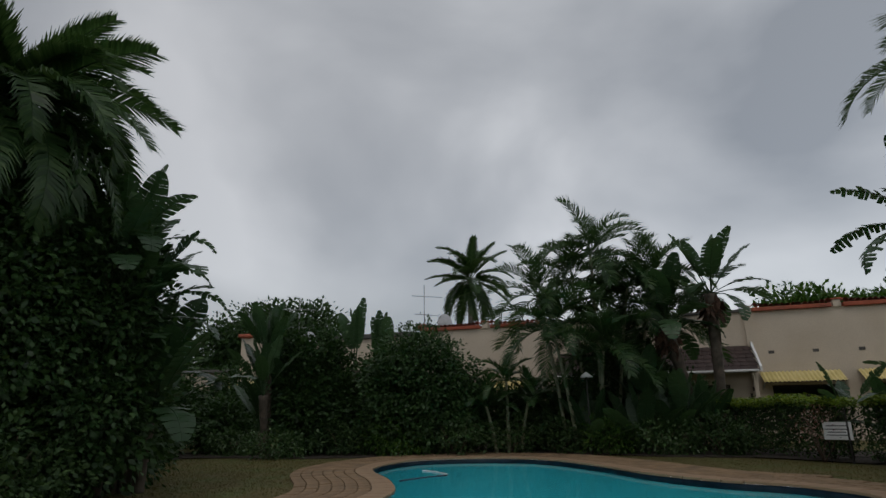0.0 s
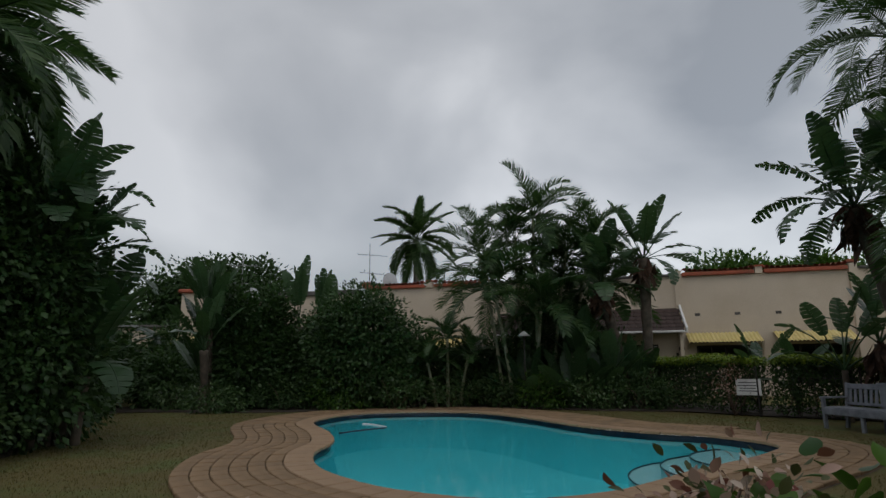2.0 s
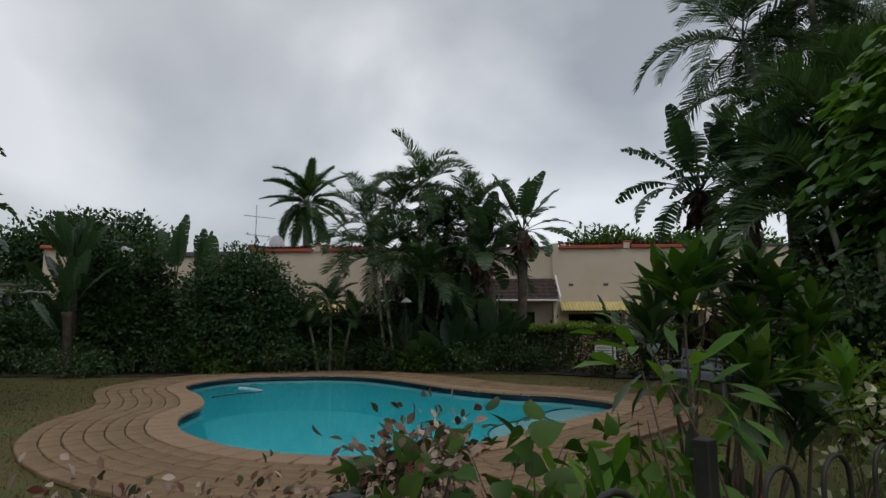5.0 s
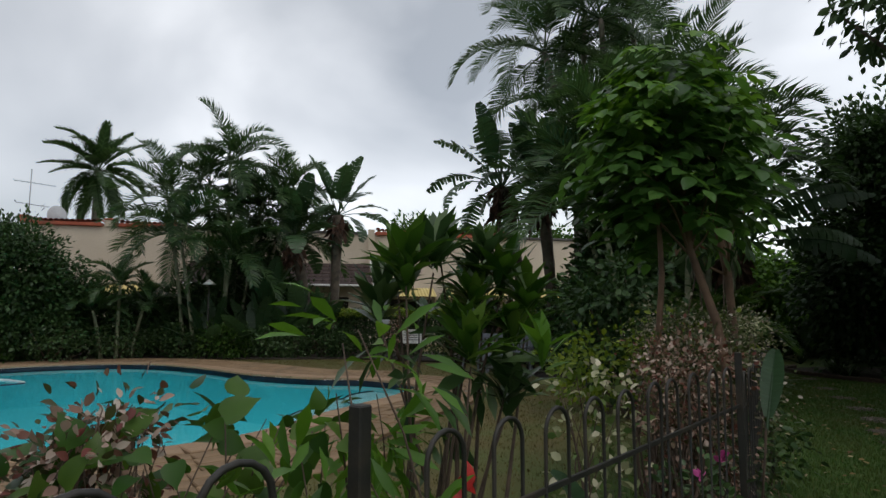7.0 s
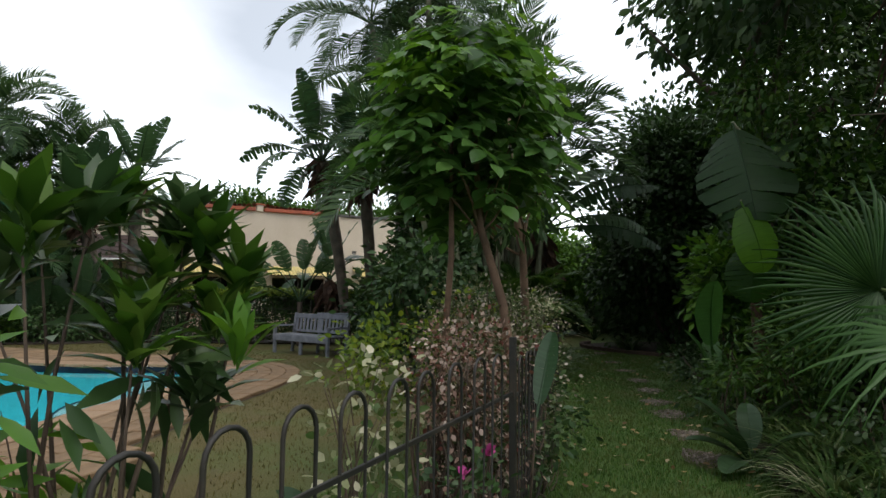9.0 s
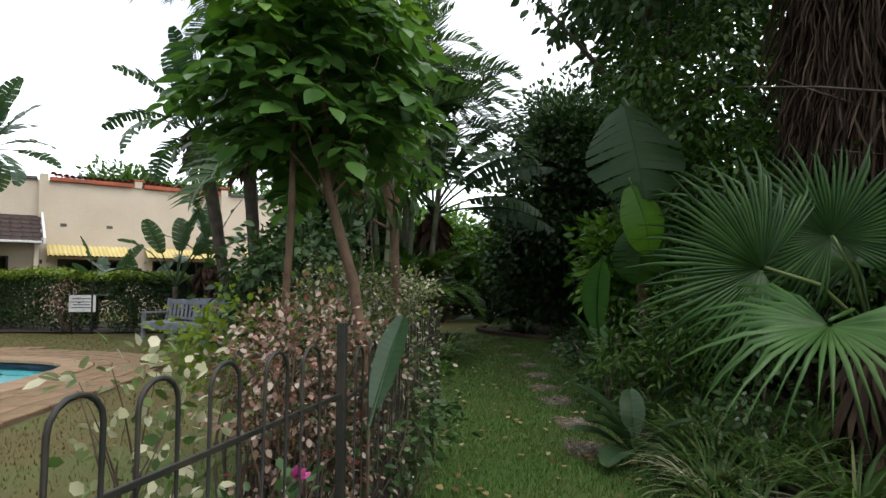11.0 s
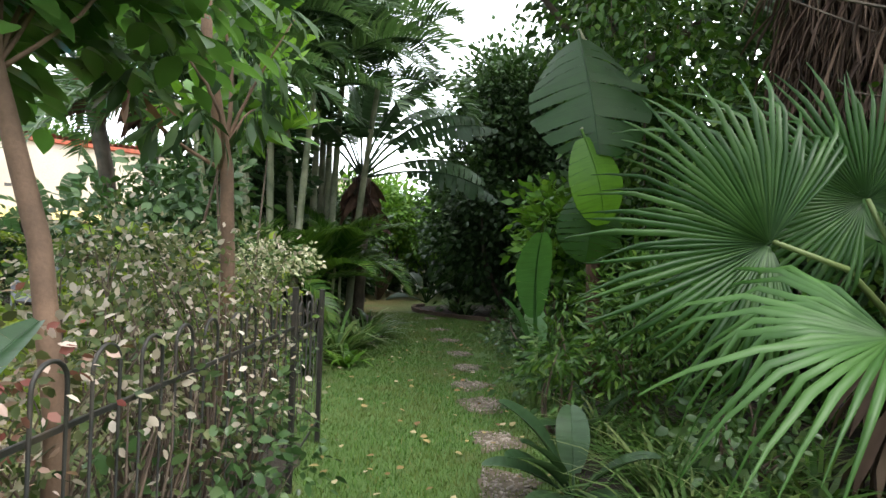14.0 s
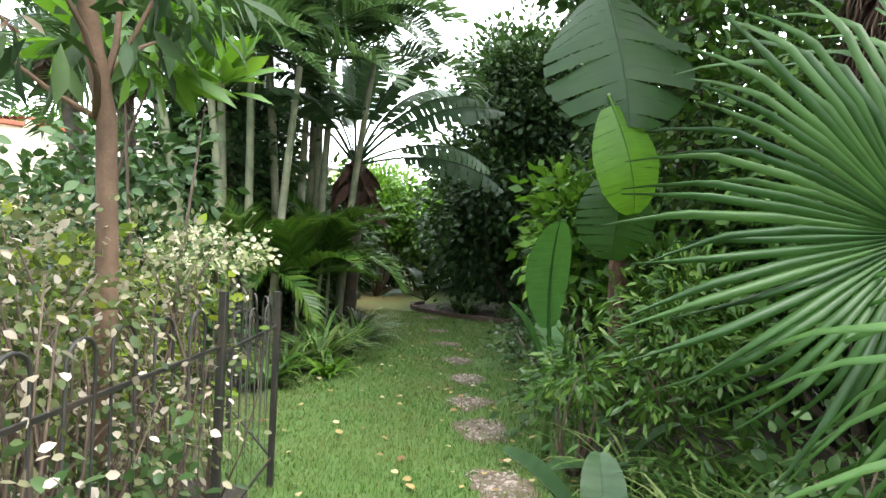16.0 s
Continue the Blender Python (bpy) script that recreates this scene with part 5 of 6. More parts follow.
palm_clump("areca_palm", 10.6, 8.9, "clump of ringed palm canes beside the path",
           [(-0.9, 0.3, 4.3, -0.5, 0.3), (-0.5, 0.0, 5.2, -0.4, 0.1), (-0.2, 0.5, 5.8, -0.1, 0.4), (0.15, -0.1, 5.0, 0.15, -0.1), (0.4, 0.4, 6.2, 0.25, 0.3), (0.6, -0.2, 4.6, 0.3, -0.3), (-1.5, 0.6, 3.6, -0.7, 0.3), (-1.2, 0.9, 4.6, -0.3, 0.5), (0.0, 0.2, 5.4, 0.2, 0.1), (-0.7, 0.4, 5.6, -0.15, 0.2), (0.3, 0.1, 5.5, 0.05, 0.1)], F_ARECA, fronds=9, r=0.065, tilt=(84, 4))
palm_clump("areca_palm", 8.7, 8.1, "slender ringed palm canes behind the fence's end", [(0, 0, 4.0, -0.4, 0.2), (0.35, 0.1, 4.6, 0.0, 0.2), (-0.4, 0.2, 3.5, -0.5, 0.2), (0.6, -0.1, 3.9, 0.3, 0.0), (0.15, 0.35, 4.9, -0.1, 0.3)], F_ARECA, fronds=9, r=0.06, tilt=(84, 5))
palm_clump("areca_palm", 9.5, 7.7, "young feathery palm in the path-side bed", [(0, 0, 0.9, 0, 0), (0.5, 0.2, 1.2, 0.1, 0), (-0.4, 0.4, 1.0, -0.1, 0), (0.9, 0.4, 1.0, 0.1, 0.1)], F_YOUNG, fronds=10, r=0.03, tilt=(82, 15), material=MID)
comb = strelitzia("strelitzia_tree", 11.6, 8.85, "wild banana with a fibrous brown trunk and arching torn leaves", [(0, 0, 2.85, 0.05, 0.05)], S_COMB, 8, 0.12, tilt=(92, 55), scale=1.0)
shrub("backing_shrub", 11.2, 12.2, "dense dark shrubbery behind the bench", [(0, 0, 1.3, 1.5, 1.2, 1.4), (1.5, -1.0, 1.5, 1.4, 1.2, 1.5), (-1.2, 0.2, 0.9, 1.0, 0.9, 0.9)], 5500, 0.15, DARK, clump=0.22, r0=0.04, shell=0.6)
shrub("backing_shrub", 6.5, 6.3, "leafy green shrub standing behind the fence shrubs", [(0, 0, 1.7, 0.75, 0.7, 0.75), (0.3, 0.2, 0.8, 0.9, 0.7, 0.8), (-0.4, 0.3, 1.3, 0.6, 0.6, 0.7)], 3600, 0.11, EVERGREEN, OVAL9, clump=0.15, r0=0.03, shell=0.55)
shrub("backing_shrub", 9.5, 9.7, "tall dark shrub behind the palm canes", [(0, 0, 2.6, 0.9, 0.8, 1.6), (0.2, 0.2, 1.2, 1.0, 0.8, 1.2)], 4500, 0.14, EVERGREEN, clump=0.2, r0=0.04, shell=0.6)
shrub("backing_shrub", 10.9, 10.8, "tall dark shrub behind the palm canes", [(0, 0, 2.8, 0.9, 0.9, 1.7), (0.2, 0.2, 1.2, 1.0, 0.8, 1.2)], 4500, 0.14, EVERGREEN, clump=0.2, r0=0.04, shell=0.6)
shrub("backing_shrub", 9.6, 10.2, "dense dark shrubbery under the tall palms", [(0, 0, 1.55, 1.1, 1.0, 1.6), (1.0, -0.8, 1.0, 0.9, 0.8, 1.0)], 3800, 0.15, DARK, clump=0.2, r0=0.03, shell=0.6)

# ---- along the garden path: far end ----
shrub("tall_dark_tree", 16.3, 8.0, "tall dense dark tree at the path's bend", [(0, 0, 3.4, 1.9, 1.9, 2.9), (0.4, -0.6, 5.0, 1.6, 1.5, 1.6), (-0.6, 0.6, 2.4, 1.5, 1.5, 2.0), (1.0, -1.4, 3.4, 1.7, 1.6, 2.7), (-0.6, 0.3, 5.4, 1.1, 1.1, 1.2)], 24000, 0.15, EVERGREEN, clump=0.26, r0=0.12, bark=BARK, category="tree", shell=0.6)
shrub("light_shrub", 16.9, 13.2, "light green leafy shrub behind the path", [(0, 0, 2.7, 1.3, 1.2, 1.1), (1.2, -0.6, 2.2, 1.1, 1.0, 1.1)], 4500, 0.15, BRIGHT, clump=0.22, r0=0.05)
for x, y, s, h in ((19.5, 16.5, 2.4, 3.2), (22.0, 13.5, 2.6, 3.6), (20.5, 10.0, 2.4, 3.4), (16.2, 15.6, 1.6, 2.6), (16.0, 16.5, 2.2, 2.6), (13.5, 15.0, 1.8, 2.4), (19.0, 6.5, 2.4, 4.0)):
    shrub("backing_tree", x, y, "dark evergreen tree closing the garden's far end", [(0, 0, h * 0.6, s, s, h * 0.62), (0, 0, h * 0.3, s, s, h * 0.35)], 5000, 0.19, MID if x < 17 else DARK, clump=0.3, r0=0.1, bark=BARK, category="tree", group="backing trees", shell=0.65)
strelitzia("canna_plant", 14.9, 9.75, "low plant with broad bright paddle leaves at the bed's corner", [(0, 0, 0.25, 0, 0), (0.8, -0.4, 0.6, 0, 0)], [paddle_mesh("leaf", 0.5, 0.6, 0.34, b, 6, 0.15) for b in (0.5, 1.0)], 7, 0.03, dead=False, material=BANANA, tilt=(80, 30))
for i, (x, y) in enumerate(((14.9, 8.6), (15.0, 7.6), (14.5, 6.8), (15.6, 9.3), (13.6, 6.0))):
    strap_clump("strap_plant", x, y, "dark strap-leaved plant inside the bed edging", 50, 0.75, STRAP if i % 2 else DARK, "bed plants")

# ---- along the path: the border on the house side of the lawn ----
for i, (x, y, n, L) in enumerate(((8.9, 6.55, 90, 0.95), (9.6, 6.9, 80, 0.9), (8.35, 6.5, 60, 0.7), (10.3, 7.35, 70, 0.9), (11.0, 8.0, 60, 0.8))):
    strap_clump("strap_plant", x, y, "green arching strap-leaved clump at the lawn's edge", n, L, STRAP, "border straps")
strap_clump("bromeliad", 8.6, 6.05, "yellow-green rosette plant at the lawn's edge", 26, 0.42, BRIGHT, width=0.03)
strap_clump("fern", 7.75, 6.0, "pale fern at the foot of the fence", 40, 0.55, MID, width=0.03)

# ---- along the path: the deep border opposite ----
def leaf_at(t, mesh, x, y, z, tilt, az, roll=0, s=1.0, name="leaf", material=BANANA, label="", spin=0):
    ob = part(name, mesh, material, t, label)
    ob.matrix_local = pose(x, y, z, 0, 0, az) @ pose(0, 0, 0, tilt, roll, 0) @ pose(0, 0, 0, 0, spin, 0) @ Matrix.Scale(s, 4)
    return ob


# old leaves of the wild banana arch over the path, their lappets hanging
C_ARCH = [paddle_mesh("leaf", 0.9, 1.9, 0.62, b, 15, 0.9, -0.25, 0.03) for b in (1.0, 1.3)]
for i, (tilt, az, roll) in enumerate(((72, 205, 10), (58, 222, 25), (44, 212, 30), (30, 225, 30), (14, 210, 30), (66, 250, 0), (50, 60, 0), (62, 20, 0), (35, 110, 0))):
    leaf_at(comb, C_ARCH[i % 2], 0.05, 0.05, 2.85, tilt, az, roll, 0.95 + 0.05 * (i % 3), material=STRELITZIA)

B_BIG = paddle_mesh("leaf", 0.35, 1.35, 0.62, 1.2, 7, 0.12, 0.12, 0.03)
B_LOW = paddle_mesh("leaf", 0.16, 0.52, 0.24, 0.7, 7, 0.06, 0.3, 0.011)
B_HANG = paddle_mesh("leaf", 0.1, 1.15, 0.95, 0.5, 11, 0.8, -0.12, 0.014)
B_LIT = paddle_mesh("leaf", 0.08, 0.8, 0.5, 0.8, 9, 0.16, -0.15, 0.012)
B_SUCK = paddle_mesh("leaf", 0.2, 0.8, 0.36, 0.45, 8, 0.1, 0.25, 0.02)
banana = thing("banana_plant", 8.95, 3.0, 0, "banana plant with huge drooping green leaves beside the path", "banana plant")
part("trunk", tube([(0, 0, -0.05), (0.02, 0, 0.8), (-0.02, 0.02, 1.6), (0, 0, 2.6)], [0.09, 0.08, 0.07, 0.05], 10), FIBRE, banana)
part("leaf_stalk", tube([(0, 0, 2.5), (-0.05, 0.02, 3.0), (-0.15, 0.08, 3.5), (-0.3, 0.12, 3.63)], [0.035, 0.03, 0.022, 0.02], 7), CANE, banana)
part("leaf_stalk", tube([(0, 0, 2.3), (-0.25, -0.05, 2.55), (-0.55, -0.1, 2.65), (-0.78, -0.16, 2.55)], [0.03, 0.025, 0.018, 0.013], 7), CANE, banana)
leaf_at(banana, B_HANG, -0.3, 0.12, 3.62, -54, 122, 6, 1.16, label="large torn dark hanging leaf")
# this leaf's colour carries the sunlight, the other leaves keep plain BANANA
leaf_at(banana, B_LIT, -0.78, -0.16, 2.55, -68, 140, 14, 1.0, material=BANANA_LIT, label="yellow-green banana leaf, sunlight painted into its colour")
leaf_at(banana, B_HANG, -0.5, -0.2, 2.15, -80, 122, -6, 0.62, label="hanging shaded leaf")
leaf_at(banana, B_BIG, 0, 0, 2.5, 60, 300, 0, 1.0)
leaf_at(banana, B_BIG, 0, 0, 2.6, 70, 250, 0, 0.9)
sucker = thing("banana_sucker", 7.85, 3.05, 0, "young banana sucker with an upright paddle leaf", "banana plant")
part("stem", tube([(0, 0, -0.04), (0, 0, 0.75)], [0.03, 0.02], 8), STRAP, sucker)
leaf_at(sucker, B_SUCK, 0, 0, 0.72, 84, 148, 8, 0.95, material=SUCKER)
leaf_at(sucker, B_SUCK, 0, 0, 0.55, 70, 20, 0, 0.6, material=SUCKER)
leaf_at(sucker, B_SUCK, 0, 0, 0.5, 62, 300, 0, 0.6, material=SUCKER)
low_plant = thing("broadleaf_plant", 6.56, 2.1, 0, "low plant with broad grey-green paddle leaves by the lawn", "plant")
for tilt, az, s, z in ((48, 70, 0.95, 0.02), (20, 95, 1.0, 0.03), (30, 135, 0.9, 0.03), (65, 25, 1.1, 0.02), (60, 60, 0.8, 0.03), (50, 190, 0.9, 0.02), (70, 300, 0.9, 0.02), (35, 40, 0.9, 0.02)):
    leaf_at(low_plant, B_LOW, 0, 0, z, tilt, az, 0, s * 0.95, material=STRELITZIA)
for x, y in ((7.75, 2.5), (9.2, 3.4)):
    lp = thing("broadleaf_plant", x, y, 0, "low plant with broad green paddle leaves by the lawn", "plant")
    for tilt, az in ((45, 110), (30, 60), (65, 200), (60, 330), (25, 150)):
        leaf_at(lp, B_LOW, 0, 0, 0.02, tilt, az, 0, 0.8, material=STRELITZIA)

FAN_A = fan_mesh("leaf", 1.02, 62, 310, 0.5, 0.58)
FAN_B = fan_mesh("leaf", 1.0, 44, 260, 1.25, 0.4)
FAN_D = fan_mesh("leaf", 1.0, 42, 270, 1.3, 0.42)
FAN_C = fan_mesh("leaf", 1.08, 60, 235, 0.6, 0.62)
fan = thing("fan_palm", 7.05, 0.55, 0, "fan palm with large pleated green leaves beside the path", "fan palm")
part("trunk", tube([(0, 0, -0.05), (0, 0, 0.5), (0, 0, 1.05)], [0.11, 0.1, 0.08], 10), FIBRE, fan)
n = 160
a = rng.random(n) * 2 * math.pi
P0 = np.c_[0.1 * np.cos(a), 0.1 * np.sin(a), 0.25 + 0.8 * rng.random(n)]
W = np.c_[np.cos(a) * 0.35, np.sin(a) * 0.35, np.full(n, -1.0)] + rng.normal(size=(n, 3)) * 0.2
part("dead_leaf_skirt", scatter(LANCE, P0, frames(W, np.c_[np.cos(a), np.sin(a), np.zeros(n)]), 0.3 + 0.3 * rng.random(n), 0.5), DEAD, fan, "brown dead leaves on the trunk")


def fan_leaf(hub, axis, normal, mesh, s=1.0, material=FAN, label=""):
    """A leaf with its hub at a place (world), pointing along axis, its upper face towards normal, on a stalk from the crown."""
    base = Vector((7.05, 0.55, 0))
    hub = Vector(hub)
    y = Vector(axis).normalized()
    z = Vector(normal)
    x = y.cross(z).normalized()
    z = x.cross(y)
    m = Matrix((x, y, z)).transposed().to_4x4()
    m.translation = hub - base
    ob = part("leaf", mesh, material, fan, label)
    ob.matrix_local = m @ Matrix.Scale(s, 4)
    a = Vector((0, 0, 1.05))
    b = hub - base
    mid = (a + b) / 2 + Vector((0, 0, 0.12))
    part("stalk", tube([a, mid, b], [0.02, 0.016, 0.012], 6), STRAP, fan)


fan_leaf((6.42, 1.09, 1.52), (-0.55, 0.75, 0.25), (-0.78, -0.62, 0.2), FAN_C, 0.9)
# the drooping leaf gets its toplight from the lighter green
fan_leaf((5.9, 0.64, 1.2), (-0.85, 0.12, -0.42), (-0.4, -0.1, 0.92), FAN_D, 0.95, FAN_LIT, "drooping leaf, light from above put into its lighter green")
fan_leaf((6.85, 0.75, 1.75), (0.05, 0.35, 0.9), (-0.95, -0.4, -0.1), FAN_A, 0.8)
fan_leaf((6.9, 0.2, 1.5), (-0.45, -0.6, 0.4), (-0.7, 0.3, 0.6), FAN_A, 0.9)
fan_leaf((7.5, 0.7, 1.6), (0.6, 0.5, 0.5), (-0.5, -0.4, 0.7), FAN_A, 0.9)
fan_leaf((7.3, 0.0, 1.4), (0.4, -0.8, 0.2), (-0.3, 0.4, 0.8), FAN_B, 0.9)
for i, (x, y, n, L) in enumerate(((6.75, 1.62, 110, 0.75), (7.15, 1.85, 90, 0.75), (6.2, 1.35, 90, 0.65), (5.7, 1.0, 70, 0.6), (7.6, 2.3, 70, 0.65), (6.5, 1.1, 80, 0.7))):
    strap_clump("grass_clump", x, y, "tufted strappy grass at the border's edge", n, L, STRAP, "border grasses", width=0.011, spread=0.35)
for i, (x, y) in enumerate(((6.95, 1.3), (7.4, 1.55), (7.9, 1.95), (7.2, 0.95), (7.7, 1.2), (8.3, 1.6), (6.4, 0.6))):
    strap_clump("grass_clump", x, y, "tufted strappy grass in the deep border", 80, 0.7, (STRAP, MID)[i % 2], "border grasses", width=0.013, spread=0.4)
dry = strap_clump("dry_grass_clump", 5.95, 1.3, "straw-coloured dry tufted grass", 90, 0.55, PALE, width=0.008, spread=0.3)
shrub("glossy_shrub", 8.2, 2.25, "dark glossy-leaved shrub in the deep border", [(0, 0, 0.8, 0.55, 0.5, 0.6), (0.5, 0.3, 1.0, 0.5, 0.5, 0.6), (-0.3, 0.1, 0.45, 0.4, 0.4, 0.4)], 2600, 0.10, MID, LANCE, clump=0.1)
shrub("glossy_shrub", 7.72, 2.78, "dark glossy-leaved shrub round the banana sucker", [(0, 0, 0.7, 0.26, 0.22, 0.4), (0.35, 0.2, 0.55, 0.3, 0.25, 0.4)], 700, 0.09, MID, LANCE, clump=0.09)
shrub("round_leaf_shrub", 7.0, 1.25, "shrub with small rounded grey leaflets in the shade", [(0, 0, 0.5, 0.35, 0.3, 0.25)], 220, 0.07, GREY, OVAL, clump=0.1, per=8)
shrub("climber_thicket", 9.4, 1.3, "thicket of small pale-green climber leaves", [(0, 0, 1.7, 1.3, 1.2, 1.7), (0.3, 0.9, 2.2, 1.0, 0.9, 1.5), (-0.3, -0.9, 1.4, 1.1, 0.9, 1.4), (0.5, 1.6, 1.4, 0.9, 0.8, 1.3)], 9500, 0.08, MID, OVAL, clump=0.15, r0=0.04, shell=0.75)
shrub("border_thicket", 10.4, 3.3, "dark leafy shrubs along the path's border", [(0, 0, 1.2, 0.9, 0.8, 1.25), (1.6, 0.8, 1.5, 1.0, 0.8, 1.5), (3.2, 1.5, 1.4, 1.0, 0.9, 1.4), (2.4, 0.6, 2.6, 1.3, 1.0, 1.5)], 8000, 0.13, DARK, clump=0.2, r0=0.05, shell=0.65)
shrub("light_shrub", 10.0, 3.8, "bright green shrub between banana and path", [(0, 0, 1.6, 0.55, 0.5, 0.75)], 900, 0.13, BRIGHT, clump=0.14)
shrub("low_groundcover", 9.9, 4.0, "low leafy ground cover at the lawn's edge", [(0, 0, 0.25, 0.6, 0.35, 0.25), (1.3, 0.8, 0.25, 0.7, 0.35, 0.25), (2.6, 1.6, 0.25, 0.7, 0.4, 0.25), (-1.2, -0.6, 0.2, 0.5, 0.3, 0.22)], 1500, 0.09, GREY, clump=0.1)
for x, y, s, h in ((11.5, 1.0, 2.0, 4.4), (14.0, 3.0, 2.2, 4.6), (10.5, -1.6, 2.0, 4.2), (8.0, -2.2, 1.8, 3.4), (16.8, 4.2, 2.2, 4.4)):
    shrub("backing_tree", x, y, "dark evergreen tree behind the deep border", [(0, 0, h * 0.6, s, s, h * 0.6), (0, 0, h * 0.3, s * 0.9, s * 0.9, h * 0.35)], 5000, 0.17, DARK, clump=0.28, r0=0.1, bark=BARK, category="tree", group="backing trees", shell=0.65)

# tall fan palm whose dead leaves hang in a brown skirt
skirt = thing("skirted_palm", 9.25, 0.5, 0, "tall palm trunk wrapped in a skirt of dead brown leaves", "palm tree")
part("trunk", tube([(0, 0, -0.05), (0, 0, 2.5), (0.05, 0, 5.2)], [0.2, 0.18, 0.17], 10), FIBRE, skirt)
n = 6000
a = rng.random(n) * 2 * math.pi
rr = 0.2 + 0.75 * rng.random(n) ** 0.7
P0 = np.c_[rr * np.cos(a), rr * np.sin(a), 2.7 + 2.5 * rng.random(n)]
W = np.c_[np.cos(a) * 0.35, np.sin(a) * 0.35, np.full(n, -1.0)] + rng.normal(size=(n, 3)) * 0.18
part("dead_leaf_skirt", scatter(LANCE, P0, frames(W, np.c_[np.cos(a), np.sin(a), np.zeros(n)] + rng.normal(size=(n, 3)) * 0.3), 0.35 + 0.4 * rng.random(n), 0.14), DEAD, skirt, "brown dead palm leaves")
crown_of(skirt, "leaf", [FAN_A, FAN_B], 12, 5.4, 75, 0, FAN, 0, 0, 1.1)

# overhanging tree with long bare boughs
over = thing("overhanging_tree", 12.6, 4.0, 0, "large tree with spreading boughs hanging over the path", "tree")
part("trunk", tube([(0, 0, -0.05), (0.1, 0.1, 2.5), (-0.2, 0.3, 4.6)], [0.22, 0.18, 0.13], 10), BARK, over)
part("bough", limbs((-0.2, 0.3, 4.4), [(-3.5, -1.5, 5.6), (-4.6, -3.0, 5.9), (-3.4, -4.6, 6.0), (-2.0, 1.6, 6.4), (1.8, 1.4, 6.8), (0.5, -2.2, 6.6), (-0.8, 0.6, 7.4)], 0.1, 7), BARK, over)
part("crown", foliage([(-4.4, -2.6, 5.9, 1.7, 1.6, 0.8), (-3.6, -4.4, 6.0, 1.8, 1.6, 0.8), (-2.6, -1.0, 6.0, 1.6, 1.5, 1.0), (-1.0, 0.4, 6.9, 1.9, 1.7, 1.3), (1.4, 0.8, 6.8, 1.8, 1.7, 1.3), (0.4, -1.8, 6.3, 1.9, 1.5, 1.2), (-0.2, 0.0, 4.6, 1.3, 1.2, 0.9)], 13500, 0.17, OVAL9, 0.28, 30, 0.4, 0.3), DARK, over)
curtain = thing("climber_curtain", 10.2, 3.1, 0, "pale green climber leaves hanging from the boughs over the border", "climber")
part("vine", limbs((0.3, -0.2, 0.0), [(-0.3, 0.2, 4.6), (0.2, -0.5, 4.9), (-0.6, -0.3, 4.3)], 0.025, 6, 0.05), TWIG, curtain)
part("crown", foliage([(-0.3, 0.2, 4.3, 0.8, 0.7, 0.7), (0.2, -0.6, 4.7, 0.8, 0.7, 0.7), (-0.5, -0.6, 3.6, 0.6, 0.6, 0.7), (0.0, 0.5, 3.3, 0.5, 0.5, 0.6)], 2600, 0.1, OVAL9, 0.14, 16, 0.5, 0.4, 0.7), MID, curtain)
branch = thing("bare_branch", 9.6, -0.6, 0, "thin bare grey branch reaching across the border", "branch")
part("stem", tube([(0, 0, -0.05), (0.05, 0.05, 1.5), (-0.1, 0.2, 2.7)], [0.05, 0.045, 0.035], 7), BARK, branch)
part("limb", limbs((-0.1, 0.2, 2.65), [(-2.6, 2.0, 3.0), (-1.6, 1.9, 3.3), (-2.0, 0.8, 2.75), (-1.5, 1.5, 2.6)], 0.022, 6, 0.08), BARK, branch)

# ---- shrubs growing on the fence ----
stem_a = thing("lobed_leaf_tree", 3.95, 2.42, 0, "small leafy tree with large lobed glossy leaves by the fence", "tree")
part("trunk", tube([(0, 0, -0.05), (0.01, 0.02, 0.9), (-0.03, 0.08, 1.4), (-0.12, 0.2, 1.9), (-0.1, 0.3, 2.8)], [0.036, 0.032, 0.03, 0.025, 0.013], 9), BARK_PALE, stem_a)
part("second_trunk", tube([(-0.2, 0.55, -0.05), (-0.22, 0.45, 1.0), (-0.28, 0.3, 1.7), (-0.2, 0.4, 2.5)], [0.026, 0.023, 0.02, 0.012], 8), BARK_PALE, stem_a)
part("branchwork", limbs((-0.12, 0.2, 1.85), [(-0.55, 0.4, 2.5), (0.35, 0.4, 2.6), (0.1, 0.0, 2.75), (-0.2, 0.4, 3.1), (0.3, 0.3, 2.4), (-0.6, 0.15, 2.4), (0.1, 0.65, 2.5), (-0.3, 0.7, 2.5)], 0.009, 6), BARK_PALE, stem_a)
part("crown", sprays([(-0.08, 0.36, 2.5, 0.56, 0.52, 0.48), (-0.1, 0.36, 2.9, 0.42, 0.42, 0.36), (-0.42, 0.3, 2.42, 0.3, 0.3, 0.28), (0.28, 0.42, 2.4, 0.34, 0.36, 0.3), (0.05, 0.75, 2.3, 0.4, 0.3, 0.36), (-0.2, 0.5, 3.15, 0.25, 0.25, 0.25)], 220, 0.145), LOBE, stem_a)
# smaller, brighter green sprays at the crown's top and one flank
part("young_crown", sprays([(-0.1, 0.32, 3.25, 0.34, 0.3, 0.22), (-0.5, 0.25, 2.8, 0.25, 0.25, 0.3), (0.2, 0.3, 3.0, 0.28, 0.28, 0.25)], 110, 0.11), BRIGHT, stem_a, "bright green leaves")
stem_b = thing("slender_tree", 5.06, 3.33, 0, "slender tree with long dark leaves and reddish shoots", "tree")
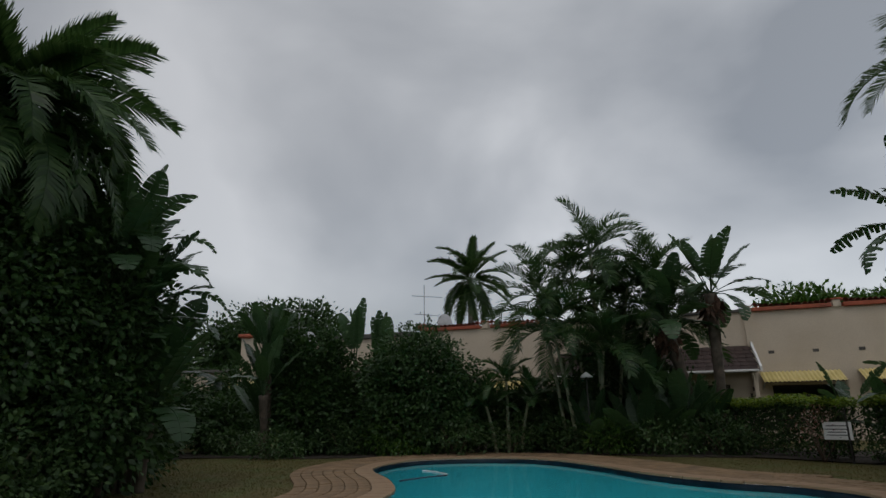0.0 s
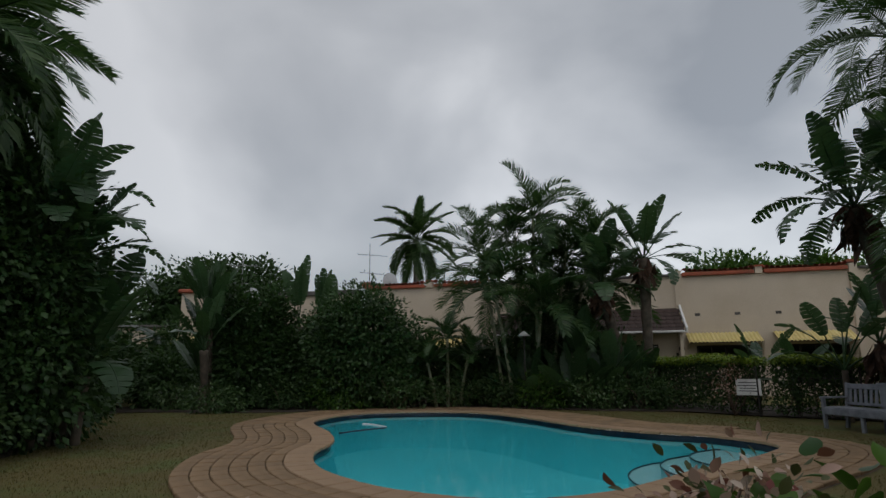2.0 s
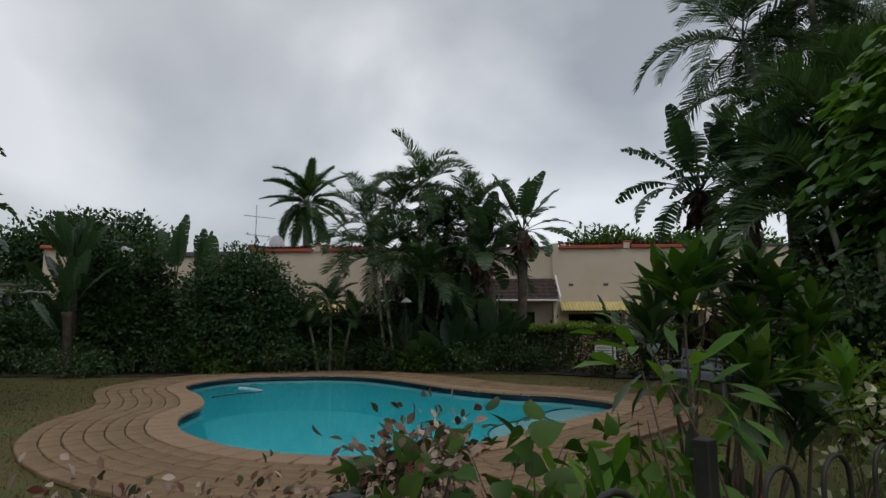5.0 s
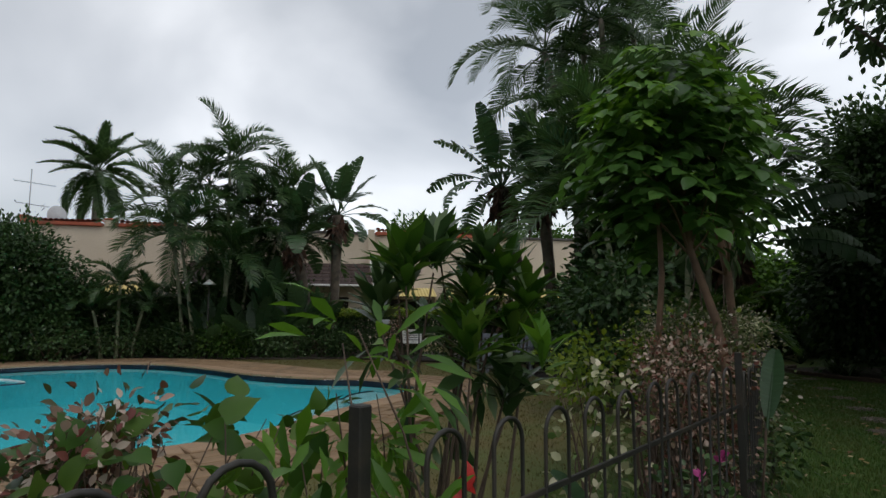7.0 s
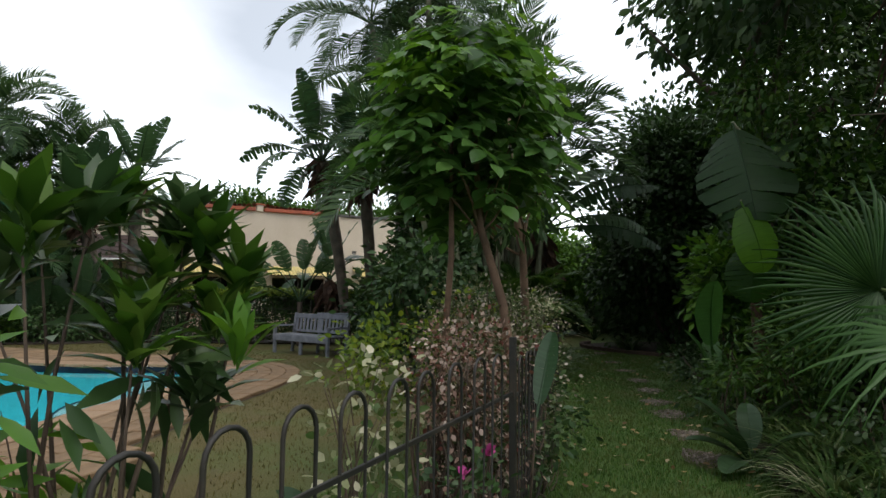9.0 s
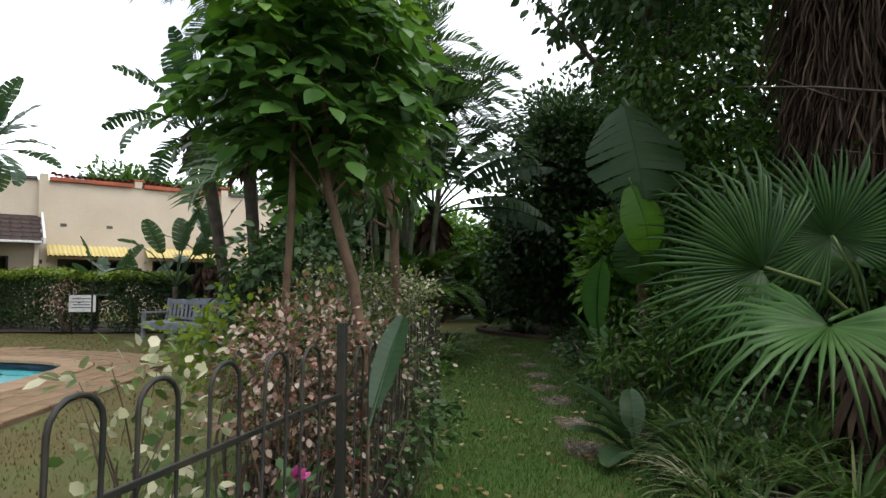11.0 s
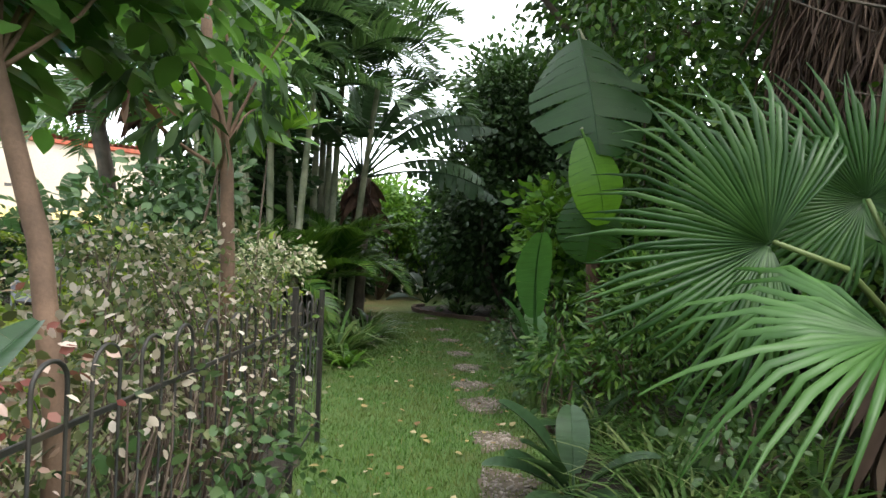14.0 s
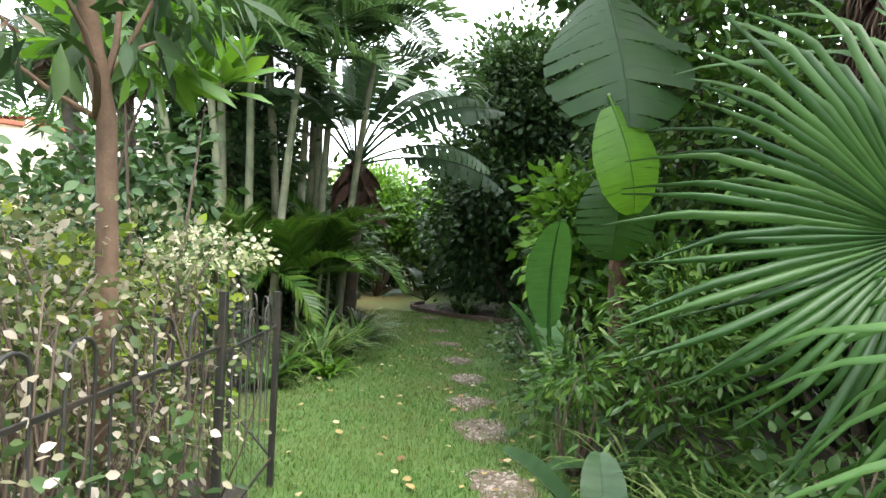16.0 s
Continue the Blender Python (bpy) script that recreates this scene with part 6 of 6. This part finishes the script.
part("trunk", tube([(0, 0, -0.05), (0.0, 0.0, 1.2), (-0.02, 0.02, 1.8), (-0.14, 0.05, 2.4), (-0.16, 0.05, 3.1)], [0.04, 0.037, 0.034, 0.03, 0.015], 9), BARK_PALE, stem_b)
part("branchwork", limbs((-0.05, 0.03, 1.8), [(-0.4, 0.2, 2.1), (0.3, 0.25, 2.2), (-0.5, -0.1, 2.4), (0.2, -0.2, 2.6), (-0.2, 0.2, 3.0)], 0.014, 6), BARK_PALE, stem_b)
part("crown", foliage([(-0.1, 0.1, 2.4, 0.5, 0.45, 0.45), (-0.3, 0.0, 2.1, 0.35, 0.35, 0.3)], 300, 0.18, LANCE, 0.07, 12, 0.5, 0.5, 0.6), DARK, stem_b)
part("red_shoot", foliage([(-0.25, 0.0, 2.15, 0.3, 0.3, 0.15)], 30, 0.14, LANCE, 0.05, 8), RUSTY, stem_b, "reddish young leaves")
drac = thing("lance_leaf_shrub", 5.6, 3.95, 0, "upright shrub with bright lance-shaped leaf rosettes", "shrub")
part("branchwork", limbs((0, 0, -0.05), [(0.05, 0, 2.6), (-0.2, 0.1, 2.3), (0.25, 0.15, 2.1)], 0.02), TWIG, drac)
part("crown", foliage([(0.05, 0, 2.7, 0.25, 0.25, 0.25), (-0.2, 0.1, 2.35, 0.25, 0.25, 0.2), (0.25, 0.15, 2.15, 0.25, 0.25, 0.2)], 260, 0.26, LANCE, 0.05, 14, -0.3, 0.3, 0.7), BRIGHT, drac)


def rosette(x, y, z, n, L, lift=0.9):
    """Long leaves spiralling up round a shoot tip."""
    P = np.tile((x, y, z), (n, 1)) + rng.normal(size=(n, 3)) * (0.01, 0.01, 0.03)
    az = np.arange(n) * 2.4 + rng.random(n) * 0.4
    el = lift * (0.25 + 1.1 * np.linspace(0, 1, n))
    w = np.c_[np.cos(az) * np.cos(el), np.sin(az) * np.cos(el), np.sin(el)]
    nrm = np.c_[-np.cos(az) * np.sin(el), -np.sin(az) * np.sin(el), np.cos(el)]
    return scatter(LANCE, P, frames(w, nrm), L * (0.75 + 0.4 * rng.random(n)), 1.15)


frang = thing("rosette_shrub", 1.42, 1.38, 0, "dark shrub with upright rosettes of long leathery leaves at the fence", "shrub")
tips = [(0.0, 0.0, 1.55), (0.12, 0.2, 1.6), (-0.15, -0.1, 1.5), (0.3, 0.25, 1.45), (0.15, 0.05, 1.3), (0.22, 0.1, 1.4), (-0.2, 0.05, 1.38), (0.1, -0.12, 1.25), (-0.08, 0.18, 1.5), (0.3, -0.05, 1.1), (0.36, 0.1, 1.5), (0.44, 0.04, 1.4), (0.3, 0.16, 1.56), (0.36, 0.0, 1.28)]
tips = [(x * 0.85 - 0.03, y * 0.85, z + 0.03) for x, y, z in tips]
part("branchwork", limbs((0, 0, -0.03), tips, 0.014, 6, 0.06), TWIG, frang)
for i, p in enumerate(tips):
    part("rosette", rosette(p[0], p[1], p[2] + 0.04, 26, 0.17, 0.95), (GREY, MID, MID)[i % 3], frang)
part("lower_leaves", foliage([(0, 0.05, 1.2, 0.3, 0.25, 0.3), (0.05, 0, 0.75, 0.25, 0.2, 0.25)], 90, 0.15, LANCE, 0.06, 8, 0.4, 0.4, 0.5), GREY, frang)
part("young_rosette", rosette(0.25, -0.2, 1.32, 12, 0.17, 1.2), BRIGHT, frang, "bright green leaves")
part("flower", scatter(LANCE, np.tile((0.02, -0.1, 0.98), (5, 1)) + rng.normal(size=(5, 3)) * 0.015, frames(unit(5) * 0.5 + (0, 0, -1.0), unit(5)), 0.09, 2.0), RED, frang, "red drooping flower")

shrub("hibiscus_shrub", 0.62, 1.14, "broad-leaved green shrub at the fence with heart-shaped leaves", [(0.1, 0.05, 1.17, 0.17, 0.14, 0.07), (-0.18, 0.02, 1.07, 0.2, 0.14, 0.09), (0.3, 0.08, 1.13, 0.14, 0.13, 0.08), (-0.22, 0.0, 0.92, 0.3, 0.18, 0.15), (0.1, 0.0, 0.77, 0.3, 0.18, 0.28)], 330, 0.07, MID, HEART, clump=0.06, per=5, stems=30, r0=0.007, up=0.9)
shrub("rusty_shrub", 0.45, 1.22, "thin shrub with rusty red and green leaves", [(0.05, -0.02, 1.19, 0.1, 0.09, 0.06), (0.0, -0.02, 1.09, 0.17, 0.13, 0.11), (-0.08, 0.0, 0.89, 0.22, 0.17, 0.2)], 1500, 0.03, RUSTY, OVAL9, clump=0.05, per=10, stems=44, r0=0.008)
shrub("twiggy_shrub", -0.12, 1.22, "bare-twigged shrub with pale and reddish leaves", [(0.15, 0, 1.0, 0.2, 0.14, 0.08), (-0.2, 0.0, 1.04, 0.17, 0.14, 0.08), (-0.48, 0.05, 0.98, 0.28, 0.14, 0.1), (0.0, 0.0, 0.9, 0.5, 0.2, 0.13), (-0.1, -0.02, 0.72, 0.42, 0.2, 0.25)], 1500, 0.029, RUSTY, OVAL9, clump=0.055, per=8, stems=90, r0=0.008)
shrub("pale_shrub", 0.0, 1.08, "pale cream and green variegated shrub", [(0, 0, 0.9, 0.35, 0.14, 0.09), (-0.4, 0.0, 0.92, 0.3, 0.14, 0.09), (0.3, 0.0, 0.92, 0.28, 0.14, 0.1), (0, 0, 0.62, 0.55, 0.17, 0.28)], 1100, 0.03, OLIVE, OVAL9, clump=0.05, per=8, stems=50, r0=0.007)
shrub("light_leaf_shrub", 1.08, 1.02, "fresh green narrow-leaved shrub beside a fence post", [(0, 0, 1.3, 0.14, 0.12, 0.16), (-0.1, 0.05, 1.15, 0.16, 0.12, 0.15), (-0.15, 0.0, 0.9, 0.2, 0.18, 0.25), (0.1, 0.1, 0.6, 0.25, 0.2, 0.35)], 300, 0.11, BRIGHT, LANCE, clump=0.06, per=10, stems=9, r0=0.008)
shrub("light_leaf_shrub", 0.78, 0.9, "fresh green narrow-leaved shrub beside a fence post", [(0, 0, 0.88, 0.14, 0.12, 0.14), (0.05, 0.0, 0.6, 0.2, 0.18, 0.3)], 160, 0.11, MID, LANCE, clump=0.06, per=10, stems=8, r0=0.008)
shrub("light_leaf_shrub", 1.2, 1.5, "fresh green narrow-leaved shrub behind the fence", [(0, 0, 1.1, 0.18, 0.15, 0.15), (-0.1, 0.1, 0.85, 0.22, 0.2, 0.2), (0.1, 0.1, 0.5, 0.25, 0.2, 0.3)], 260, 0.11, BRIGHT, LANCE, clump=0.06, per=10, stems=10, r0=0.007)
shrub("variegated_shrub", 2.72, 2.3, "cream and green variegated shrub behind the fence", [(0, 0, 1.0, 0.25, 0.2, 0.16), (0.15, 0.1, 0.75, 0.22, 0.2, 0.25), (0.05, 0, 0.45, 0.25, 0.2, 0.3)], 330, 0.06, PALE, OVAL, clump=0.06, per=10, stems=16, r0=0.008)
shrub("rusty_hedge_shrub", 3.25, 2.25, "reddish-brown and cream leaved shrub smothering the fence", [(0.25, 0.1, 1.14, 0.4, 0.26, 0.2), (0.05, 0, 0.95, 0.3, 0.22, 0.25), (0.3, 0.1, 0.6, 0.35, 0.25, 0.45)], 4200, 0.031, RUSTY, OVAL, clump=0.07, per=14, stems=64, r0=0.011, shell=0.46)
shrub("rusty_hedge_shrub", 3.98, 2.62, "reddish-brown and cream leaved shrub smothering the fence", [(0.1, 0, 0.98, 0.42, 0.25, 0.26), (0.3, 0.15, 0.7, 0.4, 0.26, 0.5), (-0.3, -0.1, 0.6, 0.35, 0.25, 0.4)], 3000, 0.034, OLIVE, OVAL, clump=0.07, per=14, stems=64, r0=0.011, shell=0.46)
shrub("rusty_hedge_shrub", 4.6, 3.02, "olive and cream leaved shrub smothering the fence", [(0, 0, 1.2, 0.42, 0.26, 0.3), (0.3, 0.15, 0.8, 0.4, 0.26, 0.5), (-0.1, 0.3, 1.3, 0.4, 0.4, 0.25)], 3000, 0.031, OLIVE, OVAL, clump=0.07, per=14, stems=64, r0=0.011, shell=0.46)
shrub("rusty_hedge_shrub", 5.3, 3.55, "cream and pink leaved shrub over the fence's corner post", [(0, 0, 1.3, 0.42, 0.32, 0.2), (0.1, 0.1, 0.8, 0.4, 0.25, 0.5), (-0.4, 0.4, 1.2, 0.4, 0.4, 0.35)], 3000, 0.03, OLIVE, OVAL, clump=0.07, per=14, stems=60, r0=0.01, shell=0.46)
shrub("pink_tipped_shrub", 5.95, 4.0, "cream and pink leaf sprays at the fence corner", [(0, 0, 1.36, 0.28, 0.22, 0.1), (-0.25, -0.05, 1.3, 0.2, 0.2, 0.1)], 700, 0.034, PALE, OVAL, clump=0.05, per=12, stems=10, r0=0.006)
shrub("green_hedge_shrub", 5.0, 3.95, "green leaved shrub behind the fence", [(0, 0, 1.05, 0.6, 0.5, 0.4), (-0.7, 0.2, 0.9, 0.6, 0.5, 0.45), (0.6, 0.4, 0.8, 0.5, 0.5, 0.5)], 2600, 0.06, HEDGE, OVAL, clump=0.1, per=14, stems=24, r0=0.009, shell=0.5)
shrub("green_hedge_shrub", 4.6, 2.78, "mixed green leaves low on the fence", [(0, 0, 0.5, 0.35, 0.22, 0.35), (-0.7, -0.35, 0.45, 0.4, 0.2, 0.35), (0.5, 0.3, 0.45, 0.35, 0.2, 0.35)], 900, 0.055, GREY, OVAL, clump=0.07, per=10, stems=14, r0=0.007)
canna = thing("canna_plant", 3.6, 1.97, 0, "tall plant leaning through the fence with one broad leaf", "plant")
part("stem", tube([(0, 0, -0.03), (-0.15, -0.12, 0.45), (-0.3, -0.29, 0.89)], [0.009, 0.007, 0.005], 7), TWIG, canna)
canna_leaf = part("leaf", paddle_mesh("leaf", 0.08, 0.54, 0.11, 0.3, 7, 0.05, 0.4, 0.008), STRELITZIA, canna)
y_ax = Vector((0.39, 0.22, 0.43)).normalized()
x_ax = y_ax.cross(Vector((-0.6, -0.5, 0.5))).normalized()
canna_leaf.matrix_local = Matrix.Translation((-0.3, -0.29, 0.88)) @ Matrix((x_ax, y_ax, x_ax.cross(y_ax))).transposed().to_4x4()
low_leaf = thing("canna_plant", 2.15, 1.45, 0, "low broad-leaved plant behind the fence bars", "plant")
for tilt, az in ((80, 40), (55, 150), (60, 270)):
    leaf_at(low_leaf, B_LOW, 0, 0, 0.35 if tilt == 80 else 0.1, tilt, az, 0, 0.8)
part("stem", tube([(0, 0, -0.03), (0, 0, 0.4)], 0.015, 6), STRAP, low_leaf)
pinks = shrub("pink_flower_shrub", 2.95, 1.75, "small shrub with pink flowers at the fence's foot", [(0, 0, 0.5, 0.2, 0.15, 0.3)], 200, 0.05, GREY, OVAL, clump=0.06, per=8, stems=8, r0=0.006)
for x, y, z in ((0.03, -0.08, 0.78), (-0.08, -0.05, 0.7), (0.1, 0.0, 0.74)):
    part("flower", scatter(OVAL9, np.tile((x, y, z), (6, 1)), frames(unit(6) + (0, 0, 0.6), unit(6)), 0.045), PINK, pinks, "pink flower")

# ---- closing the place behind the walker: plain hedges never seen ----
for a, b in (((-13, 6), (-8, -7)), ((-8, -7), (7, -7)), ((7, -7), (11, -3))):
    d = np.array(b, float) - a
    sc = thing("garden_hedge", a[0], a[1], 0, "plain dark garden hedge", "hedge", "hedges", rz=math.degrees(math.atan2(d[1], d[0])))
    LL = float(np.linalg.norm(d))
    part("crown", foliage([(LL * f, 0, 1.5, LL / 6, 0.7, 1.5) for f in (0.1, 0.3, 0.5, 0.7, 0.9)], 2500, 0.3, DIAMOND, 0.3, 20), DARK, sc)

# ---- path: worn stepping places, bed edging, fallen leaves ----
def blob_disc(r, z, n=18, wob=0.2):
    V = [(0, 0, z)]
    for i in range(n):
        a = 2 * math.pi * i / n
        rr = r * (1 + wob * rng.normal())
        V.append((rr * math.cos(a) * 1.15, rr * math.sin(a) * 0.8, 0.002))
    return np.array(V), np.array([(0, i + 1, (i + 1) % n + 1) for i in range(n)])


peb_bm = bmesh.new()
bmesh.ops.create_icosphere(peb_bm, subdivisions=1, radius=1.0)
peb_v = np.array([v.co[:] for v in peb_bm.verts]) * (1, 0.8, 0.5)
peb_f = np.array([[v.index for v in f.verts] for f in peb_bm.faces])
peb_bm.free()
for x, y, r in ((6.5, 2.5, 0.26), (7.25, 3.05, 0.24), (8.13, 3.73, 0.26), (8.76, 4.3, 0.25), (9.6, 4.92, 0.24), (10.4, 5.6, 0.24), (11.4, 6.5, 0.24), (12.45, 7.5, 0.25), (13.9, 8.85, 0.26)):
    st = thing("stepping_stone", x, y, 0.003, "sunken pebbled stepping stone in the lawn", "stepping stone", "stepping stones", rz=35 + rng.normal() * 10)
    part("bed", blob_disc(r, 0.008), EARTH, st)
    n = 130 if x < 10 else 60
    a = rng.random(n) * 2 * math.pi
    q = r * np.sqrt(rng.random(n)) * (0.75 + 0.35 * np.sin(a * 2 + x * 3) ** 2)
    P = np.c_[q * np.cos(a) * 1.15, q * np.sin(a) * 0.8, np.full(n, 0.007)]
    pb = part("pebble_fill", scatter((peb_v, peb_f), P, frames(unit(n) * (1, 1, 0.2), np.tile((0.0, 0, 1), (n, 1))), 0.008 + 0.012 * rng.random(n)), PEBBLE, st)
    tagged(pb, kind="stuff")

edging = thing("bed_edging", 0, 0, 0, "curved low brick edging round the planted bed", "edging", kind="structure")
edge_line = []
for u in np.linspace(0, 1, 40):
    a = math.radians(95 + 170 * u)
    edge_line.append((16.3 + 2.1 * math.cos(a) * 0.9, 8.35 + 2.5 * math.sin(a)))
brick_me = raw_mesh("brick", *chamfered(0.22, 0.1, 0.13, 0.01), smooth=False)
for (xa, ya), (xb, yb) in zip(edge_line[:-1], edge_line[1:]):
    ob = part("brick", brick_me, EDGING, edging)
    ob.matrix_local = pose((xa + xb) / 2, (ya + yb) / 2, -0.03 + rng.normal() * 0.006, rng.normal() * 3, rng.normal() * 3, math.degrees(math.atan2(yb - ya, xb - xa)))


def bed(name, label, ctrl, z=0.012):
    line = evenly(spline(ctrl, 8), 0.25)
    line = line + rng.normal(size=line.shape) * 0.03
    c = line.mean(axis=0)
    bm = bmesh.new()
    vs = [bm.verts.new((x, y, 0.002)) for x, y in line]
    inner = [bm.verts.new((c[0] + (x - c[0]) * 0.93, c[1] + (y - c[1]) * 0.93, z + 0.03)) for x, y in line]
    n = len(vs)
    for i in range(n):
        bm.faces.new((vs[i], vs[(i + 1) % n], inner[(i + 1) % n], inner[i]))
    bm.faces.new(inner)
    bmesh.ops.triangulate(bm, faces=[f for f in bm.faces if len(f.verts) > 4])
    bmesh.ops.recalc_face_normals(bm, faces=bm.faces[:])
    ob = part(name, bm, SOIL, None)
    return tagged(ob, label, "soil bed", kind="structure")


bed("soil_bed_1", "dark soil bed under the deep border", [(5.2, 0.2), (6.2, 1.75), (7.2, 2.4), (8.3, 3.0), (9.6, 3.75), (11.6, 5.0), (14.0, 6.2), (17, 5.5), (17, 1.5), (11, -2.5), (7, -2)])
bed("soil_bed_2", "dark soil bed under the path-side palms", [(7.1, 6.1), (8.4, 6.4), (9.6, 6.75), (11.2, 7.8), (13, 9.6), (13.8, 12), (12, 13.5), (8.8, 13.2), (8.3, 9.5)])
bed("soil_bed_3", "dark soil bed before the house", [(-13, 20.2), (-10, 19.9), (-7.5, 19.4), (-3, 20.0), (1, 20.2), (3.8, 19.0), (6.2, 18.2), (8.5, 15.9), (12.5, 13.6), (13, 17), (8, 22), (0, 25), (-8, 25.5), (-13, 24)])
bed("soil_bed_4", "dark soil bed under the trees beside the lawn", [(-7.4, 7.0), (-7.8, 9.5), (-8.3, 11.5), (-9.2, 13.5), (-10.4, 15.5), (-11.5, 17.5), (-11.9, 20), (-15, 21), (-15, 12), (-12, 6.5)])
bed("soil_bed_5", "dark soil bed inside the brick edging", [(14.4, 8.4), (14.9, 10.2), (16.5, 10.8), (18.5, 9.5), (18.5, 6.5), (16, 5.9), (14.9, 6.7)])
bed("soil_bed_6", "narrow soil strip under the fence shrubs", [(-0.9, 0.4), (0.6, 0.35), (2.2, 1.15), (3.8, 2.3), (5.4, 3.4), (6.2, 4.05), (5.6, 4.5), (4.0, 3.4), (2.3, 2.7), (0.8, 1.4), (-0.8, 1.1)])


def blades(name, label, n, region, length, material, width=0.006):
    """Grass blades over a quarter of the lawn, as one object that nobody could count."""
    P = region(n)
    k = len(P)
    az = rng.random(k) * 2 * math.pi
    lean = 0.25 + 0.75 * rng.random(k)
    w = np.c_[np.cos(az) * lean, np.sin(az) * lean, np.ones(k)]
    ob = part(name, scatter(BLADE3, np.c_[P, np.zeros(k)], frames(w, np.c_[np.cos(az), np.sin(az), -lean]), length * (0.5 + 0.8 * rng.random(k)), width / length), material, None)
    return tagged(ob, label, "grass", kind="stuff")


STONES = np.array([(6.5, 2.5), (7.25, 3.05), (8.13, 3.73), (8.76, 4.3), (9.6, 4.92), (10.4, 5.6), (11.4, 6.5), (12.45, 7.5), (13.9, 8.85)])


def path_lawn(n):
    s = rng.random(n * 2) ** 1.5
    along = np.where(rng.random(n * 2) < 0.86, 1.4 + 13.3 * s, rng.uniform(-6.0, 1.6, n * 2))
    across = np.clip(rng.normal(size=n * 2) * 1.15 - 0.1, -2.6, 3.2)
    d = np.array([0.80, 0.60])
    P = np.array([3.2, 0.35]) + along[:, None] * d + across[:, None] * np.array([0.6, -0.8])
    near = np.min(np.linalg.norm(P[:, None] - STONES[None], axis=2), axis=1)
    patch = np.array([noise.noise(Vector((x * 0.9, y * 0.9, 3.0))) for x, y in P])
    keep = (near > 0.04 + 0.24 * rng.random(len(P))) & (patch > -0.75 + 0.3 * rng.random(len(P)))
    return P[keep][:n]


def pool_lawn(n):
    P = np.c_[rng.uniform(-12, 7.5, n * 3), rng.uniform(1.6, 22, n * 3)]
    r = evenly(offset(POOL, 1.5), 0.5)
    inside = np.zeros(len(P), bool)
    x, y = P[:, 0], P[:, 1]
    for (xa, ya), (xb, yb) in zip(r, np.roll(r, -1, axis=0)):
        cr = ((ya > y) != (yb > y)) & (x < (xb - xa) * (y - ya) / (yb - ya + 1e-12) + xa)
        inside ^= cr
    ok = ~inside & (y > 0.55 * x + 0.9)
    return P[ok][:n]


blades("path_grass", "short green lawn grass with worn patches", 160000, path_lawn, 0.034, BLADE, 0.0055)
blades("pool_grass", "short dry lawn grass round the pool", 110000, pool_lawn, 0.03, BLADE_DRY, 0.008)

litter = thing("fallen_leaves", 0, 0, 0, "scattered yellow and brown fallen leaves on the lawn", "leaf litter", kind="stuff")
n = 300
s = rng.random(n) ** 1.3
P = np.array([3.6, 0.6]) + (2.2 + 10 * s)[:, None] * np.array([0.80, 0.60]) + rng.uniform(-1.7, 1.4, n)[:, None] * np.array([0.6, -0.8])
P = np.c_[P, np.full(n, 0.035)]
part("leaves", scatter(OVAL, P, frames(unit(n) * (1, 1, 0.15), unit(n) * 0.3 + (0, 0, 1)), 0.035 + 0.04 * rng.random(n), 1.3), FALLEN, litter)

# ---- paving bricks and coping stones, nearest first ----
cop_me = raw_mesh("coping_stone", *chamfered(0.385, 0.44, 0.05, 0.012), smooth=False)
line = evenly(offset(POOL, 0.16), 0.392)
tang = np.roll(line, -1, axis=0) - np.roll(line, 1, axis=0)
for (x, y), (tx, ty) in zip(line, tang):
    ob = part("coping_stone", cop_me, COPING, paving)
    ob.matrix_local = pose(x, y, 0.012 + rng.normal() * 0.001, rng.normal() * 0.4, rng.normal() * 0.4, math.degrees(math.atan2(ty, tx)))
pav_v, pav_f = chamfered(0.37, 0.235, 0.045, 0.01)
pav_me = raw_mesh("brick", pav_v, pav_f, smooth=False)
spots = []
for k in range(6):
    dist = 0.16 + 0.22 + 0.135 + 0.25 * k
    line = evenly(offset(POOL, dist), 0.385)
    tang = np.roll(line, -1, axis=0) - np.roll(line, 1, axis=0)
    for (x, y), (tx, ty) in zip(line, tang):
        if k < 4 or not (x > 2.6 and y < 13.5):
            spots.append((x, y, math.atan2(ty, tx)))
spots.sort(key=lambda s: s[1] + 0.35 * abs(s[0]))
for x, y, a in spots[:300]:
    ob = part("brick", pav_me, PAVER, paving)
    ob.matrix_local = pose(x, y, 0.006 + rng.normal() * 0.0025, rng.normal() * 0.7, rng.normal() * 0.7, math.degrees(a) + rng.normal() * 1.2)
rest = np.array(spots[300:])
c, s = np.cos(rest[:, 2]), np.sin(rest[:, 2])
z0, z1 = np.zeros(len(rest)), np.ones(len(rest))
R = np.stack([np.stack([c, -s, z0], 1), np.stack([s, c, z0], 1), np.stack([z0, z0, z1], 1)], 1)
far = part("brick_rows", scatter((pav_v, pav_f), np.c_[rest[:, :2], 0.006 + rng.normal(size=len(rest)) * 0.002], R, 1.0), PAVER, paving, smooth=False)
tagged(far, kind="stuff")
